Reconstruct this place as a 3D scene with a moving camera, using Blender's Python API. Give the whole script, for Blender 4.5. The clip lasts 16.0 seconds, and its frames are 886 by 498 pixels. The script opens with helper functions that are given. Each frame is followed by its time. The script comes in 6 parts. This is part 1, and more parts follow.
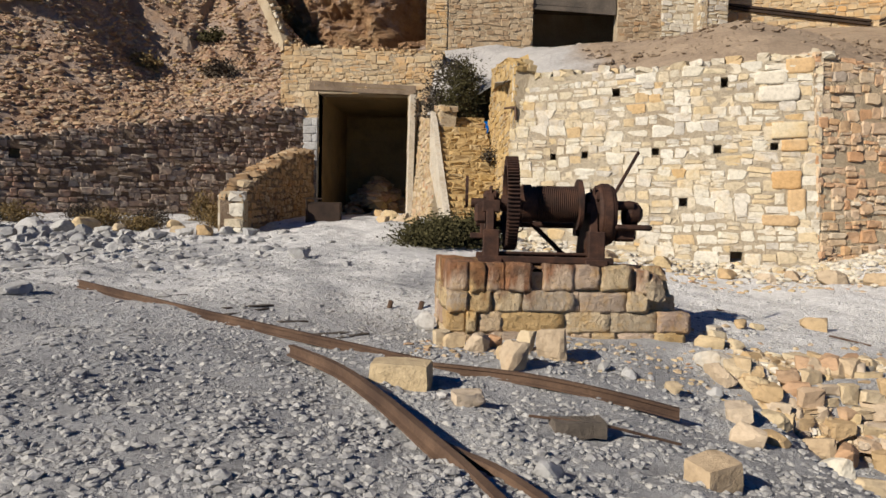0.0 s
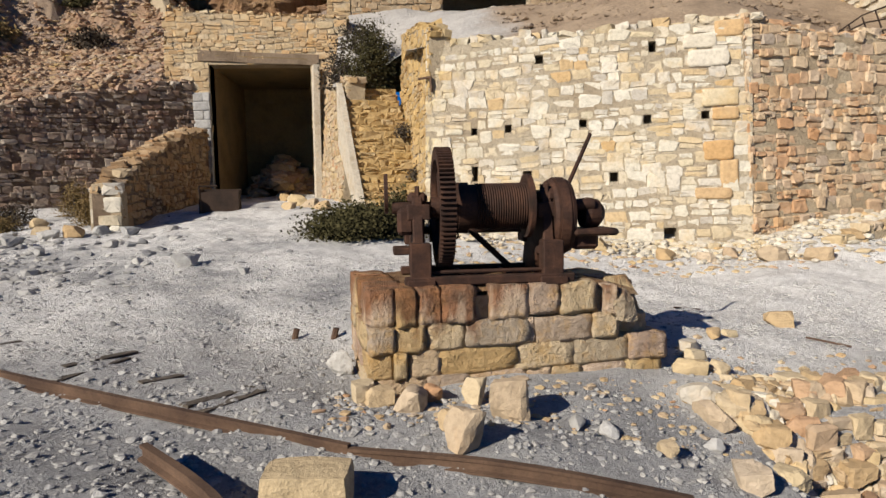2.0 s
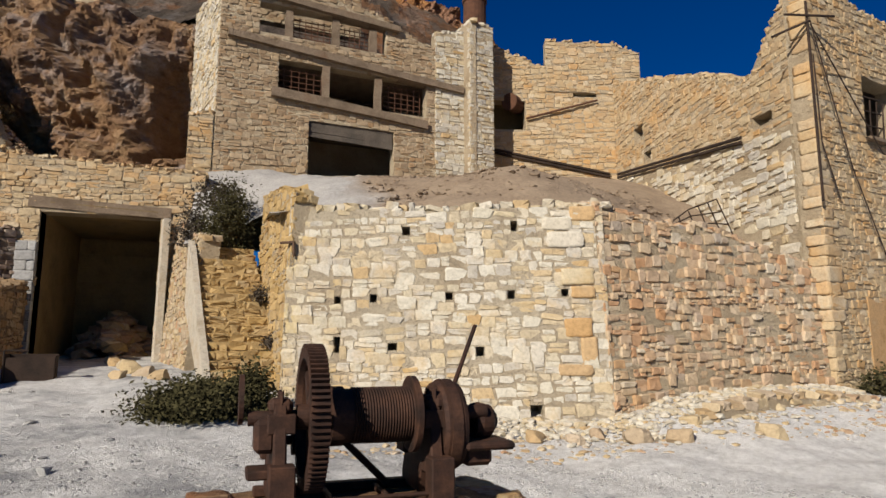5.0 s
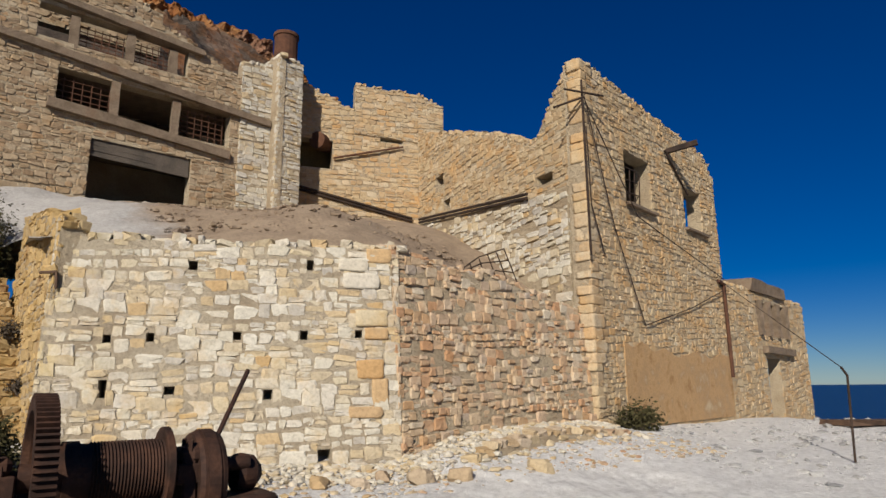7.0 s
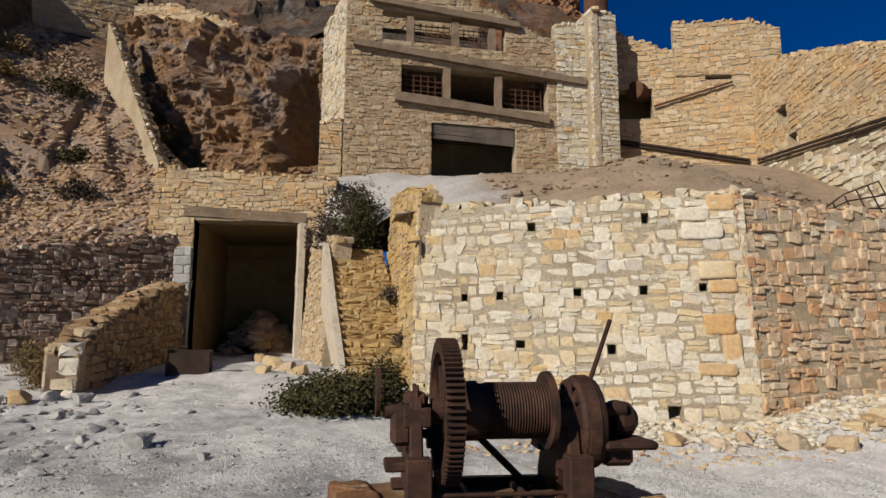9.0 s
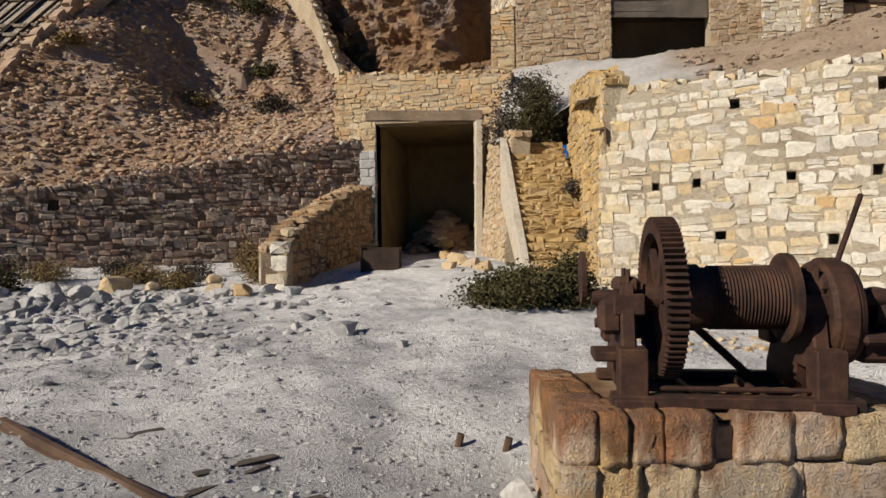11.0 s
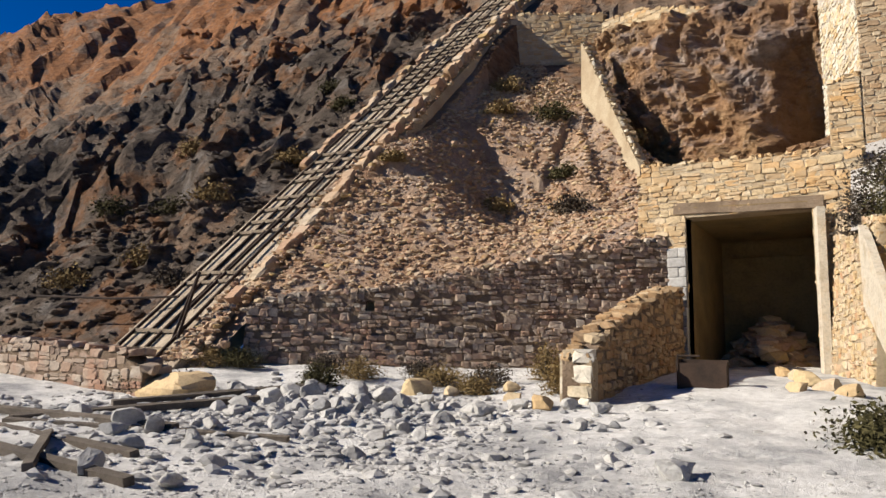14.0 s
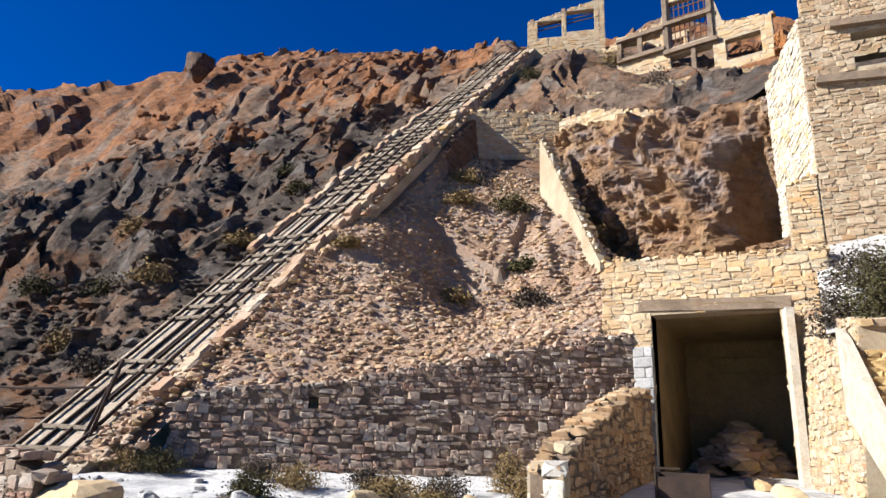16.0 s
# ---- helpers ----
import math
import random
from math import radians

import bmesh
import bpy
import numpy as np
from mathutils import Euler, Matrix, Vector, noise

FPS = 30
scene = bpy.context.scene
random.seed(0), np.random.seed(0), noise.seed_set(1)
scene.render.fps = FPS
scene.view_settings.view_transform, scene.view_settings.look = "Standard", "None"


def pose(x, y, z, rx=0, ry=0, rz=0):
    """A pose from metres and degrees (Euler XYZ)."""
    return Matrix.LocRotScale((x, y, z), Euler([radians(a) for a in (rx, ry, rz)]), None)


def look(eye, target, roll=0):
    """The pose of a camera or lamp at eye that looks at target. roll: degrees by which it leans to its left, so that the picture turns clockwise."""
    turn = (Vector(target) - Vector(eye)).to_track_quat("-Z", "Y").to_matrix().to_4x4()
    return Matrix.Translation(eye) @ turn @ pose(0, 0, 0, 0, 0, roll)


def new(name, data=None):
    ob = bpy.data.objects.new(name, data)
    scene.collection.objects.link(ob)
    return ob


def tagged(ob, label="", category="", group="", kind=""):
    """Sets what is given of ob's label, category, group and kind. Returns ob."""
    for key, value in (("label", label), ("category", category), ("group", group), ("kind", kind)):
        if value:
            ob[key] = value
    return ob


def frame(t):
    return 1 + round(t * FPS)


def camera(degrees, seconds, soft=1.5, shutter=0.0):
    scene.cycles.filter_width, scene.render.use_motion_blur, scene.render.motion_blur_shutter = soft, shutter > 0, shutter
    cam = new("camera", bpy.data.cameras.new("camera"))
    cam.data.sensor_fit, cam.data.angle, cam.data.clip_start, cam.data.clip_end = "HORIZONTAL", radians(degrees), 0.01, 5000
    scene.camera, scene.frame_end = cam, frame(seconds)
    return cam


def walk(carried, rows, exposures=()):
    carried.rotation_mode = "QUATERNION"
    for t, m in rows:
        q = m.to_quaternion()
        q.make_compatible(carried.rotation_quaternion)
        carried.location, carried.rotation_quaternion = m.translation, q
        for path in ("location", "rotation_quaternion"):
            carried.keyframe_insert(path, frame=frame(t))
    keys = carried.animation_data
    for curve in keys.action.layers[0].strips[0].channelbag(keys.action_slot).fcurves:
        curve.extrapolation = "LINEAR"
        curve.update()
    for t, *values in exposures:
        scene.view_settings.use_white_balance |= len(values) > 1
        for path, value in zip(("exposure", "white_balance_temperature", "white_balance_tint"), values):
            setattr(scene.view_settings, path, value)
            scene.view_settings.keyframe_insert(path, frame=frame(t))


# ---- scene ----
cam = camera(69.0, 16.0)
PATH = [
    (0, (0.312, -0.02, 1.157), (0.206, 1.976, 1.077), 1.3),
    (0.5, (0.295, 0.372, 1.231), (0.219, 2.368, 1.135), 0.6),
    (1, (0.287, 0.733, 1.342), (0.302, 2.726, 1.181), -0.8),
    (1.5, (0.322, 1.122, 1.436), (0.386, 3.114, 1.266), -1.0),
    (2, (0.235, 1.525, 1.507), (0.389, 3.511, 1.333), -1.1),
    (2.5, (0.135, 1.835, 1.597), (0.404, 3.807, 1.398), -1.1),
    (3, (0.174, 2.154, 1.665), (0.509, 4.117, 1.479), -0.5),
    (3.5, (0.138, 2.28, 1.729), (0.559, 4.232, 1.628), -0.3),
    (4, (0.112, 2.311, 1.803), (0.603, 4.249, 1.848), 0.0),
    (4.2, (0.111, 2.315, 1.825), (0.609, 4.249, 1.936), 0.1),
    (6.3, (0.251, 2.152, 1.888), (1.193, 3.863, 2.32), -0.3),
    (6.5, (0.225, 2.155, 1.918), (1.236, 3.827, 2.345), -0.2),
    (7, (0.359, 2.155, 1.899), (1.471, 3.763, 2.318), -0.5),
    (7.5, (0.361, 2.121, 1.855), (1.489, 3.72, 2.266), -0.8),
    (8, (0.357, 2.057, 1.944), (1.23, 3.817, 2.319), -0.6),
    (8.5, (0.221, 2.246, 1.879), (0.738, 4.146, 2.228), -0.2),
    (8.7, (0.171, 2.297, 1.858), (0.55, 4.232, 2.193), 0.0),
    (10.8, (0.023, 2.714, 1.657), (-0.2, 4.701, 1.653), -0.3),
    (11, (-0.04, 2.753, 1.713), (-0.358, 4.728, 1.706), -0.6),
    (11.5, (-0.068, 2.8, 1.735), (-0.731, 4.686, 1.794), -0.0),
    (11.7, (-0.114, 2.807, 1.747), (-0.899, 4.644, 1.833), -0.7),
    (12, (-0.101, 2.787, 1.739), (-1.057, 4.539, 1.866), -1.0),
    (12.5, (-0.176, 2.929, 1.702), (-1.265, 4.597, 1.877), 0.2),
    (13, (-0.453, 3.313, 1.763), (-1.551, 4.967, 2.001), 0.1),
    (13.5, (-0.662, 3.739, 1.768), (-1.78, 5.372, 2.053), 0.6),
    (14, (-0.938, 4.154, 1.807), (-2.06, 5.782, 2.111), 1.6),
    (14.5, (-1.266, 4.525, 1.872), (-2.4, 6.135, 2.22), 1.4),
    (15, (-1.467, 4.852, 1.915), (-2.583, 6.465, 2.303), 1.2),
    (15.5, (-1.621, 5.067, 1.971), (-2.664, 6.71, 2.432), 2.1),
    (16, (-1.722, 5.129, 2.014), (-2.694, 6.776, 2.6), 2.5),
]
walk(cam, [(t, look(eye, target, roll)) for t, eye, target, roll in PATH],
     [(0, 0.5, 6250, 10), (1.5, 0.52, 6250, 10), (3.5, 0.52, 6300, 10), (4, 0.45, 6300, 10), (6.5, 0.2, 6150, 10), (8.5, 0.16, 6250, 10), (11, 0.38, 6350, 10), (12.5, 0.36, 6350, 10), (13.5, 0.75, 6350, 10), (14.5, 1.02, 6250, 10), (15.3, 1.18, 6050, 10), (16, 1.42, 5700, 10)])

# ---- light ----
SUN_AZ, SUN_EL = radians(230), radians(30)      # compass turn of the sun from +y towards +x, and its height
world = bpy.data.worlds.new("sky")
scene.world = world
world.use_nodes = True
wn = world.node_tree
bg = wn.nodes["Background"]
sky = wn.nodes.new("ShaderNodeTexSky")
sky.sky_type = "NISHITA"
sky.sun_disc = False
sky.sun_elevation, sky.sun_rotation = SUN_EL, SUN_AZ
sky.altitude = 1200
sky.air_density, sky.dust_density, sky.ozone_density = 1.0, 0.0, 8.0
deep = wn.nodes.new("ShaderNodeHueSaturation")
deep.inputs["Saturation"].default_value = 1.3
deep.inputs["Hue"].default_value = 0.512
wn.links.new(sky.outputs[0], deep.inputs["Color"])
wn.links.new(deep.outputs[0], bg.inputs[0])
bg.inputs[1].default_value = 0.039
sun_data = bpy.data.lights.new("sun", "SUN")
sun_data.energy, sun_data.angle, sun_data.color = 5.0, radians(0.53), (1.0, 0.90, 0.76)
sun = new("sun", sun_data)
sun_from = Vector((math.sin(SUN_AZ) * math.cos(SUN_EL), math.cos(SUN_AZ) * math.cos(SUN_EL), math.sin(SUN_EL)))
sun.matrix_world = look(tuple(sun_from * 60), (0, 0, 0))

# ---- materials ----


class Nodes:
    """A short way to write a node material."""

    def __init__(self, name, rough=0.9, metal=0.0):
        self.mat = bpy.data.materials.new(name)
        self.mat.use_nodes = True
        self.tree = self.mat.node_tree
        self.out = self.tree.nodes["Principled BSDF"]
        self.out.inputs["Roughness"].default_value = rough
        self.out.inputs["Metallic"].default_value = metal
        self.out.inputs["Specular IOR Level"].default_value = 0.25
        self.where = self.tree.nodes.new("ShaderNodeNewGeometry").outputs["Position"]

    def node(self, kind, **sockets):
        n = self.tree.nodes.new(kind)
        for key, value in sockets.items():
            self.put(n.inputs[key.replace("_", " ")], value)
        return n

    def put(self, socket, value):
        if isinstance(value, bpy.types.NodeSocket):
            self.tree.links.new(value, socket)
        else:
            socket.default_value = value

    def noise(self, scale, detail=4.0, rough=0.6, stretch=None):
        at = self.where
        if stretch:
            at = self.node("ShaderNodeMapping", Vector=at, Scale=stretch).outputs[0]
        return self.node("ShaderNodeTexNoise", Vector=at, Scale=scale, Detail=detail, Roughness=rough).outputs[0]

    def ramp(self, value, *stops):
        r = self.node("ShaderNodeValToRGB", Fac=value)
        e = r.color_ramp.elements
        while len(e) < len(stops):
            e.new(0.5)
        for one, (at, colour) in zip(e, stops):
            one.position, one.color = at, (*colour, 1)
        return r.outputs[0]

    def step(self, value, low, high):
        return self.node("ShaderNodeMapRange", Value=value, From_Min=low, From_Max=high).outputs[0]

    def math(self, op, a, b=0.0):
        n = self.tree.nodes.new("ShaderNodeMath")
        n.operation = op
        self.put(n.inputs[0], a), self.put(n.inputs[1], b)
        return n.outputs[0]

    def mix(self, fac, a, b, how="MIX"):
        n = self.tree.nodes.new("ShaderNodeMixRGB")
        n.blend_type = how
        for socket, value in zip(n.inputs, (fac, a, b)):
            self.put(socket, (*value, 1) if isinstance(value, tuple) else value)
        return n.outputs[0]

    def piece(self):
        """A number of its own for every piece, whether an object or an island of a mesh."""
        a = self.tree.nodes.new("ShaderNodeObjectInfo").outputs["Random"]
        b = self.tree.nodes.new("ShaderNodeNewGeometry").outputs["Random Per Island"]
        return self.math("FRACT", self.math("ADD", a, b))

    def bump(self, height, strength, distance=0.02):
        self.put(self.out.inputs["Normal"], self.node("ShaderNodeBump", Height=height, Strength=strength, Distance=distance).outputs[0])

    def colour(self, value):
        self.put(self.out.inputs["Base Color"], self.mix(1.0, value, (0.78, 0.78, 0.78), "MULTIPLY"))
        return self.mat


def stone_material(name, stops, stain=(0.45, 0.30, 0.14), stain_at=(0.56, 0.72), grain=14, relief=0.5):
    """Stones of many tints, stained in patches; stops colour the stones by their own number."""
    n = Nodes(name)
    base = n.ramp(n.piece(), *stops)
    fine = n.noise(grain, 6, 0.7)
    base = n.mix(0.55, base, n.ramp(fine, (0.3, (0.35, 0.33, 0.30)), (0.5, (0.78, 0.77, 0.74)), (0.7, (1, 1, 1))), "MULTIPLY")
    base = n.mix(n.math("MULTIPLY", n.step(n.noise(1.1, 5, 0.65), *stain_at), 0.7), base, stain)
    n.bump(n.math("ADD", fine, n.math("MULTIPLY", n.noise(60, 3), 0.35)), relief, 0.04)
    return n.colour(base)


def dirt_material(name, stops, big=0.35, grain=9, relief=0.8, speck=None):
    n = Nodes(name, 0.95)
    patch = n.noise(big, 6, 0.62)
    base = n.ramp(patch, *stops)
    fine = n.noise(grain, 8, 0.72)
    base = n.mix(0.6, base, n.ramp(fine, (0.32, (0.42, 0.42, 0.42)), (0.5, (0.85, 0.85, 0.85)), (0.68, (1, 1, 1))), "MULTIPLY")
    if speck:
        v = n.node("ShaderNodeTexVoronoi", Vector=n.where, Scale=22.0)
        base = n.mix(n.math("MULTIPLY", n.step(v.outputs["Distance"], 0.28, 0.12), 0.5), base, speck)
    n.bump(n.math("ADD", fine, n.math("MULTIPLY", n.noise(grain * 4, 5, 0.75), 0.5)), relief, 0.07)
    return n.colour(base)


def crag_material(name, stops, pale, pale_at=(0.56, 0.68), dark=(0.22, 0.20, 0.19)):
    """Broken rock: wide changes of colour, streaked beds, pale weathered patches and deep relief."""
    n = Nodes(name, 0.97)
    n.out.inputs["Specular IOR Level"].default_value = 0.1
    base = n.ramp(n.noise(0.2, 9, 0.7), *stops)
    beds = n.noise(1.15, 10, 0.74, (1.0, 0.8, 1.7))
    base = n.mix(0.85, base, n.ramp(beds, (0.34, dark), (0.5, (0.72, 0.71, 0.70)), (0.64, (1, 1, 1))), "MULTIPLY")
    base = n.mix(n.math("MULTIPLY", n.step(n.noise(0.45, 8, 0.72), *pale_at), 0.7), base, n.mix(1.0, pale, n.ramp(beds, (0.36, (0.4, 0.4, 0.4)), (0.6, (1, 1, 1))), "MULTIPLY"))
    n.bump(n.math("ADD", beds, n.math("MULTIPLY", n.noise(6, 7, 0.78), 0.3)), 1.0, 0.45)
    return n.colour(base)


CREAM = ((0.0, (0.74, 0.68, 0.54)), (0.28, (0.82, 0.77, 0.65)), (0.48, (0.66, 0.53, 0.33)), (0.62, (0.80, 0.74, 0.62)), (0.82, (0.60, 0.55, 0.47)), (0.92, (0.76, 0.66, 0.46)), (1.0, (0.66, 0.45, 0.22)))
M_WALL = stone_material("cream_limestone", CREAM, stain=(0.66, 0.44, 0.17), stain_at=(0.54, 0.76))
n = Nodes("sulphur_stained_limestone")
base = n.ramp(n.piece(), *CREAM)
fine = n.noise(14, 6, 0.7)
base = n.mix(0.55, base, n.ramp(fine, (0.3, (0.35, 0.33, 0.30)), (0.5, (0.78, 0.77, 0.74)), (0.7, (1, 1, 1))), "MULTIPLY")
base = n.mix(n.math("MULTIPLY", n.step(n.noise(1.1, 5, 0.65), 0.52, 0.74), 0.7), base, (0.66, 0.44, 0.17))
stair_end = n.step(n.math("ADD", n.node("ShaderNodeSeparateXYZ", Vector=n.where).outputs[0], n.math("MULTIPLY", n.noise(0.9, 5, 0.65), 4.0)), 4.6, 2.6)
base = n.mix(n.math("MULTIPLY", n.math("MULTIPLY", stair_end, n.step(n.noise(1.7, 6, 0.7, (1, 1, 0.5)), 0.36, 0.56)), 0.8), base, n.ramp(n.noise(2.5, 5), (0.38, (0.46, 0.27, 0.07)), (0.6, (0.68, 0.52, 0.22))))
n.bump(n.math("ADD", fine, n.math("MULTIPLY", n.noise(60, 3), 0.35)), 0.5, 0.04)
M_MAINWALL = n.colour(base)
M_BROWN = stone_material("brown_limestone", ((0.0, (0.66, 0.46, 0.27)), (0.25, (0.74, 0.60, 0.42)), (0.5, (0.62, 0.36, 0.19)), (0.7, (0.76, 0.66, 0.50)), (0.85, (0.66, 0.42, 0.22)), (1.0, (0.54, 0.46, 0.37))), (0.56, 0.30, 0.13), (0.56, 0.74))
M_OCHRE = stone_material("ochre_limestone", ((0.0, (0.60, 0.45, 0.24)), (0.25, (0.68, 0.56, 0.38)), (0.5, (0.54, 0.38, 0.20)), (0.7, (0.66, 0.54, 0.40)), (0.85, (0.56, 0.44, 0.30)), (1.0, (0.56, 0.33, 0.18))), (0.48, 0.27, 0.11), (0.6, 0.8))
M_TOWER = stone_material("tan_limestone", ((0.0, (0.60, 0.44, 0.25)), (0.3, (0.68, 0.54, 0.34)), (0.6, (0.52, 0.37, 0.21)), (0.8, (0.72, 0.60, 0.42)), (1.0, (0.64, 0.40, 0.18))), stain=(0.60, 0.35, 0.13), stain_at=(0.48, 0.70))
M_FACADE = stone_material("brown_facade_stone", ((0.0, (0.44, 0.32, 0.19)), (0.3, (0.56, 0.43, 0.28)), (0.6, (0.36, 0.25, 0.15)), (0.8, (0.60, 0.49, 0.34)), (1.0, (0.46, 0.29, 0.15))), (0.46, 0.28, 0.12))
M_MORTAR = dirt_material("lime_mortar", ((0.3, (0.46, 0.35, 0.22)), (0.6, (0.62, 0.51, 0.35))), 0.8, 16)
n = Nodes("grey_mine_dust", 0.97)
n.out.inputs["Specular IOR Level"].default_value = 0.1
patch = n.noise(0.42, 7, 0.7)
grit = n.noise(17, 9, 0.8)
sand = n.noise(95, 4, 0.75)
cells = n.node("ShaderNodeTexVoronoi", Vector=n.where, Scale=38.0, Randomness=1.0)
base = n.ramp(patch, (0.34, (0.40, 0.40, 0.40)), (0.48, (0.56, 0.555, 0.545)), (0.62, (0.76, 0.75, 0.725)))
# hollows of the bump are darkened too, painting shade between the grains
base = n.mix(0.6, base, n.ramp(grit, (0.34, (0.30, 0.30, 0.31)), (0.5, (0.74, 0.74, 0.74)), (0.66, (1, 1, 1))), "MULTIPLY")
base = n.mix(0.45, base, n.ramp(sand, (0.36, (0.42, 0.42, 0.43)), (0.52, (0.85, 0.85, 0.85)), (0.66, (1, 1, 1))), "MULTIPLY")
tint = n.node("ShaderNodeSeparateXYZ", Vector=cells.outputs["Color"]).outputs[0]
clods = n.math("MULTIPLY", n.step(n.noise(1.6, 5, 0.7), 0.46, 0.62), n.step(cells.outputs["Distance"], 0.42, 0.25))
base = n.mix(n.math("MULTIPLY", clods, 0.55), base, n.mix(tint, (0.26, 0.26, 0.265), (0.80, 0.79, 0.76)))
at = n.node("ShaderNodeSeparateXYZ", Vector=n.where)
wander = n.math("MULTIPLY", n.noise(0.5, 6, 0.65), 4.0)
packed = n.step(n.math("ADD", at.outputs[1], wander), 8.6, 10.4)
road = n.math("MULTIPLY", n.step(n.math("ADD", at.outputs[0], wander), 4.2, 5.6), n.step(n.math("ADD", at.outputs[1], wander), 8.0, 9.2))
packed = n.math("MAXIMUM", n.math("MULTIPLY", packed, n.math("MULTIPLY", n.step(n.noise(0.8, 6, 0.7), 0.38, 0.54), 0.8)), n.math("MULTIPLY", road, 0.9))
base = n.mix(packed, base, n.ramp(n.noise(6, 8, 0.75), (0.32, (0.62, 0.60, 0.56)), (0.5, (0.84, 0.82, 0.78)), (0.62, (0.95, 0.93, 0.89))))
lumps = n.math("ADD", n.math("MULTIPLY", clods, 0.35), n.math("ADD", grit, n.math("MULTIPLY", sand, 0.3)))
n.bump(lumps, 0.85, 0.045)
M_GROUND = n.colour(base)
M_HILL = crag_material("hill_rock", ((0.34, (0.20, 0.14, 0.10)), (0.46, (0.30, 0.22, 0.16)), (0.54, (0.36, 0.21, 0.12)), (0.64, (0.30, 0.25, 0.20))), (0.44, 0.38, 0.31))
M_RUST = dirt_material("rusted_iron", ((0.3, (0.09, 0.045, 0.03)), (0.55, (0.15, 0.07, 0.04)), (0.75, (0.20, 0.10, 0.055))), 3.0, 30, 0.4)

# ---- shaping ----


def mesh_of(name, verts, faces, material):
    me = bpy.data.meshes.new(name)
    me.from_pydata([tuple(v) for v in verts], [], faces)
    me.materials.append(material)
    me.update()
    return me


def part(name, shape, material, parent=None, label=""):
    """Links a bmesh, a mesh or (verts, faces) as one object, under a thing or a part of one."""
    if isinstance(shape, bmesh.types.BMesh):
        bmesh.ops.recalc_face_normals(shape, faces=shape.faces[:])
        me = bpy.data.meshes.new(name)
        shape.to_mesh(me)
        shape.free()
        me.materials.append(material)
    elif isinstance(shape, tuple):
        me = mesh_of(name, shape[0], shape[1], material)
    else:
        me = shape
    ob = new(name, me)
    if parent:
        ob.parent = parent
    return tagged(ob, label)


def box_into(bm, a, b, m=None):
    """A box between the corners a and b, set by the matrix m."""
    c = [(x, y, z) for z in (a[2], b[2]) for y in (a[1], b[1]) for x in (a[0], b[0])]
    v = [bm.verts.new(m @ Vector(p) if m else p) for p in c]
    for f in ((0, 2, 3, 1), (4, 5, 7, 6), (0, 1, 5, 4), (2, 6, 7, 3), (0, 4, 6, 2), (1, 3, 7, 5)):
        bm.faces.new([v[i] for i in f])
    return v


def surface(points):
    """A smooth height over the plan through the given (x, y, z), as a thin plate."""
    p = np.array(points, float)

    def kernel(r2):
        return np.where(r2 > 0, 0.5 * r2 * np.log(np.maximum(r2, 1e-9)), 0)
    n = len(p)
    a = np.zeros((n + 3, n + 3))
    a[:n, :n] = kernel(((p[:, None, :2] - p[None, :, :2]) ** 2).sum(2)) + 0.5 * np.eye(n)
    a[:n, n], a[:n, n + 1:], a[n, :n], a[n + 1:, :n] = 1, p[:, :2], 1, p[:, :2].T
    w = np.linalg.solve(a, np.append(p[:, 2], (0, 0, 0)))

    def height(x, y):
        x, y = np.asarray(x, float), np.asarray(y, float)
        z = w[n] + w[n + 1] * x + w[n + 2] * y
        for i in range(n):
            z = z + w[i] * kernel((x - p[i, 0]) ** 2 + (y - p[i, 1]) ** 2)
        return z
    return height


def sheet(name, xs, ys, height, material, keep=None):
    """A sheet of ground over the plan."""
    X, Y = np.meshgrid(xs, ys)
    Zs = height(X, Y)
    verts = np.stack([X, Y, Zs], 2).reshape(-1, 3)
    n = len(xs)
    faces = []
    ok = keep(X, Y) if keep else np.ones(X.shape, bool)
    for j in range(len(ys) - 1):
        for i in range(n - 1):
            if ok[j, i] and ok[j, i + 1] and ok[j + 1, i] and ok[j + 1, i + 1]:
                faces.append((j * n + i, j * n + i + 1, (j + 1) * n + i + 1, (j + 1) * n + i))
    ob = part(name, (verts, faces), material)
    ob.data.shade_smooth()
    return ob


def rough(x, y, scale, octaves=4, seed=0.0):
    """Noise over the plan, about -1 to 1."""
    x, y = np.asarray(x, float), np.asarray(y, float)
    out = np.empty(x.shape)
    flat = out.reshape(-1)
    for k, (a, b) in enumerate(zip(x.reshape(-1), y.reshape(-1))):
        flat[k] = noise.fractal((a / scale, b / scale, seed), 1.0, 2.0, octaves)
    return out


class Wall:
    """An upright frame from plan point p to q: u along, v up, d out of the face; the face looks to the right of p -> q."""

    def __init__(self, p, q, batter=0.0):
        self.p = Vector((*p, 0))
        d = Vector((*q, 0)) - self.p
        self.length = d.length
        self.u = d.normalized()
        self.n = Vector((self.u.y, -self.u.x, 0))
        self.batter = batter

    def at(self, u, v, d=0.0):
        return self.p + self.u * u + self.n * (d - self.batter * v) + Vector((0, 0, v))


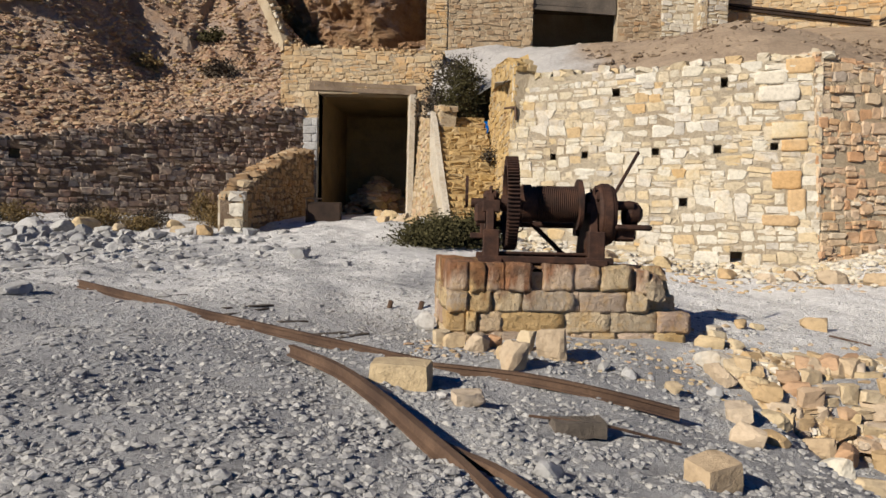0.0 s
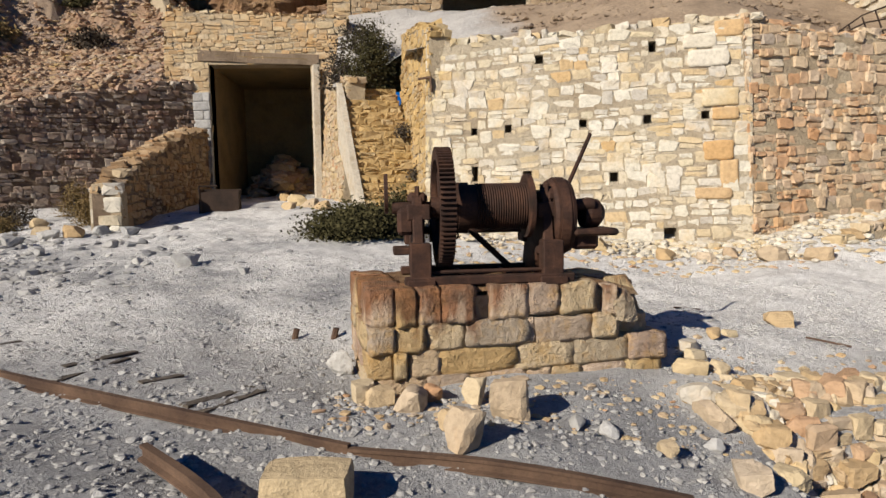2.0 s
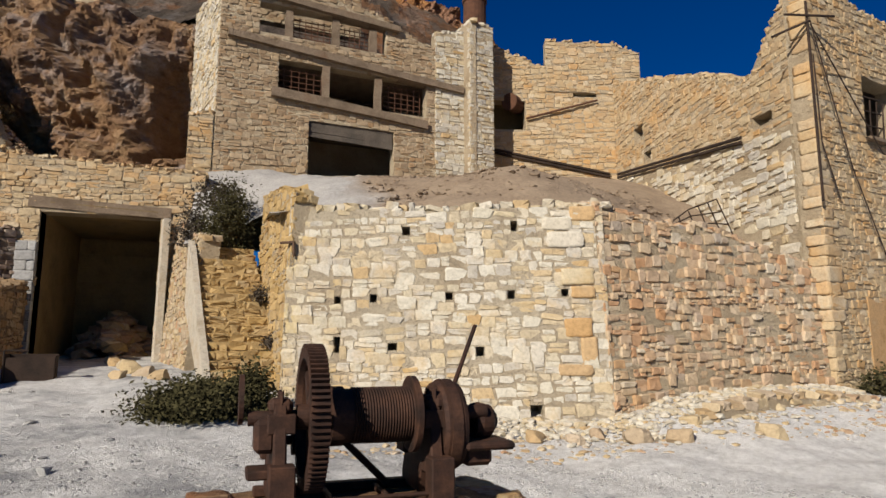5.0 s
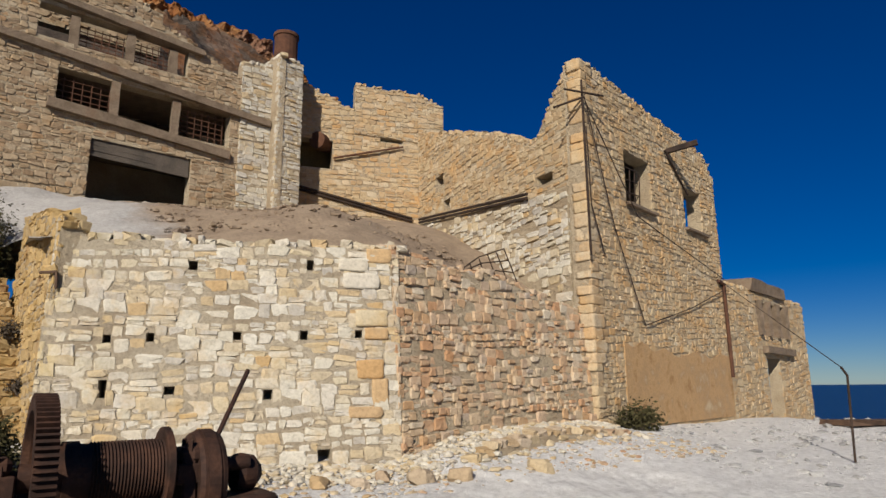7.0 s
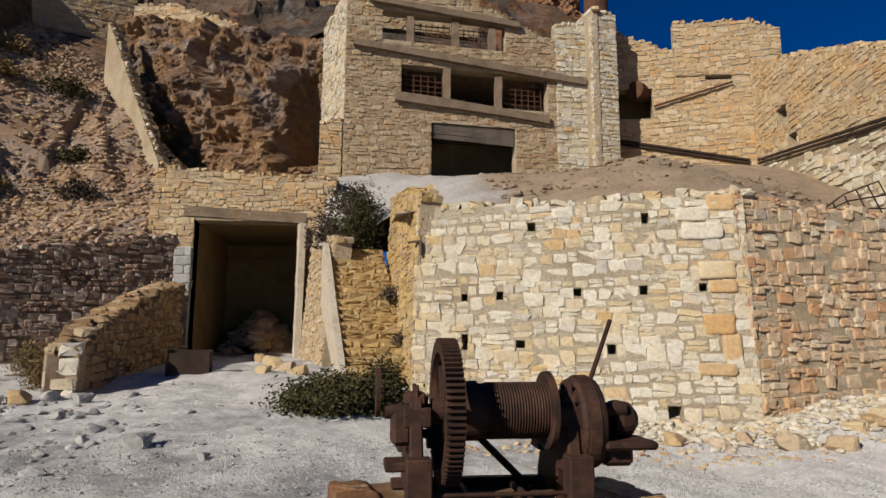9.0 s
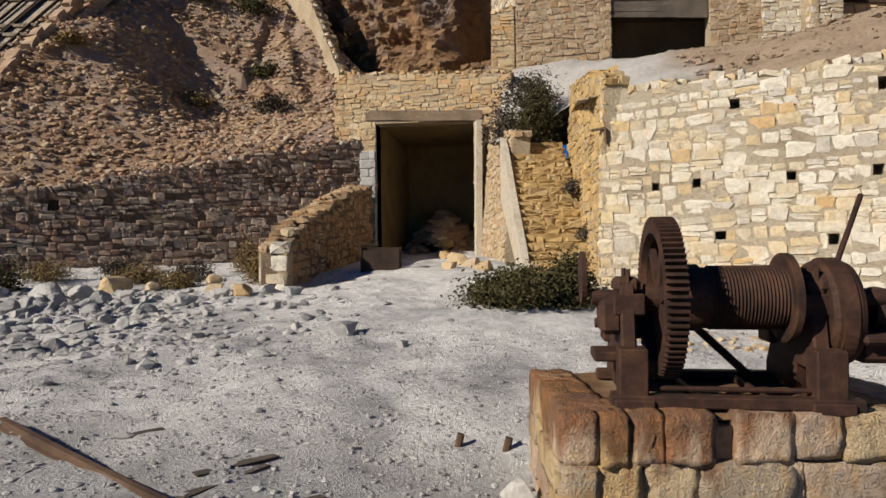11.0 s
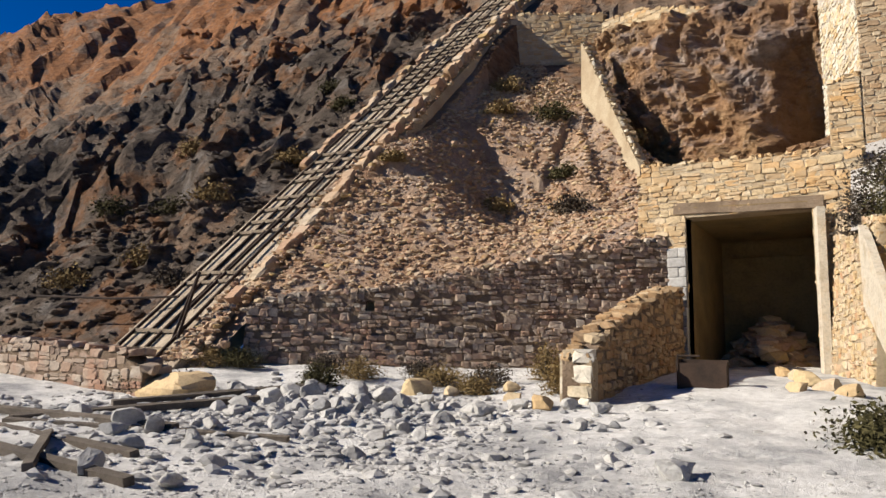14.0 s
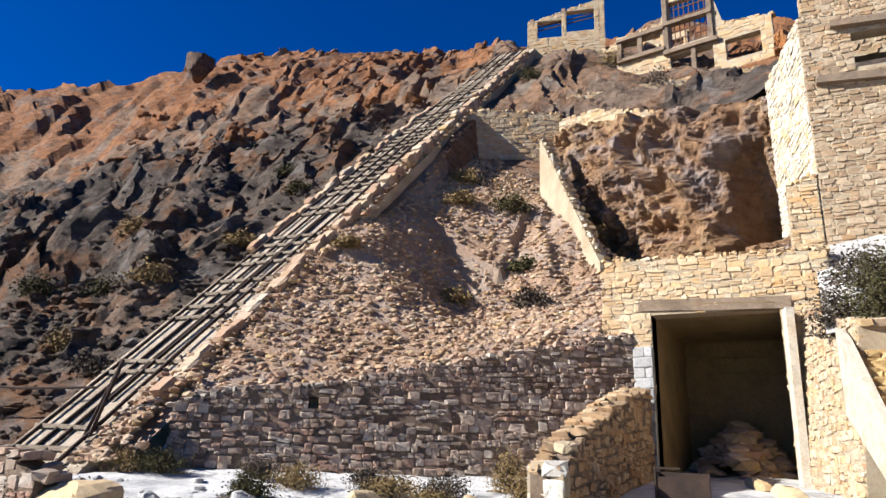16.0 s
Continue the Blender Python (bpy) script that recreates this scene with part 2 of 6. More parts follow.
def slab(w, base, top, thick, openings=(), steps=12):
    """The body of a wall, with openings (u0, u1, v0, v1) right through it; base and top are functions of u."""
    us = sorted({0.0, w.length, *np.linspace(0, w.length, steps), *[e for o in openings for e in o[:2]]})
    lines = sorted({e for o in openings for e in o[2:]})
    rows = [base] + [(lambda u, c=c: min(max(c, base(u)), top(u))) for c in lines] + [top]
    nu, nv = len(us) - 1, len(rows) - 1
    solid = np.ones((nu, nv), bool)
    for i in range(nu):
        mid = (us[i] + us[i + 1]) / 2
        for j in range(nv):
            v = (rows[j](mid) + rows[j + 1](mid)) / 2
            solid[i, j] = not any(o[0] < mid < o[1] and o[2] < v < o[3] for o in openings)
    verts, faces = [], []
    for d in (0.0, -thick):
        for u in us:
            for r in rows:
                verts.append(w.at(u, r(u), d))
    back = (nu + 1) * (nv + 1)

    def vid(i, j, b):
        return i * (nv + 1) + j + b * back
    for i in range(nu):
        for j in range(nv):
            if not solid[i, j]:
                continue
            faces.append((vid(i, j, 0), vid(i + 1, j, 0), vid(i + 1, j + 1, 0), vid(i, j + 1, 0)))
            faces.append((vid(i, j, 1), vid(i, j + 1, 1), vid(i + 1, j + 1, 1), vid(i + 1, j, 1)))
            for di, dj, a, b in ((-1, 0, (i, j), (i, j + 1)), (1, 0, (i + 1, j + 1), (i + 1, j)), (0, -1, (i + 1, j), (i, j)), (0, 1, (i, j + 1), (i + 1, j + 1))):
                k, l = i + di, j + dj
                if not (0 <= k < nu and 0 <= l < nv and solid[k, l]):
                    faces.append((vid(*a, 0), vid(*b, 0), vid(*b, 1), vid(*a, 1)))
    return verts, faces


def stone_shape(rnd, worn=0.16):
    """A worn block one unit wide and high, its face out along -y: three rings of eight and a middle."""
    ring = [(-1, -0.6), (-0.6, -1), (0.6, -1), (1, -0.6), (1, 0.6), (0.6, 1), (-0.6, 1), (-1, 0.6)]
    cut = rnd.uniform(0.1, 0.75)
    pts = [(math.copysign(abs(x) + (1 - abs(x)) * cut, x), math.copysign(abs(z) + (1 - abs(z)) * cut, z)) for x, z in ring]
    verts = []
    for shrink, y in ((1.0, 0.5), (1.0, -0.16), (1 - worn * rnd.uniform(0.7, 1.4), -0.5)):
        for x, z in pts:
            j = 0.10 if y < 0 else 0.04
            verts.append((0.5 * x * shrink + rnd.uniform(-j, j), y + rnd.uniform(-j, j) * 1.5, 0.5 * z * shrink + rnd.uniform(-j, j)))
    verts.append((rnd.uniform(-0.2, 0.2), -0.5 - rnd.uniform(-0.08, 0.12), rnd.uniform(-0.2, 0.2)))
    faces = []
    for r in (0, 8):
        faces += [(r + k, r + (k + 1) % 8, r + 8 + (k + 1) % 8, r + 8 + k) for k in range(8)]
    faces += [(16 + k, 16 + (k + 1) % 8, 24) for k in range(8)]
    return verts, faces


RND = random.Random(4)
STONES = [stone_shape(RND) for _ in range(22)]


def lay(rnd, length, base, top, course, stretch, openings=(), wave=0.55):
    """Stones in rough courses: a list of (u, v, width, height)."""
    out = []
    lowest = min(base(u) for u in np.linspace(0, length, 9))
    highest = max(top(u) for u in np.linspace(0, length, 33))
    v, k = lowest, 0
    while v < highest:
        h = rnd.uniform(*course)
        u = -rnd.uniform(0, stretch[0])
        while u < length:
            wide = h * rnd.uniform(*stretch)
            if length - u - wide < h * 0.6:
                wide = length - u
            a, b = max(u, 0), min(u + wide, length)
            mid = (a + b) / 2
            lift = wave * h * math.sin(mid * 1.7 + k * 0.9) * 0.6
            pieces = [(v + lift, h)]
            if rnd.random() < 0.3:
                s = rnd.uniform(0.4, 0.6)
                pieces = [(v + lift, h * s), (v + lift + h * s, h * (1 - s))]
            if rnd.random() < 0.22 and len(pieces) == 1 and b - a > 0.2:
                pieces = [(v + lift - h * rnd.uniform(0, 0.18), h * rnd.uniform(0.9, 1.25))]
            for v0, hh in pieces:
                if b - a < 0.03:
                    continue
                if v0 + hh * 0.3 < base(mid) or v0 + hh * 0.75 > top(mid):
                    continue
                if any(a < o[1] - 0.02 and b > o[0] + 0.02 and v0 < o[3] - 0.02 and v0 + hh > o[2] + 0.02 for o in openings):
                    left = [o for o in openings if a < o[1] and b > o[0] and v0 < o[3] and v0 + hh > o[2]][0]
                    for e0, e1 in ((a, left[0]), (left[1], b)):
                        if e1 - e0 > 0.08:
                            out.append(((e0 + e1) / 2, v0 + hh / 2, e1 - e0, hh))
                    continue
                out.append((mid, v0 + hh / 2, b - a, hh))
            u += wide
        v += h
        k += 1
    return out


def masonry(parent, w, stones, material, rnd, depth=0.10, gap=0.004, proud=0.02, single=None, uneven=0.02):
    """Sets stones on a wall's face: those inside the stretch single (u0, u1, v0, v1) as pieces of their own, the rest joined."""
    basis = Matrix((w.u, -w.n, Vector((0, 0, 1)))).transposed()
    verts, faces, count = [], [], 0
    meshes = None
    for u, v, wide, high in stones:
        k = rnd.randrange(len(STONES))
        out = proud + rnd.uniform(-uneven, uneven)
        c = w.at(u, v, out - depth / 2)
        turn = basis @ Euler((rnd.uniform(-0.05, 0.05), rnd.gauss(0, 0.045), rnd.uniform(-0.05, 0.05))).to_matrix()
        size = Vector((max(wide - gap, 0.02), depth, max(high - gap, 0.02)))
        if single and count < 300 and single[0] < u < single[1] and single[2] < v < single[3]:
            if meshes is None:
                meshes = [mesh_of("stone", *s, material) for s in STONES]
            ob = new("stone", meshes[k])
            ob.parent = parent
            ob.matrix_basis = Matrix.LocRotScale(c, turn.to_quaternion(), size)
            count += 1
            continue
        b = len(verts)
        m = turn @ Matrix.Diagonal(size)
        verts += [c + m @ Vector(p) for p in STONES[k][0]]
        faces += [tuple(b + i for i in f) for f in STONES[k][1]]
    if verts:
        tagged(part("stonework", (verts, faces), material, parent), kind="stuff")


def stone_wall(name, p, q, base, top, thick, material, label="", openings=(), course=(0.15, 0.28), stretch=(1.0, 2.4), batter=0.0, seed=1, single=None, uneven=0.02, mortar=None, proud=0.022, kind="structure", category="wall", coping=True):
    """A wall of rough stones on a mortar body."""
    w = Wall(p, q, batter)
    rnd = random.Random(seed)
    body = part(name, slab(w, base, top, thick, openings), mortar or M_MORTAR)
    tagged(body, label, category, kind=kind)
    masonry(body, w, lay(rnd, w.length, base, top, course, stretch, openings), material, rnd, single=single, uneven=uneven, proud=proud)
    if coping:
        cap_stones(body, w, top, thick, material, seed + 500, (course[0] * 0.9, course[1] * 1.3))
    return w, body


def cap_stones(parent, w, top, thick, material, seed, size=(0.16, 0.34), a=0.0, b=None):
    """Loose uneven stones along a wall's head."""
    rnd = random.Random(seed)
    basis = Matrix((w.u, -w.n, Vector((0, 0, 1)))).transposed()
    verts, faces = [], []
    u = a
    while u < (b or w.length):
        wide = rnd.uniform(*size)
        for row in range(max(1, round(thick / 0.3))):
            if rnd.random() < 0.15:
                continue
            k = rnd.randrange(len(STONES))
            deep = thick / max(1, round(thick / 0.3))
            high = rnd.uniform(0.5, 1.0) * size[1] * 0.6
            c = w.at(u + wide / 2, top(u + wide / 2) + high * 0.3, -deep * (row + 0.5))
            m = basis @ Euler((rnd.uniform(-0.2, 0.2), rnd.uniform(-0.2, 0.2), rnd.uniform(-0.3, 0.3))).to_matrix() @ Matrix.Diagonal((wide, deep * 1.05, high))
            n0 = len(verts)
            verts += [c + m @ Vector(p) for p in STONES[k][0]]
            faces += [tuple(n0 + i for i in f) for f in STONES[k][1]]
        u += wide
    tagged(part("coping", (verts, faces), material, parent), kind="stuff")


def flat(v):
    return lambda u: v


def line(*pts):
    """A broken line of (u, v)."""
    us, vs = [a for a, _ in pts], [b for _, b in pts]
    return lambda u: float(np.interp(u, us, vs))


# ---- the ground ----
yard = surface([(0.3, -3, -0.2), (0.3, 0, -0.15), (0.2, 2.2, 0.05), (-2.5, 2, 0.2), (-1.2, 5.1, -0.02), (-3, 6, 0.2), (1.8, 4.8, -0.27), (2.4, 5.4, -0.34), (1.3, 6.2, -0.02), (0.6, 5.3, -0.08), (-0.3, 5.8, -0.02), (-0.2, 7.5, 0.04),
                (2.7, 6.7, 0.0), (4.9, 8.8, -0.19), (3.7, 7.0, -0.1), (4.8, 7.1, -0.16), (3.3, 5.8, -0.42), (4.5, 5.8, -0.55), (4.5, 4.5, -0.6), (-3, 11.5, 0.42), (-7, 12, 0.42), (-8.2, 9.2, 0.45), (-5.7, 15.7, 0.78), (-9, 13, 0.7), (-9.5, 17, 0.75), (-14.2, 12.7, 0.6), (-13.8, 17.5, 1.05), (-17, 16.3, 1.05), (-20, 15.3, 1.1), (-4.5, 24.5, 1.35), (-2.5, 21, 1.3),
                (-8.4, 21.5, 1.2), (0, 15.5, 0.75), (4.4, 15, 0.4), (7.9, 14, 0.3), (8.2, 11.9, 0.15), (9.2, 13.6, 0.6), (12, 14.2, 0.75), (11, 12.2, 0.2), (15.5, 15, 0.7), (17.5, 13.5, 0.25), (18.2, 10.3, 0.1), (30, 17.5, 0.35), (32, 16.4, 0.35), (-30, 12, 1.4), (-30, 0, 0.8), (-12, 0, 0.4), (15, 0, -0.6), (40, 14, -0.4), (45, 0, -1.5), (40, 30, -0.5)])


def ground_height(x, y):
    near = yard(np.clip(x, -30, 45), np.clip(y, -6, 30))
    far = np.maximum(np.hypot(x - 5, y - 10) - 30, 0)
    return near * np.exp(-far / 25) - 6.5 * (1 - np.exp(-far / 30))


def yard_height(x, y):
    z = ground_height(x, y)
    gully = np.clip((x - 2.75) / 0.6, 0, 1) * np.clip((9 - x) / 3, 0, 1) * np.clip((6.25 + 0.17 * (x - 3) - y) / 0.4, 0, 1) * np.clip((y - 3.2) / 1.2, 0, 1)
    return z - 0.38 * gully + 0.085 * rough(x, y, 1.5, 5) + 0.03 * rough(x, y, 0.4, 3, 3.0)


def axis(lo, hi, fine_lo, fine_hi, fine, grow=1.22):
    mid = list(np.arange(fine_lo, fine_hi + fine, fine))
    s, a = fine, []
    x = fine_lo
    while x > lo:
        s *= grow
        x -= s
        a.append(x)
    s, b, x = fine, [], mid[-1]
    while x < hi:
        s *= grow
        x += s
        b.append(x)
    return np.array(a[::-1] + mid + b)


ground = sheet("ground", axis(-2500, 2500, -13, 12, 0.1), axis(-2500, 2500, -1, 17, 0.1), yard_height, M_GROUND)
tagged(ground, "grey dusty mine yard strewn with pale grit", "ground", kind="structure")

hill_at = surface([(-17.2, 18.0, 3.2), (-14, 20.3, 3.7), (-10.5, 22.7, 4.9), (-7.2, 25.6, 6.4), (-8.8, 30.5, 9.2), (-14.5, 27.7, 7.9), (-18.6, 18.0, 3.0), (-20.2, 16.9, 1.9), (-20.9, 26, 10.6), (-21.5, 34.9, 19.5), (-17.6, 26, 10.9), (-18.2, 35, 19.2), (-16.6, 22, 6.9), (-24.6, 26, 11), (-25, 35, 20), (-22.9, 52.9, 36.4), (-13, 34.5, 15.5), (-30, 48, 31), (-28, 17, 3.4), (-40, 22, 10), (-40, 14, 3),
                   (-84, 51, 39), (-55, 36, 23), (-118, 51, 55.5), (-84, 68, 62.5), (-50, 86, 63), (-140, 110, 58), (-60, 130, 60), (-5, 62, 40), (10, 49, 28.4), (13.4, 47.7, 27), (16.5, 46, 24.5), (19.5, 44, 14), (24, 42, 5), (14, 65, 27), (-4, 26, 7.2), (-4, 29.5, 8.2), (-4, 31.5, 9.8), (-3.5, 33.2, 15.5), (-4, 36, 18), (4, 34, 17), (-3, 45, 25), (-60, 18, 9), (-100, 40, 30), (-180, 60, 50)])
WALL_LINE = Wall((-17.3, 17.2), (-6.4, 24.7))
RAMP_FOOT, RAMP_TOP = Vector((-20.2, 16.6, 2.1)), Vector((-22.9, 53.0, 37.4))


def behind(x, y):
    side = (x - WALL_LINE.p.x) * -WALL_LINE.n.x + (y - WALL_LINE.p.y) * -WALL_LINE.n.y
    outside = np.where(x < -17.2, y > 14 - 0.02 * x, np.where(x < -6.7, side > 0.1, (y > np.where(x < -1.2, 25.5, 28.7)) & (x < 24)))
    hollow = (x > -12.7) & (x < 0.6) & (y > np.where(x < -8.7, 30.9 - 0.952 * (x + 8.7), 29.6)) & (y < 33.6 - 0.27 * x)
    return outside & ~hollow


def from_ramp(x, y):
    along = np.clip((y - RAMP_FOOT.y) / (RAMP_TOP.y - RAMP_FOOT.y), 0, 1)
    return x - (RAMP_FOOT.x + along * (RAMP_TOP.x - RAMP_FOOT.x))


def crags(x, y):
    """Relief of broken rock: long ridges, tilted beds that break off in ledges, and cracks."""
    out = np.empty(np.shape(x))
    flat_out = out.reshape(-1)
    for k, (a, b) in enumerate(zip(np.ravel(x), np.ravel(y))):
        wa, wb = noise.noise((a / 6, b / 6, 7.0)), noise.noise((a / 6, b / 6, 17.0))
        ridge = noise.ridged_multi_fractal((a / 11 + 0.5 * wa, b / 13 + 0.5 * wb, 1.0), 0.95, 2.2, 5, 1.0, 2.0) - 1.25
        bed = (0.75 * a + 0.55 * b) / 2.3 + 1.6 * wa + 0.5 * wb + 0.15 * noise.noise((a, b, 2.0))
        ledge = bed - math.floor(bed)
        small = noise.ridged_multi_fractal((a / 2.0 + wa, b / 2.4, 3.0), 0.8, 2.2, 4, 1.0, 2.0) - 1.2
        near, _ = noise.voronoi((a / 1.5 + 0.6 * wa, b / 1.9, 0.4 * wb))
        fade = min(max(1.2 - (b - 24) / 30, 0.15), 1)
        flat_out[k] = 1.45 * ridge + 0.7 * ledge * (0.5 + wb) + fade * (0.26 * small + 0.3 * min(near[1] - near[0], 0.3))
    return out


def hill_height(x, y):
    z = hill_at(x, y)
    d = from_ramp(x, y)
    along = (x - WALL_LINE.p.x) * WALL_LINE.u.x + (y - WALL_LINE.p.y) * WALL_LINE.u.y
    side = (x - WALL_LINE.p.x) * -WALL_LINE.n.x + (y - WALL_LINE.p.y) * -WALL_LINE.n.y
    coping = np.interp(along, (0, 1, 4, 8, 13.2), (2.8, 3.1, 3.4, 4.3, 5.4)) + 1.0 * np.maximum(side - 0.45, 0)
    z = np.where((along > -0.2) & (along < 13.4) & (side < 6), np.minimum(z, coping), z)
    ledge = (d > 2.8) & (x < -13.4) & (y > 30) & (y < 38.95 + 0.548 * (x + 18.3))
    z = np.where(ledge, np.minimum(z, 19.3 - 0.75 * np.maximum(38.0 + 0.548 * (x + 18.3) - y, 0)), z)
    wild = np.clip((np.abs(d) - 2.5) / 3, 0, 1) * np.clip((z - 2) / 5, 0, 1)
    slope_right = (d > 0) & (y < 38)
    wild = np.where(slope_right, wild * np.where(y < 29, 0.2, 0.55), wild)
    wild = np.where(ledge, 0.0, wild)
    cave = (x > -7.5) & (x < 0) & (y > 30) & (y < 40)
    wild = np.where(cave, 0.6, wild)
    z = z + wild * np.where(d < 0, 1.9, 1.3) * crags(x, y) + 0.10 * rough(x, y, 0.8, 3, 5.0)
    z = np.where((x > -10.5) & (x < 0.5) & (y > 29) & (y < 34), np.minimum(z, 9.3 + np.maximum(-8 - x, 0)), z)
    # the outcrops along the top break off in steps
    high = np.clip((z - 20) / 10, 0, 1)
    return z + high * 0.8 * rough(x, y, 7.0, 4, 9.0)


hill = sheet("hillside", axis(-200, 24, -44, -1, 0.24, 1.02), axis(12, 150, 14, 46, 0.24, 1.02), hill_height, M_HILL, behind)
M_CRAG = crag_material("dark_crag_rock", ((0.34, (0.085, 0.068, 0.055)), (0.45, (0.15, 0.12, 0.095)), (0.53, (0.20, 0.155, 0.12)), (0.60, (0.27, 0.14, 0.07)), (0.70, (0.18, 0.15, 0.125))), (0.32, 0.29, 0.265), (0.55, 0.67))
M_REDROCK = crag_material("rust_red_rock", ((0.34, (0.20, 0.12, 0.08)), (0.44, (0.34, 0.17, 0.085)), (0.52, (0.44, 0.20, 0.085)), (0.60, (0.28, 0.19, 0.14)), (0.70, (0.38, 0.27, 0.19))), (0.46, 0.37, 0.29))
M_SCREE = dirt_material("tan_scree", ((0.34, (0.36, 0.22, 0.135)), (0.46, (0.46, 0.31, 0.20)), (0.56, (0.42, 0.32, 0.25)), (0.66, (0.54, 0.40, 0.27))), 0.5, 7, 1.0)
for extra in (M_CRAG, M_REDROCK, M_SCREE):
    hill.data.materials.append(extra)
for face in hill.data.polygons:
    face.use_smooth = False
    c = face.center
    d = float(from_ramp(c.x, c.y))
    wobble = noise.noise((c.x / 6, c.y / 6, 3.0)) * 6
    if d > 0 and c.x < -7.5 and c.y < 34 + wobble * 0.4:
        face.material_index = 3
    elif c.x > -8 and c.y < 45:
        face.material_index = 2 if wobble > 1 else 1
    elif c.z > 26 + wobble and (c.z > 40 + 4 * wobble or c.x > -5):
        face.material_index = 2
    elif d < 0 and c.z < 30 + wobble:
        face.material_index = 1 if wobble < 2.2 or c.z > 12 else 0
tagged(hill, "steep craggy hillside of dark and rust-red rock", "hillside", kind="structure")

M_SEA = Nodes("sea_water", 0.35)
M_SEA.bump(M_SEA.noise(0.6, 4), 0.3, 0.4)
M_SEA = M_SEA.colour(M_SEA.ramp(M_SEA.noise(0.02), (0.4, (0.004, 0.016, 0.06)), (0.6, (0.006, 0.022, 0.075))))
sea = part("water", ([(-2500, -4900, -4.6), (4900, -4900, -4.6), (4900, 4900, -4.6), (-2500, 4900, -4.6)], [(0, 1, 2, 3)]), M_SEA)
tagged(sea, "deep blue sea out to the horizon", "sea", kind="structure")

# ---- more materials ----
M_CONCRETE = dirt_material("weathered_concrete", ((0.3, (0.20, 0.145, 0.095)), (0.55, (0.32, 0.24, 0.165)), (0.75, (0.26, 0.165, 0.10))), 1.6, 14, 0.6)
M_PLASTER = dirt_material("ochre_plaster", ((0.32, (0.44, 0.25, 0.10)), (0.46, (0.66, 0.42, 0.20)), (0.58, (0.56, 0.36, 0.18)), (0.7, (0.70, 0.54, 0.34))), 1.4, 18, 0.5)
M_DARKWOOD = dirt_material("grey_weathered_wood", ((0.3, (0.10, 0.085, 0.07)), (0.55, (0.17, 0.14, 0.11)), (0.75, (0.24, 0.20, 0.16))), 1.4, 20, 0.5)
# ochre stained plaster, its base lowered to put the gallery's shade into the colour
M_INTERIOR = dirt_material("shade_darkened_sulphur_plaster", ((0.3, (0.22, 0.155, 0.075)), (0.5, (0.34, 0.24, 0.11)), (0.7, (0.20, 0.15, 0.08))), 0.5, 10, 0.4)
M_STAIR = stone_material("yellow_stone", ((0.0, (0.56, 0.38, 0.15)), (0.4, (0.66, 0.47, 0.22)), (0.7, (0.48, 0.33, 0.14)), (1.0, (0.60, 0.46, 0.26))), (0.30, 0.15, 0.06))
M_RUBBLE = stone_material("orange_rubble", ((0.0, (0.50, 0.33, 0.19)), (0.3, (0.58, 0.43, 0.29)), (0.6, (0.44, 0.27, 0.17)), (0.85, (0.62, 0.51, 0.38)), (1.0, (0.52, 0.36, 0.15))))
M_GREYROCK = stone_material("pale_grey_rock", ((0.0, (0.42, 0.41, 0.39)), (0.4, (0.55, 0.54, 0.52)), (0.7, (0.34, 0.34, 0.34)), (1.0, (0.60, 0.58, 0.54))), (0.50, 0.47, 0.40), (0.6, 0.8))
M_DARKWALL = stone_material("dark_weathered_stone", ((0.0, (0.34, 0.25, 0.18)), (0.3, (0.50, 0.41, 0.32)), (0.5, (0.28, 0.20, 0.15)), (0.75, (0.56, 0.49, 0.40)), (1.0, (0.42, 0.27, 0.18))), (0.40, 0.20, 0.12), (0.50, 0.70))
M_DARKMORTAR = dirt_material("dark_earth_mortar", ((0.3, (0.17, 0.11, 0.07)), (0.6, (0.34, 0.25, 0.17))), 0.9, 12, 1.0)
M_PALEMORTAR = dirt_material("pale_lime_mortar", ((0.3, (0.50, 0.40, 0.27)), (0.6, (0.68, 0.58, 0.42))), 0.8, 16)
# plaster whitened so that jamb and cheek carry sunlight in their colour
M_SUNLIT_LIME = dirt_material("sunlit_lime_plaster", ((0.32, (0.62, 0.52, 0.38)), (0.5, (0.80, 0.72, 0.58)), (0.66, (0.72, 0.58, 0.40))), 1.6, 14, 0.7)
M_LOWWALL = stone_material("orange_brown_stone", ((0.0, (0.44, 0.29, 0.15)), (0.3, (0.54, 0.39, 0.23)), (0.6, (0.36, 0.22, 0.11)), (0.85, (0.58, 0.46, 0.30)), (1.0, (0.46, 0.26, 0.12))), (0.36, 0.19, 0.08), (0.5, 0.72))
M_QUOIN = stone_material("orange_quoin", ((0.0, (0.64, 0.38, 0.15)), (0.5, (0.70, 0.48, 0.25)), (1.0, (0.62, 0.44, 0.25))), (0.56, 0.42, 0.25))


def tube(bm, p, q, r, seg=10, r2=None, caps=True):
    """A round bar from p to q."""
    p, q = Vector(p), Vector(q)
    z = (q - p).normalized()
    x = z.orthogonal().normalized()
    y = z.cross(x)
    rings = []
    for c, rad in ((p, r), (q, r if r2 is None else r2)):
        rings.append([bm.verts.new(c + (x * math.cos(a) + y * math.sin(a)) * rad) for a in [2 * math.pi * k / seg for k in range(seg)]])
    for k in range(seg):
        bm.faces.new((rings[0][k], rings[0][(k + 1) % seg], rings[1][(k + 1) % seg], rings[1][k]))
    if caps:
        bm.faces.new(rings[0][::-1]), bm.faces.new(rings[1])


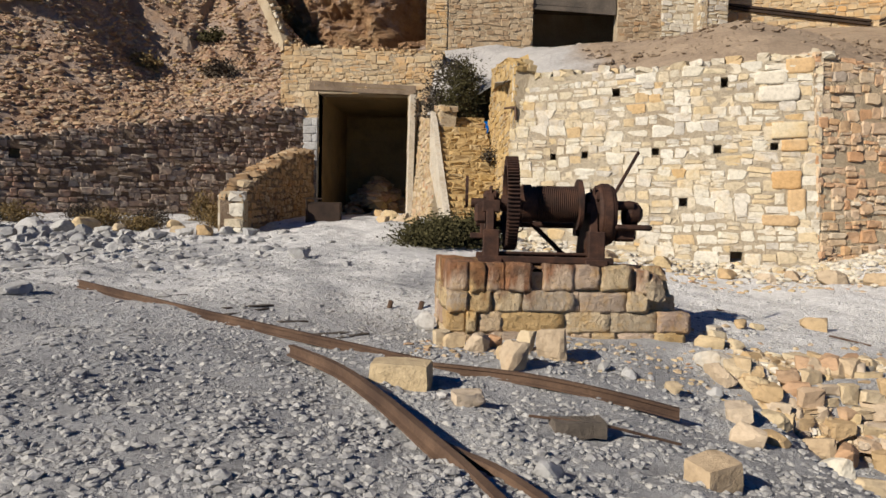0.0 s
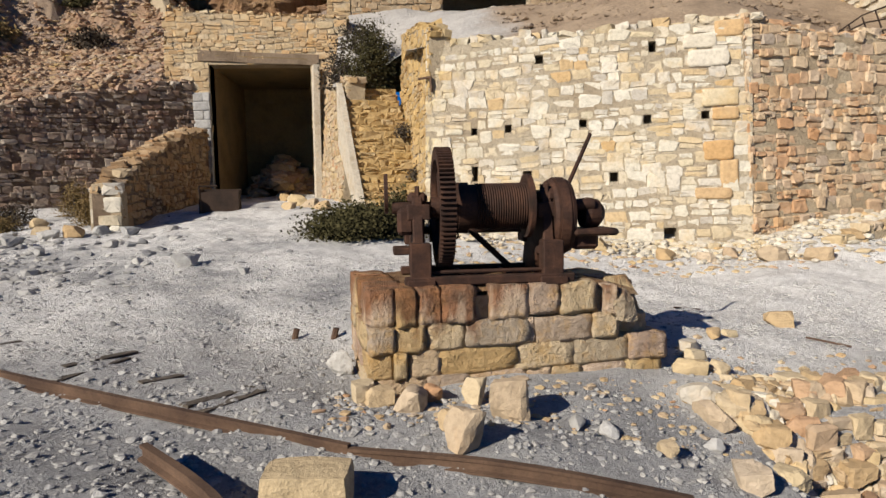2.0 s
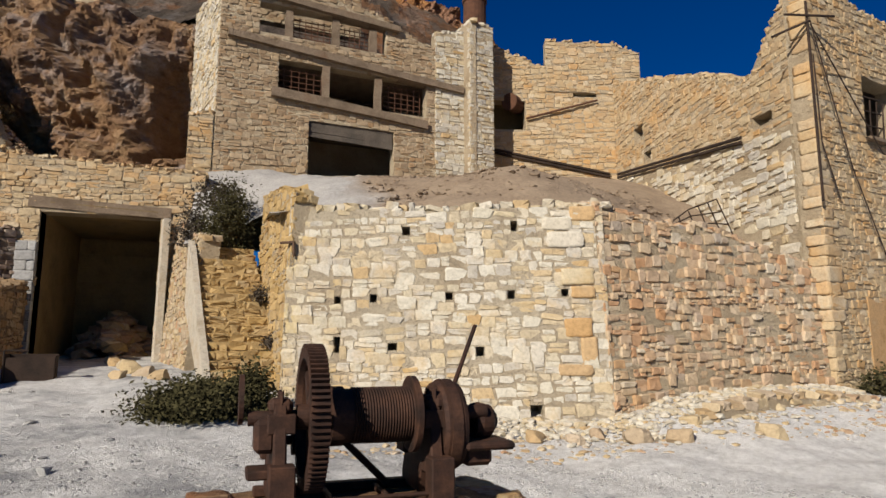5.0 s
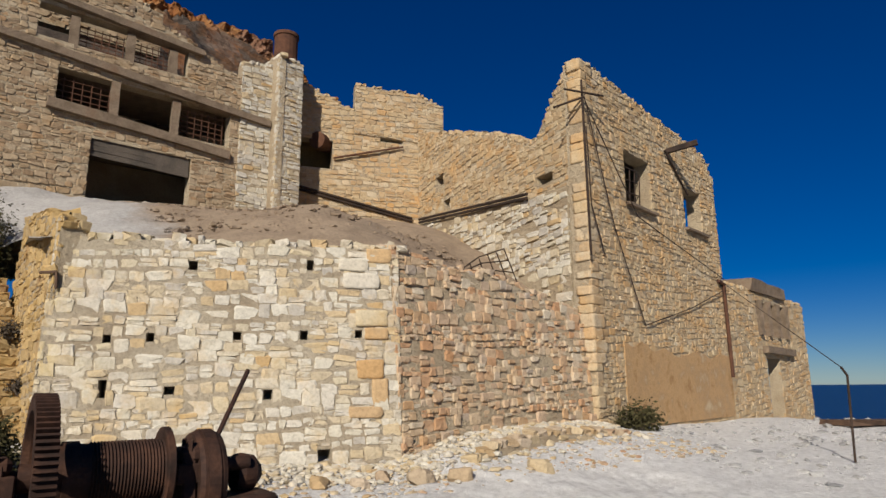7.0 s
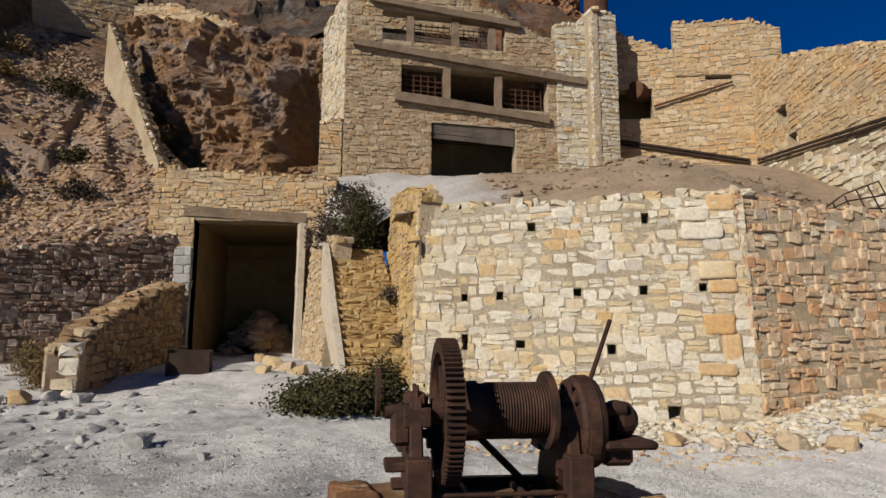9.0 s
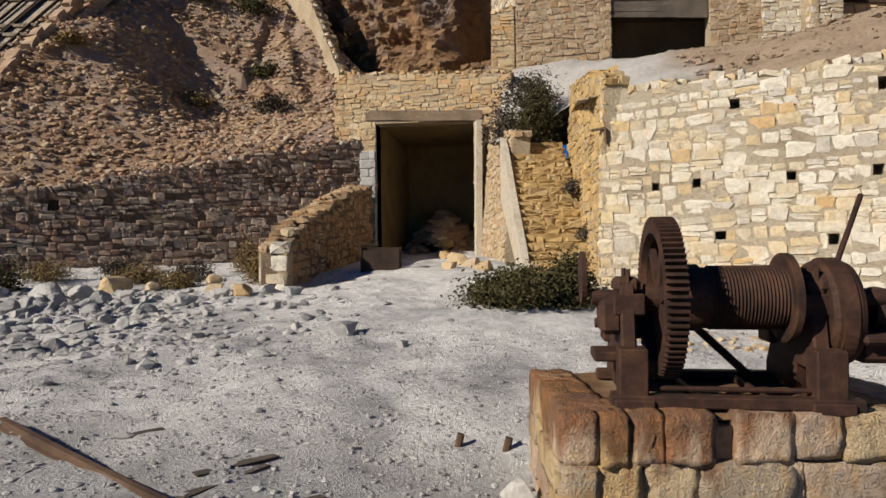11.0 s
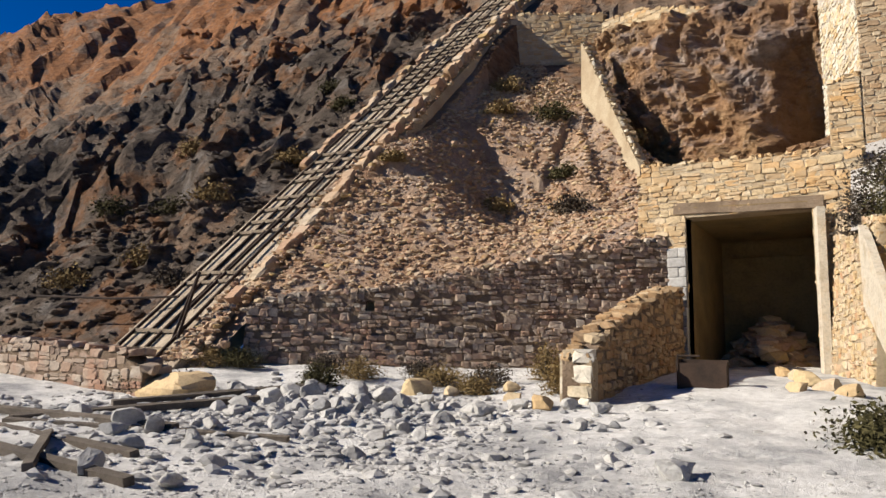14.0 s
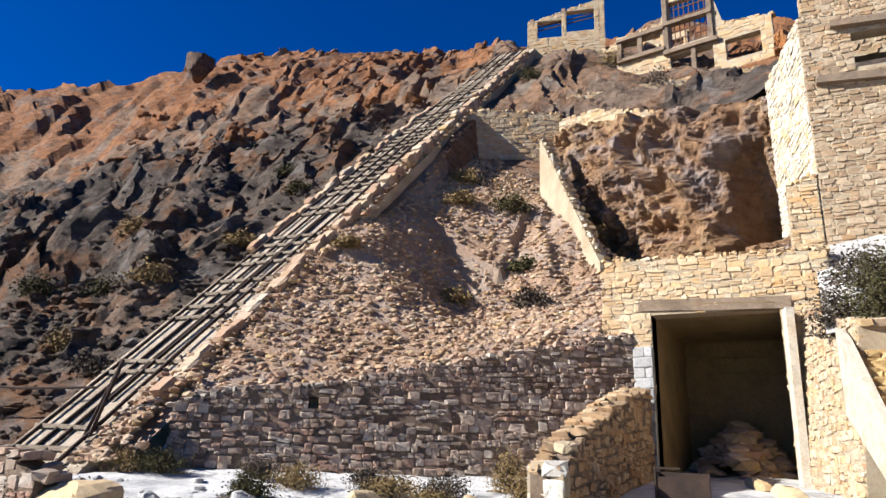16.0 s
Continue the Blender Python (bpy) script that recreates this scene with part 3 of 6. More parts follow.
def bars(*runs, r=0.012, seg=6):
    """One bmesh of round bars along broken lines."""
    bm = bmesh.new()
    for run in runs:
        for a, b in zip(run, run[1:]):
            tube(bm, a, b, r, seg)
    return bm


def beam(p, q, wide, high, roll=0.0):
    """A squared beam from p to q, slightly worn."""
    p, q = Vector(p), Vector(q)
    m = Matrix.Translation(p) @ (q - p).to_track_quat("X", "Z").to_matrix().to_4x4() @ pose(0, 0, 0, roll)
    bm = bmesh.new()
    n = (q - p).length
    cuts = 4
    rings = []
    rnd = random.Random(int(n * 1000))
    for k in range(cuts + 1):
        j = [(rnd.uniform(-0.06, 0.06), rnd.uniform(-0.06, 0.06)) for _ in range(4)]
        rings.append([bm.verts.new(m @ Vector((n * k / cuts, wide * (a + d[0]), high * (b + d[1])))) for (a, b), d in zip(((-0.5, -0.5), (0.5, -0.5), (0.5, 0.5), (-0.5, 0.5)), j)])
    for a, b in zip(rings, rings[1:]):
        for k in range(4):
            bm.faces.new((a[k], a[(k + 1) % 4], b[(k + 1) % 4], b[k]))
    bm.faces.new(rings[0][::-1]), bm.faces.new(rings[-1])
    return bm


def block_shape(seed):
    """A cut block, its arrises worn round and its faces dressed unevenly."""
    bm = bmesh.new()
    box_into(bm, (-0.5, -0.5, -0.5), (0.5, 0.5, 0.5))
    bmesh.ops.subdivide_edges(bm, edges=bm.edges[:], cuts=5, use_grid_fill=True)
    for v in bm.verts:
        p = v.co * 2
        edge = sorted((abs(p.x), abs(p.y), abs(p.z)))
        worn = 0.018 * max(0, edge[1] - 0.75) * 4 + 0.05 * max(0, edge[0] - 0.7) * 3
        ripple = 0.035 + 0.07 * noise.noise((p.x * 1.3 + seed, p.y * 1.3, p.z * 1.3)) + 0.05 * noise.noise((p.x * 3.5 + seed, p.y * 3.5, p.z * 3.5)) - 0.13 * max(0, noise.noise((p.x * 1.7 + seed, p.y * 1.7 + 5, p.z * 1.7)) - 0.22)
        v.co *= 1 - worn + ripple
    verts, faces = [v.co[:] for v in bm.verts], [tuple(v.index for v in f.verts) for f in bm.faces]
    bm.free()
    return verts, faces


BLOCKS = [block_shape(60.7 * k) for k in range(12)]


def blocks(parent, w, courses, material, rnd, name="block", depth=0.25, proud=0.02, gap=0.002):
    """Cut blocks laid by hand: rows of (v, height, (edges along u ...))."""
    out = []
    basis = Matrix((w.u, -w.n, Vector((0, 0, 1)))).transposed()
    meshes = [mesh_of(name, *s, material) for s in BLOCKS]
    for me in meshes:
        me.shade_smooth()
    for v, h, edges in courses:
        for a, b in zip(edges, edges[1:]):
            ob = new(name, meshes[rnd.randrange(12)])
            ob.parent = parent
            c = w.at((a + b) / 2, v + h / 2, proud + rnd.uniform(-0.015, 0.02) - depth / 2)
            turn = basis @ Euler((rnd.uniform(-0.03, 0.03), rnd.uniform(-0.03, 0.03), rnd.uniform(-0.03, 0.03))).to_matrix()
            ob.matrix_basis = Matrix.LocRotScale(c, turn.to_quaternion(), (b - a - gap, depth, h - gap))
            out.append(ob)
    return out


# ---- the retaining walls ----
HOLES = [(4.43, 2.90, 0.16, 0.17), (3.5, 4.36, 0.18, 0.2), (5.85, 4.47, 0.16, 0.24), (5.75, 2.92, 0.18, 0.2), (6.9, 2.98, 0.18, 0.17), (5.07, 1.68, 0.18, 0.2), (3.25, 1.80, 0.2, 0.16), (2.1, 1.75, 0.14, 0.34), (2.08, 2.80, 0.14, 0.17), (2.83, 2.84, 0.15, 0.18), (6.2, 0.42, 0.26, 0.24)]
W0 = Wall((0.98, 16.466), (7.8, 14.49), 0.1)
holes = []
for hx, hz, hw, hh in HOLES:
    hu = (hx - 0.98) / W0.u.x
    holes.append((hu - hw / 2, hu + hw / 2, hz, hz + hh))
QUOINS = ((6.7, 7.2, 2.95, 3.2), (6.52, 7.1, 2.1, 2.5), (6.85, 7.2, 1.5, 2.08), (6.35, 7.05, 1.26, 1.5), (6.75, 7.3, 4.72, 5.05), (6.1, 6.75, 4.5, 4.78), (6.2, 7.0, 4.1, 4.45), (6.5, 7.2, 3.25, 3.6))
mw, main_wall = stone_wall("retaining_wall", (0.98, 16.466), (7.8, 14.49), line((0, 0.4), (7.3, -0.1)), line((0, 5.35), (0.25, 5.0), (0.6, 4.9), (1.5, 4.98), (3, 4.92), (5, 5.02), (7.4, 5.08)), 0.8, M_MAINWALL, "cream rubble-stone retaining wall with putlog holes", openings=tuple(holes), batter=0.1, seed=3, single=(1.2, 5.6, 0.2, 3.3), course=(0.15, 0.33), stretch=(0.8, 2.0), mortar=M_PALEMORTAR, proud=0.014, uneven=0.014)
for k, (a, b, c, d) in enumerate(QUOINS):
    blocks(main_wall, mw, [(c, d - c, (a - 0.395, b - 0.395))], M_QUOIN if k < 5 else M_WALL, random.Random(k), "quoin", 0.3, 0.05)
# closed ends inside the putlog holes
bm = bmesh.new()
for a, b, c, d in holes:
    for u0, u1, v0, v1 in ((a - 0.05, b + 0.05, c - 0.05, d + 0.05),):
        p = [mw.at(u0, v0, -0.5), mw.at(u1, v0, -0.5), mw.at(u1, v1, -0.5), mw.at(u0, v1, -0.5)]
        bm.faces.new([bm.verts.new(x) for x in p])
part("hole_back", bm, M_MORTAR, main_wall)
rw, right_wall = stone_wall("retaining_wall", (7.8, 14.5), (15.2, 15.65), line((0, -0.1), (7.5, 0.5)), line((0, 5.08), (1, 4.95), (2.3, 4.8), (3.5, 4.85), (5, 4.5), (6.2, 4.35), (7.5, 4.0)), 0.8, M_BROWN, "bulging brown rubble-stone retaining wall losing its joints", batter=0.1, seed=5, uneven=0.055, course=(0.14, 0.29), stretch=(0.7, 1.5), single=(0.3, 4.2, 0.9, 3.6), proud=0.03)
# the wall turns the corner at the stairs
cw, corner_wall = stone_wall("retaining_wall", (0.42, 21.6), (0.99, 16.75), line((0, 3.5), (4.8, 0.5)), line((0, 6.2), (2, 5.9), (3.8, 5.6), (4.9, 5.1)), 0.5, M_STAIR, "yellow-stained side wall along the stone stairs", seed=21, batter=0.04)
# low footing in front of the brown wall
fw, footing = stone_wall("low_wall", (8.6, 12.9), (14.6, 13.9), line((0, -0.1), (6, 0.2)), line((0, 0.35), (0.8, 0.6), (2.5, 0.8), (4, 0.75), (6, 0.6)), 0.35, M_OCHRE, "ruined footing of a wall along the road", seed=22, uneven=0.08, batter=0.25, course=(0.15, 0.3), stretch=(0.8, 1.8))

# ---- the tall roofless building ----
tf, tower_front = stone_wall("building_wall", (15.2, 15.65), (26.6, 18.37), flat(-0.2), line((0, 12.3), (1.0, 12.45), (3, 12.3), (5.5, 12.2), (9.8, 12.0), (11, 11.9), (11.7, 11.0)), 0.6, M_TOWER, "roofless tan stone building wall with two barred windows", openings=((2.8, 4.9, 8.15, 10.1), (8.0, 9.9, 8.2, 9.97)), seed=6, course=(0.13, 0.26), stretch=(0.9, 2.0))
tagged(part("wall_back", slab(Wall((16.2, 20.6), (26.0, 23.0)), flat(0), flat(10.9), 0.4), M_MORTAR), "inner back wall of the roofless building", "wall", kind="structure")
tagged(part("ceiling", slab(Wall((17.4, 16.9), (26.3, 18.95)), flat(10.35), flat(10.6), 3.4), M_CONCRETE), "remains of a concrete floor slab", "ceiling", kind="structure")
part("plaster", slab(Wall((17.0, 16.05), (26.5, 18.31)), flat(0.6), line((0, 3.3), (0.6, 3.1), (1.3, 3.35), (2.2, 3.0), (3.1, 3.2), (4.2, 2.85), (5, 3.0), (6.3, 3.2), (7.5, 2.9), (8.6, 3.15), (9.8, 3.05)), 0.14, steps=40), M_PLASTER, tower_front, "worn patch of orange plaster").matrix_basis = pose(0.005, -0.02, 0)
SA, SB = (16.6, 27.7), (15.25, 16.1)
ts, tower_side = stone_wall("building_wall", SA, SB, flat(2.0), line((0, 14.2), (2.9, 13.2), (7.1, 11.6), (9.2, 10.5), (10.0, 10.5), (10.3, 11.3), (11.4, 12.3), (12.1, 12.5)), 0.6, M_TOWER, "sunlit tan stone side wall with a broken top", openings=((1.8, 2.6, 10.9, 11.4), (2.6, 3.2, 9.7, 10.1), (9.6, 10.5, 8.75, 9.1)), seed=7, course=(0.15, 0.30), stretch=(0.9, 2.2))
FW = Wall((16.3, 27.0), (15.13, 16.4))
foot_top = line((0, 9.4), (8.6, 8.4), (10.66, 8.3))
part("footing", slab(FW, flat(3.5), foot_top, 0.3), M_MORTAR, tower_side)
masonry(tower_side, FW, lay(random.Random(8), 10.66, flat(4.0), foot_top, (0.18, 0.34), (0.9, 2.2)), M_WALL, random.Random(9), uneven=0.05)
inner, inner_wall = stone_wall("building_wall", (10.0, 29.2), SA, flat(5), line((0, 16.4), (1.2, 15.9), (3.8, 14.8), (6.8, 14.3)), 0.6, M_TOWER, "stone wall between the pier and the side wall", openings=((0.6, 2.5, 11.9, 13.3), (4.8, 5.95, 13.6, 14.7)), seed=8)
# backing and lid added behind the openings to keep them dark
tagged(part("wall_recess", slab(Wall((9.6, 30.8), (17.0, 29.4)), flat(9), flat(14.4), 0.2), M_INTERIOR), "plain backing added behind the openings, coloured dark for shade", "wall", kind="structure")
tagged(part("ceiling", slab(Wall((10.2, 29.9), (16.6, 28.4)), flat(13.5), flat(13.6), 1.0), M_INTERIOR), "lid added over the recess behind the openings", "ceiling", kind="structure")
rnd = random.Random(81)
heights = list(np.cumsum([0.6] + [rnd.uniform(0.2, 0.46) for _ in range(35)]))
blocks(tower_front, tf, [(a, b - a, (rnd.uniform(-0.05, 0.02), rnd.uniform(0.28, 0.8))) for a, b in zip(heights, heights[1:])], M_TOWER, rnd, "quoin", 0.5, 0.02)
bm = bmesh.new()
tube(bm, inner.at(1.7, 13.2, 0.15), inner.at(2.3, 13.3, -0.6), 0.4, 18), tube(bm, inner.at(2.5, 12.4, 0.15), inner.at(5.9, 13.4, 0.15), 0.05, 8)
tagged(part("iron_chute", bm, M_RUST), "rusted iron duct and pipe in the wall opening", "duct")
bw, box_hut = stone_wall("building_wall", (13.4, 28.35), (16.55, 27.68), flat(13.8), flat(16.3), 0.4, M_TOWER, "small square stone hut on the wall head", seed=31, kind="structure")
bw2, box_hut_side = stone_wall("building_wall", (16.55, 27.7), (17.9, 27.4), flat(13.2), line((0, 16.3), (1.4, 15.9)), 0.4, M_TOWER, "side of the small stone hut", seed=32)

# ---- the mine building with bands of windows ----
FA, FB = (-1.1, 26.8), (9.2, 27.9)
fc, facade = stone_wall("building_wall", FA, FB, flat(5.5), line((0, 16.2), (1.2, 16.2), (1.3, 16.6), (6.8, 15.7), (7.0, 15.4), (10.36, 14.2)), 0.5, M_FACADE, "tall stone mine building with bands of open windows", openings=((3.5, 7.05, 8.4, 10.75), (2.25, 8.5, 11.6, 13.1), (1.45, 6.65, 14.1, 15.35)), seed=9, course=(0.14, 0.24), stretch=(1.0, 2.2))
for v0, v1, a, b, slope in ((13.38, 13.66, 0.3, 10.2, -0.13), (11.2, 11.55, 2.0, 8.5, -0.1), (15.35, 15.6, 0.9, 7.2, -0.1)):
    part("concrete_band", beam(fc.at(a, v1 + 0.12, -0.05), fc.at(b, v1 + slope * (b - a) * 0.5, -0.05), 0.55, v1 - v0), M_CONCRETE, facade)
for u, v0, v1 in ((4.15, 11.5, 13.1), (6.35, 11.5, 13.0), (2.6, 13.9, 15.2), (4.5, 13.9, 15.2), (6.1, 13.9, 15.1)):
    part("column", beam(fc.at(u, v0, -0.15), fc.at(u, v1, -0.15), 0.3, 0.3), M_CONCRETE, facade)
for k in range(4):
    v = 10.82 - 0.2 * k
    part("board", beam(fc.at(3.4, v, -0.08 - 0.02 * (k % 2)), fc.at(7.0, v - 0.12, -0.1), 0.06, 0.19), M_DARKWOOD, facade)
for u0, u1, v0, v1 in ((6.6, 8.3, 11.6, 12.9), (4.7, 6.0, 14.0, 15.1), (2.8, 4.3, 14.0, 15.1), (2.2, 4.0, 11.6, 12.9)):
    runs = [[fc.at(u, v0, -0.3), fc.at(u, v1, -0.3)] for u in np.linspace(u0, u1, 7)] + [[fc.at(u0, v, -0.3), fc.at(u1, v, -0.3)] for v in np.linspace(v0 + 0.1, v1 - 0.1, 6)]
    part("window_grille", bars(*runs, r=0.022, seg=4), M_RUST, facade)
tagged(part("wall_back", slab(Wall((-1.0, 30.2), (9.2, 31.2)), flat(7), line((0, 15.4), (10.3, 13.2)), 0.4, ((2.5, 3.6, 12, 12.9), (5.2, 6.4, 12, 12.9))), M_MORTAR), "inner stone wall of the mine building", "wall", kind="structure")
# slabs added inside to block skylight, so the window bands look dark
for level in (10.98, 13.2):
    tagged(part("ceiling", slab(Wall((-0.9, 27.4), (9.1, 28.5)), flat(level), flat(level + 0.17), 2.9), M_CONCRETE), "concrete slab added to shade the storey below", "ceiling", kind="structure")
tu, facade_top = stone_wall("building_wall", (-0.9, 28.6), (4.7, 29.2), flat(15.5), line((0, 18.4), (5.6, 17.5)), 0.4, M_FACADE, "set-back top storey of the mine building", openings=((0.6, 4.6, 16.5, 17.3),), seed=38)
for k in range(3):
    part("column", beam(tu.at(0.8 + 1.8 * k, 16.4, -0.1), tu.at(0.8 + 1.8 * k, 17.4, -0.1), 0.28, 0.25), M_CONCRETE, facade_top)
# paler stone than the front: this end's sunlight is in the colour
fe, facade_end = stone_wall("building_wall", (-2.35, 31.4), (-1.1, 26.85), flat(6), line((0, 16.5), (4.2, 16.2)), 0.5, M_WALL, "narrow end wall of the mine building, paled for sunlight", seed=33)
fl, facade_low = stone_wall("building_wall", (-2.0, 26.72), (-1.15, 26.78), flat(6), line((0, 10.3), (0.85, 10.5)), 0.9, M_TOWER, "low stone stub at the foot of the building", seed=34)
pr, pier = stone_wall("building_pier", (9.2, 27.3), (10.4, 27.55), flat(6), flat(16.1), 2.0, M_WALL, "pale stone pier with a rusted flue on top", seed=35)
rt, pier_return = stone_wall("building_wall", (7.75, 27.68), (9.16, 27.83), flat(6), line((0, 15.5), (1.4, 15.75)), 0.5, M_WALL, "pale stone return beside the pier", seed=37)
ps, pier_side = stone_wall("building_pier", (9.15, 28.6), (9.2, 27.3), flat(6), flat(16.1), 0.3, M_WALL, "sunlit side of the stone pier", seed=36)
bm = bmesh.new()
tube(bm, (9.7, 28.0, 16.0), (9.7, 28.0, 17.5), 0.52, 18), tube(bm, (9.7, 28.0, 17.4), (9.7, 28.0, 17.55), 0.57, 18)
tagged(part("flue_pipe", bm, M_RUST), "short rusted iron flue on the stone pier", "flue")

# ---- the small building by the sea ----
fb, far_building = stone_wall("building_wall", (27.0, 18.7), (39.6, 21.5), flat(-0.8), line((0, 6.4), (12.5, 6.4)), 0.6, M_TOWER, "small orange stone building by the sea with a broken doorway", openings=((5.3, 7.4, 0.3, 3.2), (4.5, 9.9, 4.3, 6.0)), seed=10, course=(0.2, 0.32))
for u in (4.9, 6.2, 7.7, 9.2):
    part("column", beam(fb.at(u, 4.3, -0.2), fb.at(u, 6.05, -0.2), 0.75, 0.3), M_CONCRETE, far_building)
part("lintel", beam(fb.at(4.9, 3.6, 0.02), fb.at(9.6, 3.55, 0.02), 0.5, 0.35), M_CONCRETE, far_building)
part("roof_slab", beam(fb.at(3.6, 6.75, -0.6), fb.at(9.2, 6.7, -0.6), 1.6, 0.6), M_CONCRETE, far_building)
tagged(part("wall_back", slab(Wall((27.0, 22.5), (39.6, 25.0)), flat(-0.8), flat(6.0), 0.3), M_MORTAR), "back wall of the small building", "wall", kind="structure")

# ---- the portal ----
PF = 25.0
lw, left_wall = stone_wall("retaining_wall", (-17.3, 17.2), (-6.4, 24.7), line((0, 1.2), (13, 1.0)), line((0, 2.9), (1, 3.2), (4, 3.5), (8, 4.4), (13.2, 5.5)), 0.6, M_DARKWALL, "dark weathered stone wall below the rubble slope", mortar=M_DARKMORTAR, seed=11, openings=((3.7, 3.98, 2.9, 3.2),), course=(0.11, 0.27), stretch=(0.7, 1.9), batter=0.06, single=(3.0, 12.5, 1.2, 2.6), uneven=0.05, proud=0.025)
pw, portal_wall = stone_wall("portal_wall", (-7.5, PF), (-1.2, PF), flat(0.8), line((0, 6.6), (0.3, 7.9), (6.3, 7.65)), 0.7, M_TOWER, "stone portal wall of the mine gallery", openings=((1.5, 5.0, 0.0, 6.1),), seed=12)
for a, b, v in ((1.15, 5.3, 6.32),):
    part("lintel", beam((-7.5 + a, PF + 0.05, v + 0.10), (-7.5 + b, PF + 0.05, v - 0.10), 0.2, 0.36), M_CONCRETE, portal_wall, "cracked concrete lintel")
    part("crack", beam((-7.5 + a + 0.6, PF - 0.05, v + 0.08), (-7.5 + b - 0.4, PF - 0.05, v - 0.05), 0.012, 0.03), M_INTERIOR, portal_wall)
qw = Wall((-6.55, 24.86), (-6.0, 24.86))
blocks(portal_wall, qw, [(1.1 + 0.31 * k, 0.3, (0.0, 0.34 + 0.18 * (k % 2), 0.56)) for k in range(13)], M_GREYROCK, random.Random(2), "quoin", 0.25, 0.02)
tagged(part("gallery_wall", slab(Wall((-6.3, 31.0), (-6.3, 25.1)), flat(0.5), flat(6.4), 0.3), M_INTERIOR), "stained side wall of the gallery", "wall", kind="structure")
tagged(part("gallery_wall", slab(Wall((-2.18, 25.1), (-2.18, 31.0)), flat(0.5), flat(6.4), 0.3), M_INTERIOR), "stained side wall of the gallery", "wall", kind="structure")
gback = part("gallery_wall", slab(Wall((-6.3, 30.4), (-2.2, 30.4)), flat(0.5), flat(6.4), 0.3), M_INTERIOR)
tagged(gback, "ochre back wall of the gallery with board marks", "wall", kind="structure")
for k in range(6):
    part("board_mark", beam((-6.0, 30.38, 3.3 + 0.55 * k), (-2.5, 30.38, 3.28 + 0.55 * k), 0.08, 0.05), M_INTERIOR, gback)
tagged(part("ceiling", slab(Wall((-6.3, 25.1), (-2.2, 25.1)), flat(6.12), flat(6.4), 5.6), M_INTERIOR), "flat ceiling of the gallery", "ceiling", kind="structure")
low, low_wall = stone_wall("low_wall", (-6.75, 24.5), (-6.35, 16.4), line((0, 1.0), (8, 0.4)), line((0, 3.75), (0.8, 3.65), (3.1, 3.2), (5.9, 2.5), (7.3, 2.1), (8.1, 1.65)), 0.2, M_LOWWALL, mortar=M_DARKMORTAR, seed=13, label="low sloping stone wall beside the portal")
low2, low_wall_b = stone_wall("low_wall", (-5.75, 16.3), (-6.0, 24.4), line((0, 0.4), (8, 1.0)), line((0, 1.65), (0.8, 2.1), (2.2, 2.5), (5.0, 3.2), (7.3, 3.65), (8.1, 3.75)), 0.58, M_LOWWALL, mortar=M_DARKMORTAR, seed=14, label="low sloping stone wall beside the portal", uneven=0.03)
le, low_end = stone_wall("low_wall", (-6.4, 16.32), (-5.72, 16.28), flat(0.4), flat(1.65), 0.3, M_WALL, "broken pale end of the low wall", seed=15, uneven=0.07, course=(0.2, 0.4), stretch=(0.7, 1.3))
bt, buttress = stone_wall("buttress", (-2.45, 24.95), (-1.3, 20.7), flat(0.9), line((0, 6.0), (2.5, 5.2), (4.6, 4.75)), 0.5, M_OCHRE, "rough stone buttress between portal and stairs", seed=16, batter=0.08, course=(0.12, 0.22), stretch=(0.8, 1.8), uneven=0.03)
rnd = random.Random(19)
jamb_line = Wall((-2.52, 24.9), (-2.4, 24.45), 0.01)
# the jamb's bright lit edge is put into its white colour
part("jamb_plaster", slab(jamb_line, flat(0.8), flat(6.0), 0.2, steps=3), M_SUNLIT_LIME, buttress, "lime-plastered jamb, whitened as a sunlit edge")

bm = bmesh.new()
bm.faces.new([bm.verts.new(lw.at(u, v, -0.45)) for u, v in ((3.6, 2.8), (4.1, 2.8), (4.1, 3.3), (3.6, 3.3))])
part("hole_back", bm, M_MORTAR, left_wall)

# ---- the stairs ----
stair_rise, stair_run, stair_count = 0.207, 0.255, 18
S_UP = Vector((-0.178, 0.984, 0))
stairs = tagged(new("stairs"), "steep worn flight of yellow stone steps", "stairs")
rnd = random.Random(40)
for k in range(stair_count):
    o = Vector((0.36, 17.15, 0)) + S_UP * (k * stair_run)
    sw = Wall((o.x - 0.86 * 0.984, o.y - 0.86 * 0.178), (o.x + 0.86 * 0.984, o.y + 0.86 * 0.178))
    z0 = 0.95 + k * stair_rise
    step_body = part("step", slab(sw, flat(z0 - 0.25), flat(z0 + stair_rise), 0.4), M_STAIR, stairs)
    masonry(step_body, sw, lay(rnd, sw.length, flat(z0), flat(z0 + stair_rise * 1.06), (stair_rise, stair_rise), (1.0, 2.6), wave=0.0), M_STAIR, rnd, depth=0.26, uneven=0.014, proud=0.02)
cheek_line = Wall((-1.34, 21.4), (-0.54, 17.0))
# the cheek's sunlit left face is painted nearly white
cheek = part("stair_cheek", slab(cheek_line, line((0, 3.0), (4.4, 0.6)), line((0, 4.85), (0.6, 4.5), (2.2, 3.05), (4.1, 1.5), (4.47, 1.1)), 0.16, steps=24), M_SUNLIT_LIME)
tagged(cheek, "cheek wall of the stairs, whitened as a sunlit face", "wall", kind="structure")

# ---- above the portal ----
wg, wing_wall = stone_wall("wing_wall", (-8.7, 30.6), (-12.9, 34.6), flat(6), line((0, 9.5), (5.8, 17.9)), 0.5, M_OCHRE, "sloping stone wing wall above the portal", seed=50)
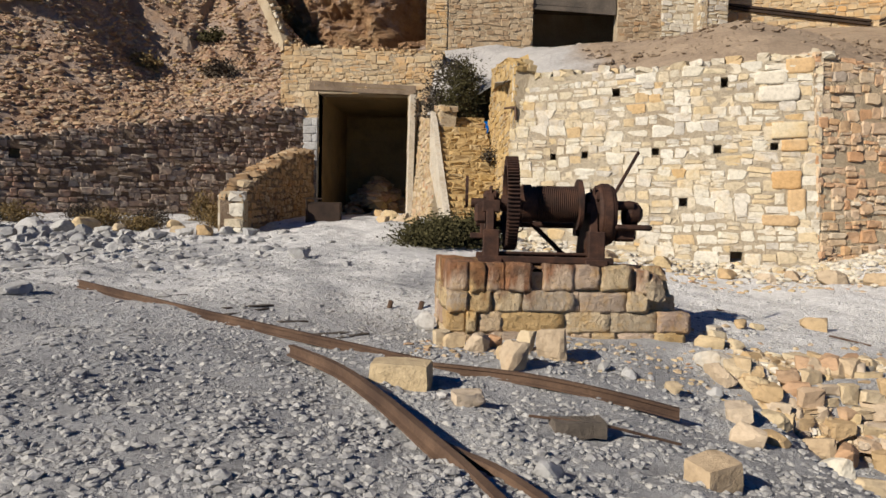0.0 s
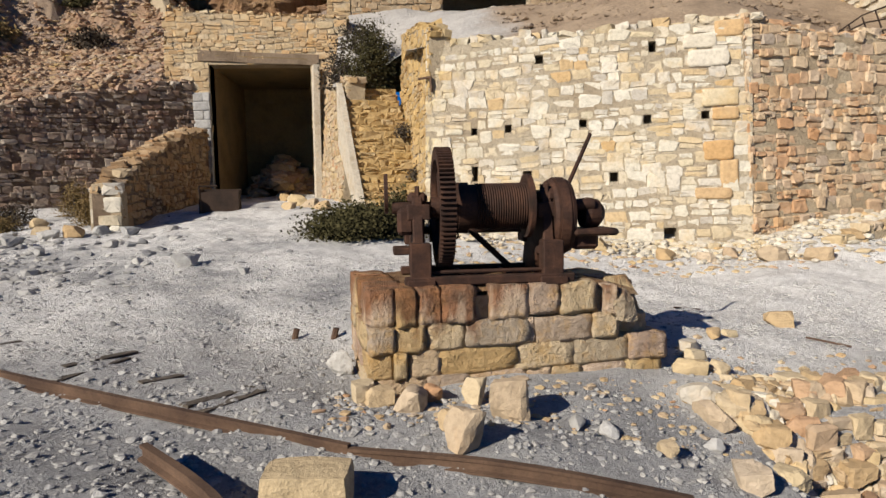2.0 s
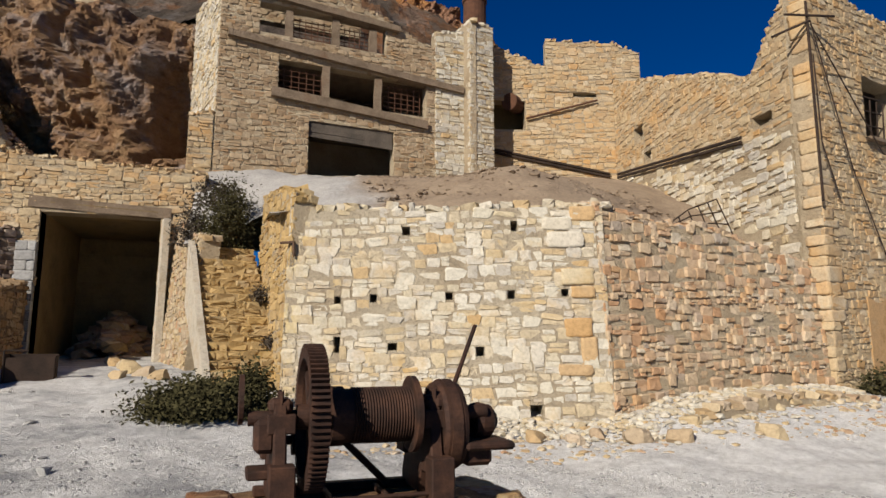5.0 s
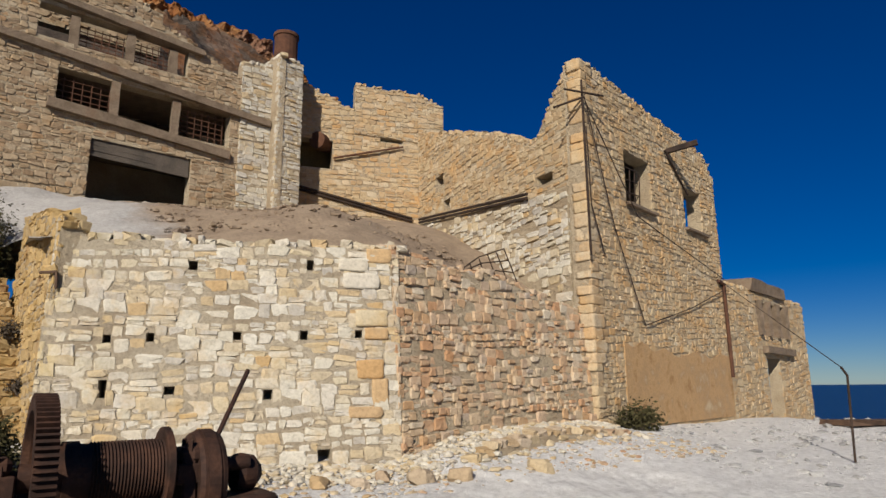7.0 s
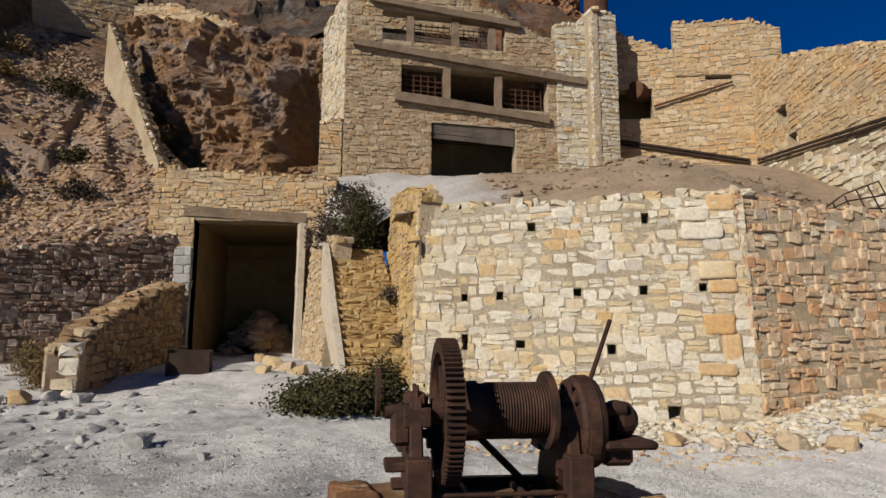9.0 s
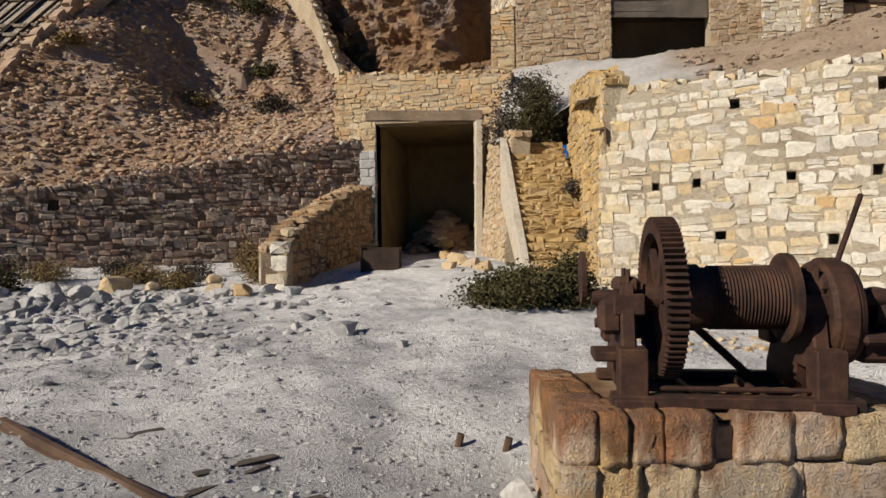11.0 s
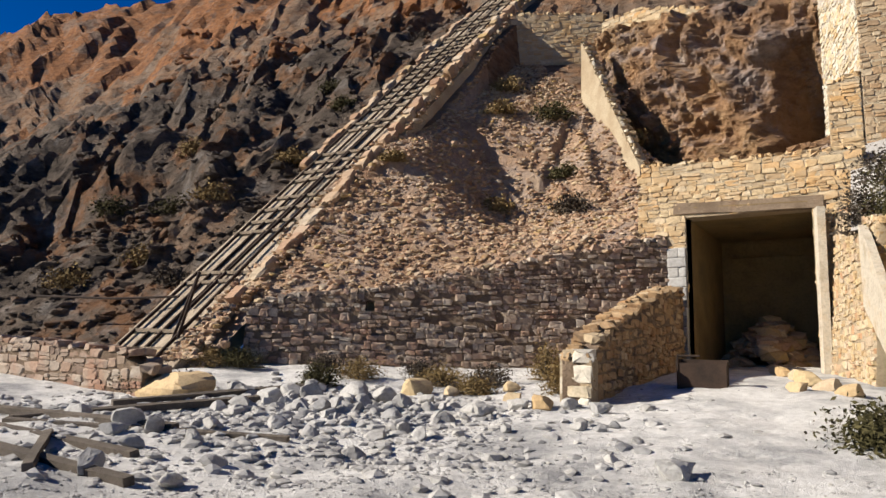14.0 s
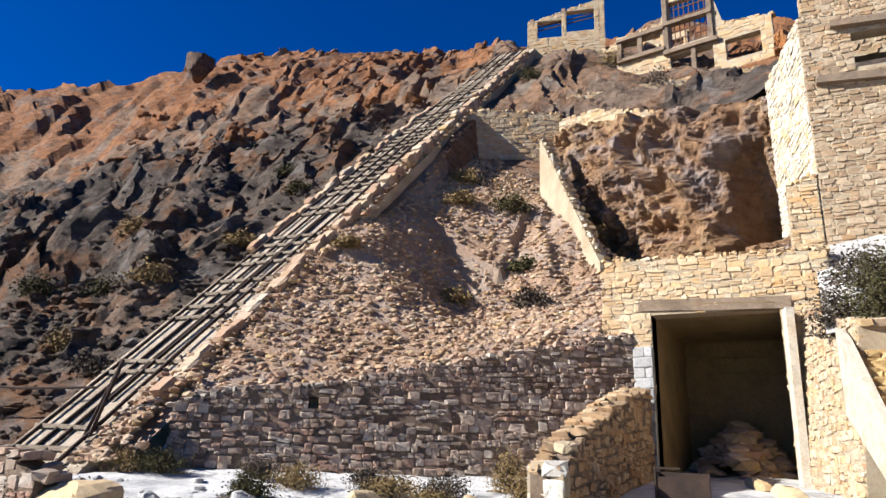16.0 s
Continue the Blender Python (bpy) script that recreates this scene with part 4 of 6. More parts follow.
# same wall's sun-facing side: the sunlight is put into paler stone
wg2, wing_wall_b = stone_wall("wing_wall", (-13.2, 34.3), (-9.0, 30.3), flat(6), line((0, 17.9), (5.8, 9.5)), 0.1, M_WALL, "sunlit face of the sloping wing wall, paled for the sun", seed=51)
mid, mid_wall = stone_wall("building_wall", (-20.0, 37.37), (-14.3, 40.5), flat(15), line((0, 22.6), (1.9, 22.75), (6.5, 22.65)), 0.6, M_TOWER, "square stone retaining wall beside the incline", seed=52, course=(0.2, 0.34))
mid2, mid_wall_b = stone_wall("building_wall", (-14.4, 41.9), (-2.5, 45.4), flat(17), line((0, 24.6), (12, 25.6)), 0.6, M_TOWER, "low stone wall along the ledge", seed=53, course=(0.2, 0.34))
ub, upper_building = stone_wall("building_wall", (-21.6, 52.4), (-15.0, 54.4), flat(26), line((0, 39.6), (6.9, 41.6)), 0.6, M_TOWER, "ruined stone house high on the slope", openings=((0.9, 3.1, 38.0, 39.8), (3.5, 6.0, 38.4, 40.6), (3.4, 3.9, 30.5, 32.5)), seed=54, course=(0.25, 0.4), stretch=(1.0, 2.4))
ub2, upper_building_b = stone_wall("building_wall", (-15.2, 54.2), (-8.0, 53.0), flat(26), line((0, 36), (4, 36.2), (4.1, 35.0), (7.2, 35)), 0.6, M_TOWER, "ruined stone house high on the slope", openings=((0.6, 3.6, 34, 35.6), (5, 7, 33, 34.6)), seed=55, course=(0.25, 0.4), stretch=(1.0, 2.4))
ub3, upper_building_c = stone_wall("building_wall", (-12.4, 47.85), (-1.9, 46.85), flat(18), line((0, 32.2), (3.5, 32.3), (3.6, 34.4), (6.9, 34.2), (7.0, 30.8), (10.5, 30.4)), 0.6, M_TOWER, "upper storeys of the ruined works", openings=((0.3, 3.3, 30.2, 31.7), (3.9, 6.8, 27.4, 29.4), (4.0, 6.6, 30.1, 33.9), (7.6, 9.8, 27.8, 29.4)), seed=56, course=(0.25, 0.4), stretch=(1.0, 2.4))
for u0, u1, v in ((0.1, 3.6, 30.1), (0.1, 3.6, 31.85), (3.5, 7.2, 29.65), (3.6, 7.2, 27.2), (3.6, 6.9, 32.0)):
    part("concrete_band", beam(ub3.at(u0, v, 0.1), ub3.at(u1, v, 0.1), 0.5, 0.3), M_CONCRETE, upper_building_c)
for u, v0, v1 in ((0.25, 30.1, 31.9), (1.8, 30.1, 31.9), (3.7, 29.6, 35.2), (6.75, 29.6, 34.8), (5.5, 27.3, 29.6)):
    part("column", beam(ub3.at(u, v0, 0.02), ub3.at(u, v1, 0.02), 0.4, 0.32), M_CONCRETE, upper_building_c)
part("window_grille", bars(*[[ub3.at(u, 30.2, -0.2), ub3.at(u, 33.9, -0.2)] for u in np.linspace(4.3, 6.4, 7)], *[[ub3.at(4.0, v, -0.2), ub3.at(6.6, v, -0.2)] for v in (30.8, 31.4, 32.6, 33.3)], r=0.05, seg=4), M_RUST, upper_building_c)
for u in (0.45, 3.3, 6.3):
    part("post", beam(ub.at(u, 38, -0.2), ub.at(u, 40 + u * 0.3, -0.2), 0.35, 0.35), M_CONCRETE, upper_building)
for v in (39.0, 39.4):
    part("rail_bar", beam(ub.at(0.9, v, -0.3), ub.at(6.0, v + 0.9, -0.3), 0.1, 0.08), M_RUST, upper_building)

# ---- the rock face above the portal ----
def rock_face(name, w, base, top, bulge, material, label, hollow=None, step=0.14, lumps=(), lean=0.22):
    """A near-vertical face of broken rock standing on a wall's line; top is a function of u, lumps (u, v, wide, high, out)."""
    nu, nv = int(w.length / step), int((top(0) - base) / step)
    verts, faces = [], []
    for j in range(nv + 1):
        for i in range(nu + 1):
            u = w.length * i / nu
            v = base + (top(u) - base) * j / nv
            warp = noise.noise((u / 3, v / 3, 5.0))
            d = bulge * (noise.ridged_multi_fractal((u / 4.2 + warp, v / 3.6 + 0.3 * u, 2.0), 0.85, 2.1, 6, 1.0, 2.0) - 1.2) + 0.6 * bulge * noise.fractal((u / 1.2, v / 1.2, 4.0), 0.8, 2.0, 5)
            d -= lean * (v - base)
            for lu, lv, su, sv, out in lumps + ((hollow[0], hollow[1], hollow[2], hollow[3], -hollow[4]),) if hollow else lumps:
                d += out * math.exp(-abs((u - lu) / su) ** 3 - abs((v - lv) / sv) ** 3)
            verts.append(w.at(u + 0.3 * warp, v, d))
    n1 = nu + 1
    faces = [(j * n1 + i, j * n1 + i + 1, (j + 1) * n1 + i + 1, (j + 1) * n1 + i) for j in range(nv) for i in range(nu)]
    return tagged(part(name, (verts, faces), material), label, "rock face", kind="structure")


M_FACE = crag_material("ochre_brown_rock", ((0.36, (0.34, 0.23, 0.16)), (0.46, (0.54, 0.33, 0.18)), (0.54, (0.60, 0.40, 0.22)), (0.62, (0.46, 0.35, 0.28))), (0.54, 0.48, 0.46), (0.50, 0.64), (0.36, 0.32, 0.30))
rock_face("rock_face", Wall((-13.7, 35.6), (-0.3, 31.6)), 6.0, line((0, 19.6), (7, 18.0), (13.9, 16.4)), 0.8, M_FACE, "broken ochre and brown rock face above the portal", (10.6, 10.5, 0.8, 3.6, 3.2), lumps=((5.0, 15.5, 2.6, 3.0, 1.1), (8.0, 9.3, 2.6, 1.9, 1.6), (9.2, 14.6, 1.5, 2.0, 0.9), (3.0, 11.0, 1.6, 2.0, -0.9)), lean=0.09)
M_OUTCROP = crag_material("orange_red_rock", ((0.36, (0.40, 0.17, 0.07)), (0.46, (0.60, 0.26, 0.09)), (0.54, (0.66, 0.33, 0.13)), (0.62, (0.48, 0.27, 0.17))), (0.62, 0.44, 0.30), (0.54, 0.66), (0.3, 0.26, 0.24))
rock_face("rock_face", Wall((-2, 46), (19.5, 43.8)), 20.0, line((0, 28.6), (10, 28.0), (13.3, 27.6), (16.6, 26.6), (17.3, 25.6), (18.7, 24.6), (21.6, 23.2)), 1.2, M_OUTCROP, "rust-red rock outcrop above the works", lean=0.1)
pp, parapet = stone_wall("low_wall", (-13.6, 38.3), (-6.6, 36.5), flat(17.0), line((0, 20.9), (2.5, 20.7), (5.5, 19.6), (7.4, 18.7)), 0.5, M_TOWER, "low ruined wall on top of the rock face", seed=57, course=(0.18, 0.32))
# ---- the spoil heap on the terrace ----
n = Nodes("tan_spoil_heap", 0.95)
west = n.node("ShaderNodeSeparateXYZ", Vector=n.where).outputs[0]
mixed = n.math("ADD", west, n.math("MULTIPLY", n.noise(0.5, 5), 3.0))
base = n.mix(n.step(mixed, 5.6, 4.4), n.ramp(n.noise(1.2, 6, 0.7), (0.3, (0.30, 0.22, 0.15)), (0.6, (0.42, 0.32, 0.22))), n.ramp(n.noise(1.5, 5), (0.3, (0.46, 0.44, 0.41)), (0.7, (0.58, 0.55, 0.51))))
base = n.mix(0.5, base, n.ramp(n.noise(11, 7, 0.7), (0.32, (0.45, 0.44, 0.43)), (0.6, (1, 1, 1))), "MULTIPLY")
n.bump(n.noise(8, 7, 0.7), 0.8, 0.08)
M_HEAP = n.colour(base)
terrace_at = surface([(16, 26, 9.0), (0.5, 17.5, 4.9), (4, 16.8, 4.95), (7.5, 15.6, 5.0), (11, 16, 4.8), (15, 17, 4.2), (7.6, 19.2, 7.2), (9.5, 20.5, 7.1), (5, 20.5, 6.6), (3, 22, 7.1), (1, 20, 5.4), (-0.8, 22, 5.0), (-1, 26, 7.9), (3, 26.5, 8.3), (8, 26.8, 8.6), (12, 25.5, 8.6), (14.6, 24, 8.4), (14, 20, 6.2), (1, 23.5, 6.9)])
terrace = sheet("mound", np.arange(-1.5, 16.5, 0.2), np.arange(14.8, 29.4, 0.2), lambda x, y: terrace_at(x, y) + 0.12 * rough(x, y, 1.5, 5) + 0.02 * rough(x, y, 0.3, 2, 4.0), M_HEAP,
                lambda x, y: (y > np.where(x < 7.8, 16.9 - 0.29 * x + 0.75, 14.9 + (x - 7.8) * 0.155 + 0.6)) & ((x > 0.6) | (y > 21.7)) & ((x > 9.3) | (y < 27.0 + 0.1 * x)) & (x < 15.2 + 0.116 * (y - 15.65)))
tagged(terrace, "tan spoil heap with a pale dust spill behind the wall", "mound", kind="structure")
# ---- the plinth ----
n = Nodes("plinth_stone", 0.85)
base = n.ramp(n.piece(), (0.0, (0.68, 0.49, 0.23)), (0.22, (0.76, 0.62, 0.42)), (0.42, (0.62, 0.43, 0.20)), (0.6, (0.76, 0.60, 0.46)), (0.75, (0.72, 0.53, 0.25)), (0.9, (0.56, 0.47, 0.35)), (1.0, (0.58, 0.41, 0.31)))
fine = n.noise(16, 7, 0.7)
base = n.mix(0.6, base, n.ramp(fine, (0.3, (0.45, 0.38, 0.28)), (0.46, (0.9, 0.86, 0.8)), (0.6, (1, 1, 1))), "MULTIPLY")
base = n.mix(n.math("MULTIPLY", n.step(n.noise(4.5, 6, 0.7), 0.5, 0.66), 0.7), base, (0.70, 0.43, 0.15))
rise = n.node("ShaderNodeSeparateXYZ", Vector=n.where).outputs[2]
drip = n.math("ADD", n.noise(3.0, 5, 0.6, (1, 1, 0.25)), n.math("MULTIPLY", n.step(rise, 0.3, 0.8), n.math("ADD", 0.16, n.math("MULTIPLY", n.step(n.node("ShaderNodeSeparateXYZ", Vector=n.where).outputs[0], 1.5, 0.5), 0.18))))
base = n.mix(n.math("MULTIPLY", n.step(drip, 0.60, 0.72), 0.85), base, n.ramp(n.noise(7, 4), (0.35, (0.13, 0.055, 0.025)), (0.65, (0.34, 0.13, 0.045))))
n.bump(n.math("ADD", n.math("ADD", fine, n.math("MULTIPLY", n.noise(6, 5, 0.7), 1.2)), n.math("MULTIPLY", n.noise(70, 3), 0.4)), 1.0, 0.055)
M_PLINTH = n.colour(base)

PW = Wall((0.02, 6.42), (2.54, 6.81))
plinth = tagged(part("plinth", slab(Wall((0.06, 6.465), (2.12, 6.785)), flat(-0.3), flat(0.68), 1.12), M_MORTAR), "rust-stained ochre cut-stone plinth under the winch", "plinth")
rnd = random.Random(77)
COURSES = [(0.48, 0.29, (0.0, 0.22, 0.39, 0.585, 0.86)), (0.48, 0.28, (0.985, 1.31)), (0.50, 0.26, (1.31, 1.575, 1.90)), (0.46, 0.26, (1.97, 2.09)),
           (0.27, 0.22, (0.0, 0.21, 0.46, 0.775, 1.30, 1.36, 1.86, 2.085)),
           (0.06, 0.22, (0.0, 0.20, 0.31, 0.57, 1.19, 1.70, 2.2, 2.55)),
           (-0.12, 0.19, (0.03, 0.45, 0.8, 1.285, 1.5, 1.775, 2.16, 2.5)),
           (-0.28, 0.17, (0.2, 0.6, 1.1, 1.5, 2.1))]
blocks(plinth, PW, COURSES, M_PLINTH, rnd, "block", 0.42, 0.03)
PL = Wall((-0.15, 7.68), (0.03, 6.46))
blocks(plinth, PL, [(0.5, 0.28, (0.0, 0.4, 0.8, 1.2)), (0.29, 0.2, (0.0, 0.3, 0.62, 1.2)), (0.08, 0.2, (0.0, 0.4, 0.86, 1.2)), (-0.1, 0.18, (0.0, 0.5, 1.2))], M_PLINTH, rnd, "block", 0.3, 0.02)
PR = Wall((2.36, 6.9), (2.18, 8.05))
blocks(plinth, PR, [(0.42, 0.28, (0.25, 0.7, 1.15)), (0.25, 0.2, (0.0, 0.5, 1.15)), (0.05, 0.2, (0.0, 0.35, 0.8, 1.15)), (-0.12, 0.17, (0.0, 0.6, 1.15))], M_PLINTH, rnd, "block", 0.35, 0.05)
bm = bmesh.new()
cap = []
for j in range(15):
    for i in range(27):
        u, d = i / 26 * 2.3 + 0.03, j / 14 * 1.2 + 0.05
        p = PW.at(u, 0.765 + 0.022 * noise.noise((u * 3, d * 3, 1)) - 0.25 * max(0, u - 1.9) - 0.05 * (j in (0, 14)), -d)
        cap.append(bm.verts.new(p))
for j in range(14):
    for i in range(26):
        a = j * 27 + i
        bm.faces.new((cap[a], cap[a + 1], cap[a + 28], cap[a + 27]))
M_CAP = dirt_material("rusty_crust", ((0.3, (0.16, 0.07, 0.03)), (0.5, (0.30, 0.18, 0.09)), (0.7, (0.44, 0.33, 0.20))), 2.2, 22, 0.6)
top_crust = part("top_crust", bm, M_CAP, plinth, "rust-stained mortar top")
top_crust.data.shade_smooth()

# ---- the winch ----
n = Nodes("rusted_cast_iron", 0.75, 0.15)
base = n.ramp(n.noise(5, 6, 0.65), (0.3, (0.026, 0.016, 0.012)), (0.5, (0.06, 0.03, 0.02)), (0.68, (0.11, 0.052, 0.03)))
base = n.mix(0.5, base, n.ramp(n.noise(45, 5, 0.7), (0.35, (0.45, 0.42, 0.40)), (0.6, (1, 1, 1))), "MULTIPLY")
n.bump(n.noise(50, 5, 0.7), 0.35, 0.01)
M_IRON = n.colour(base)
winch = tagged(new("winch"), "rusted cast-iron hauling winch with a toothed gear wheel", "winch")
winch.matrix_basis = Matrix.Translation(PW.at(1.05, 0.765, -0.36)) @ pose(0, 0, 0, 0, 0, 1.5) @ Matrix.Translation((-1.05, -0.36, 0))
AX, AZ = 0.34, 0.62     # the drum's axle: depth and height over the plinth


def lathe(profile, u0, seg=40, centre=(AX, AZ)):
    """Turns (u, radius) points about the axle."""
    bm = bmesh.new()
    rings = []
    for u, r in profile:
        rings.append([bm.verts.new((u0 + u, centre[0] + r * math.cos(2 * math.pi * k / seg), centre[1] + r * math.sin(2 * math.pi * k / seg))) for k in range(seg)])
    for a, b in zip(rings, rings[1:]):
        for k in range(seg):
            bm.faces.new((a[k], a[(k + 1) % seg], b[(k + 1) % seg], b[k]))
    return bm


GEAR_U, GEAR_R = 0.70, 0.50
gear = part("gear_wheel", lathe([(-0.06, 0.40), (-0.06, GEAR_R - 0.03), (0.06, GEAR_R - 0.03), (0.06, 0.40), (0.02, 0.385), (-0.02, 0.385), (-0.06, 0.40)], GEAR_U, 72), M_IRON, winch, "large toothed gear wheel")
bm = bmesh.new()
teeth = 76
for k in range(teeth):
    m = Matrix.Translation((GEAR_U, AX, AZ)) @ Matrix.Rotation(2 * math.pi * k / teeth, 4, "X")
    v = [bm.verts.new(m @ Vector((x, y, z))) for x in (-0.06, 0.06) for y, z in ((-0.012, GEAR_R - 0.035), (0.012, GEAR_R - 0.035), (0.006, GEAR_R), (-0.006, GEAR_R))]
    for f in ((0, 1, 2, 3), (7, 6, 5, 4), (0, 4, 5, 1), (1, 5, 6, 2), (2, 6, 7, 3), (3, 7, 4, 0)):
        bm.faces.new([v[i] for i in f])
part("gear_teeth", bm, M_IRON, gear)
for k in range(6):
    m = Matrix.Translation((GEAR_U, AX, AZ)) @ Matrix.Rotation(math.pi * k / 3 + 0.3, 4, "X")
    bm = bmesh.new()
    v = [bm.verts.new(m @ Vector(p)) for p in ((-0.022, -0.05, 0.05), (0.022, -0.05, 0.05), (0.022, 0.05, 0.05), (-0.022, 0.05, 0.05), (-0.018, -0.03, 0.40), (0.018, -0.03, 0.40), (0.018, 0.03, 0.40), (-0.018, 0.03, 0.40))]
    for f in ((0, 1, 2, 3), (7, 6, 5, 4), (0, 4, 5, 1), (1, 5, 6, 2), (2, 6, 7, 3), (3, 7, 4, 0)):
        bm.faces.new([v[i] for i in f])
    part("spoke", bm, M_IRON, gear)
part("hub", lathe([(-0.1, 0.0), (-0.1, 0.085), (0.1, 0.085), (0.1, 0.0)], GEAR_U, 20), M_IRON, gear)
profile = [(0.0, 0.19)]
for k in range(22):
    profile += [(0.22 + 0.02 * k, 0.185), (0.23 + 0.02 * k, 0.197)]
profile += [(0.68, 0.19)]
part("drum", lathe(profile, GEAR_U + 0.05, 40), M_IRON, winch, "rope drum with winding grooves")
part("drum_flange", lathe([(-0.02, 0.18), (-0.025, 0.25), (-0.018, 0.27), (0.018, 0.27), (0.03, 0.24), (0.03, 0.1)], GEAR_U + 0.72, 44), M_IRON, winch)
part("drum_band", lathe([(0, 0.19), (0, 0.204), (0.09, 0.204), (0.09, 0.19)], GEAR_U + 0.12, 40), M_IRON, winch)
part("axle", lathe([(0, 0), (0, 0.05), (1.72, 0.05), (1.72, 0)], 0.28, 16), M_IRON, winch)
part("brake_drum", lathe([(0, 0.08), (0, 0.31), (0.03, 0.325), (0.15, 0.325), (0.18, 0.31), (0.18, 0.08)], 1.62, 44, (AX + 0.12, AZ - 0.10)), M_IRON, winch, "dark brake drum")
part("brake_band", lathe([(0, 0.326), (0, 0.338), (0.08, 0.338), (0.08, 0.326)], 1.67, 44, (AX + 0.12, AZ - 0.10)), M_IRON, winch)
part("pinion", lathe([(0, 0.02), (0, 0.11), (0.14, 0.11), (0.14, 0.02)], 0.63, 18, (AX + 0.52, AZ - 0.22)), M_IRON, winch)
part("pinion_shaft", lathe([(0, 0), (0, 0.035), (1.55, 0.035), (1.55, 0)], 0.35, 12, (AX + 0.52, AZ - 0.22)), M_IRON, winch)
part("hand_disc", lathe([(0, 0.0), (0, 0.17), (0.03, 0.17), (0.03, 0.0)], 0.22, 26, (AX + 0.1, AZ + 0.12)), M_IRON, winch)
part("end_dome", lathe([(0, 0.13), (0.05, 0.14), (0.14, 0.12), (0.19, 0.06), (0.2, 0.0)], 1.93, 22, (AX + 0.1, AZ - 0.08)), M_IRON, winch)


def shaped(outline, u0, u1, bevel=0.012):
    """A cast plate: an outline in depth and height, u0 to u1 thick."""
    bm = bmesh.new()
    a = [bm.verts.new((u0, y, z)) for y, z in outline]
    b = [bm.verts.new((u1, y, z)) for y, z in outline]
    bm.faces.new(a), bm.faces.new(b[::-1])
    k = len(outline)
    for i in range(k):
        bm.faces.new((a[i], b[i], b[(i + 1) % k], a[(i + 1) % k]))
    bmesh.ops.recalc_face_normals(bm, faces=bm.faces[:])
    bmesh.ops.bevel(bm, geom=bm.edges[:], offset=bevel, segments=1, affect="EDGES")
    return bm


def boxed(a, b, bevel=0.01):
    bm = bmesh.new()
    box_into(bm, a, b)
    bmesh.ops.bevel(bm, geom=bm.edges[:], offset=bevel, segments=1, affect="EDGES")
    return bm


SIDE = [(0.10, 0.03), (0.26, 0.03), (0.27, 0.20), (0.44, 0.20), (0.50, 0.03), (0.95, 0.03), (0.95, 0.14), (0.80, 0.42), (0.52, 0.50), (0.46, 0.72), (0.24, 0.72), (0.18, 0.40)]
for u in (0.44, 1.52):
    frame_side = part("side_frame", shaped(SIDE, u, u + 0.09), M_IRON, winch)
    part("foot", boxed((u - 0.06, 0.03, -0.02), (u + 0.17, 0.30, 0.05)), M_IRON, frame_side)
    part("front_post", boxed((u - 0.03, 0.06, 0.03), (u + 0.14, 0.22, 0.34)), M_IRON, frame_side)
    part("bearing_block", boxed((u - 0.04, AX - 0.13, AZ - 0.10), (u + 0.15, AX + 0.13, AZ + 0.03)), M_IRON, frame_side)
    part("bearing_cap", boxed((u - 0.03, AX - 0.10, AZ + 0.03), (u + 0.13, AX + 0.10, AZ + 0.13), 0.03), M_IRON, frame_side)
    for y in (AX - 0.09, AX + 0.09):
        part("bolt", bars([(u + 0.05, y, AZ + 0.06), (u + 0.05, y, AZ + 0.18)], r=0.014), M_IRON, frame_side)
    part("rear_bearing", boxed((u - 0.04, AX + 0.42, AZ - 0.34), (u + 0.14, AX + 0.64, AZ - 0.10)), M_IRON, frame_side)
for y in (0.10, 0.90):
    part("base_beam", boxed((0.36, y - 0.05, 0.0), (1.75, y + 0.05, 0.07)), M_IRON, winch)
for u in (0.85, 1.25):
    part("cross_bar", boxed((u, 0.1, 0.01), (u + 0.05, 0.9, 0.05)), M_IRON, winch)
part("brace", bars([(0.95, 0.85, 0.45), (1.35, 0.75, 0.06)], r=0.028, seg=8), M_IRON, winch)
part("tie_rod", bars([(0.5, 0.14, 0.10), (1.6, 0.14, 0.10)], r=0.016, seg=8), M_IRON, winch)
part("wire", bars(*[[(0.82 + 0.06 * math.cos(a), 0.72, 0.36 + 0.05 * math.sin(a)), (0.82 + 0.06 * math.cos(a + 0.7), 0.72, 0.36 + 0.05 * math.sin(a + 0.7))] for a in np.arange(0, 6.3, 0.7)], r=0.008), M_IRON, winch)
part("left_bracket", boxed((0.28, 0.2, 0.24), (0.46, 0.46, 0.30)), M_IRON, winch)
part("pawl_box", boxed((0.32, 0.22, 0.40), (0.46, 0.44, 0.62), 0.03), M_IRON, winch)
part("end_plate", boxed((1.78, 0.14, 0.36), (2.16, 0.52, 0.42), 0.02), M_IRON, winch)
part("gear_guard", boxed((1.53, 0.22, 0.62), (1.70, 0.50, 0.78), 0.06), M_IRON, winch)
part("end_bracket", boxed((1.80, 0.24, 0.24), (2.02, 0.44, 0.40), 0.03), M_IRON, winch)
part("brake_lever", bars([(1.74, 0.62, 0.52), (2.28, 1.24, 1.29)], r=0.02, seg=8), M_IRON, winch, "long brake lever rod")

# ---- rails and loose iron in the yard ----
M_RAIL = dirt_material("brown_rail_rust", ((0.3, (0.07, 0.042, 0.03)), (0.5, (0.13, 0.08, 0.052)), (0.7, (0.20, 0.125, 0.08))), 2.0, 40, 0.3)


def ground_z(x, y):
    return float(yard_height(np.array([x]), np.array([y]))[0])


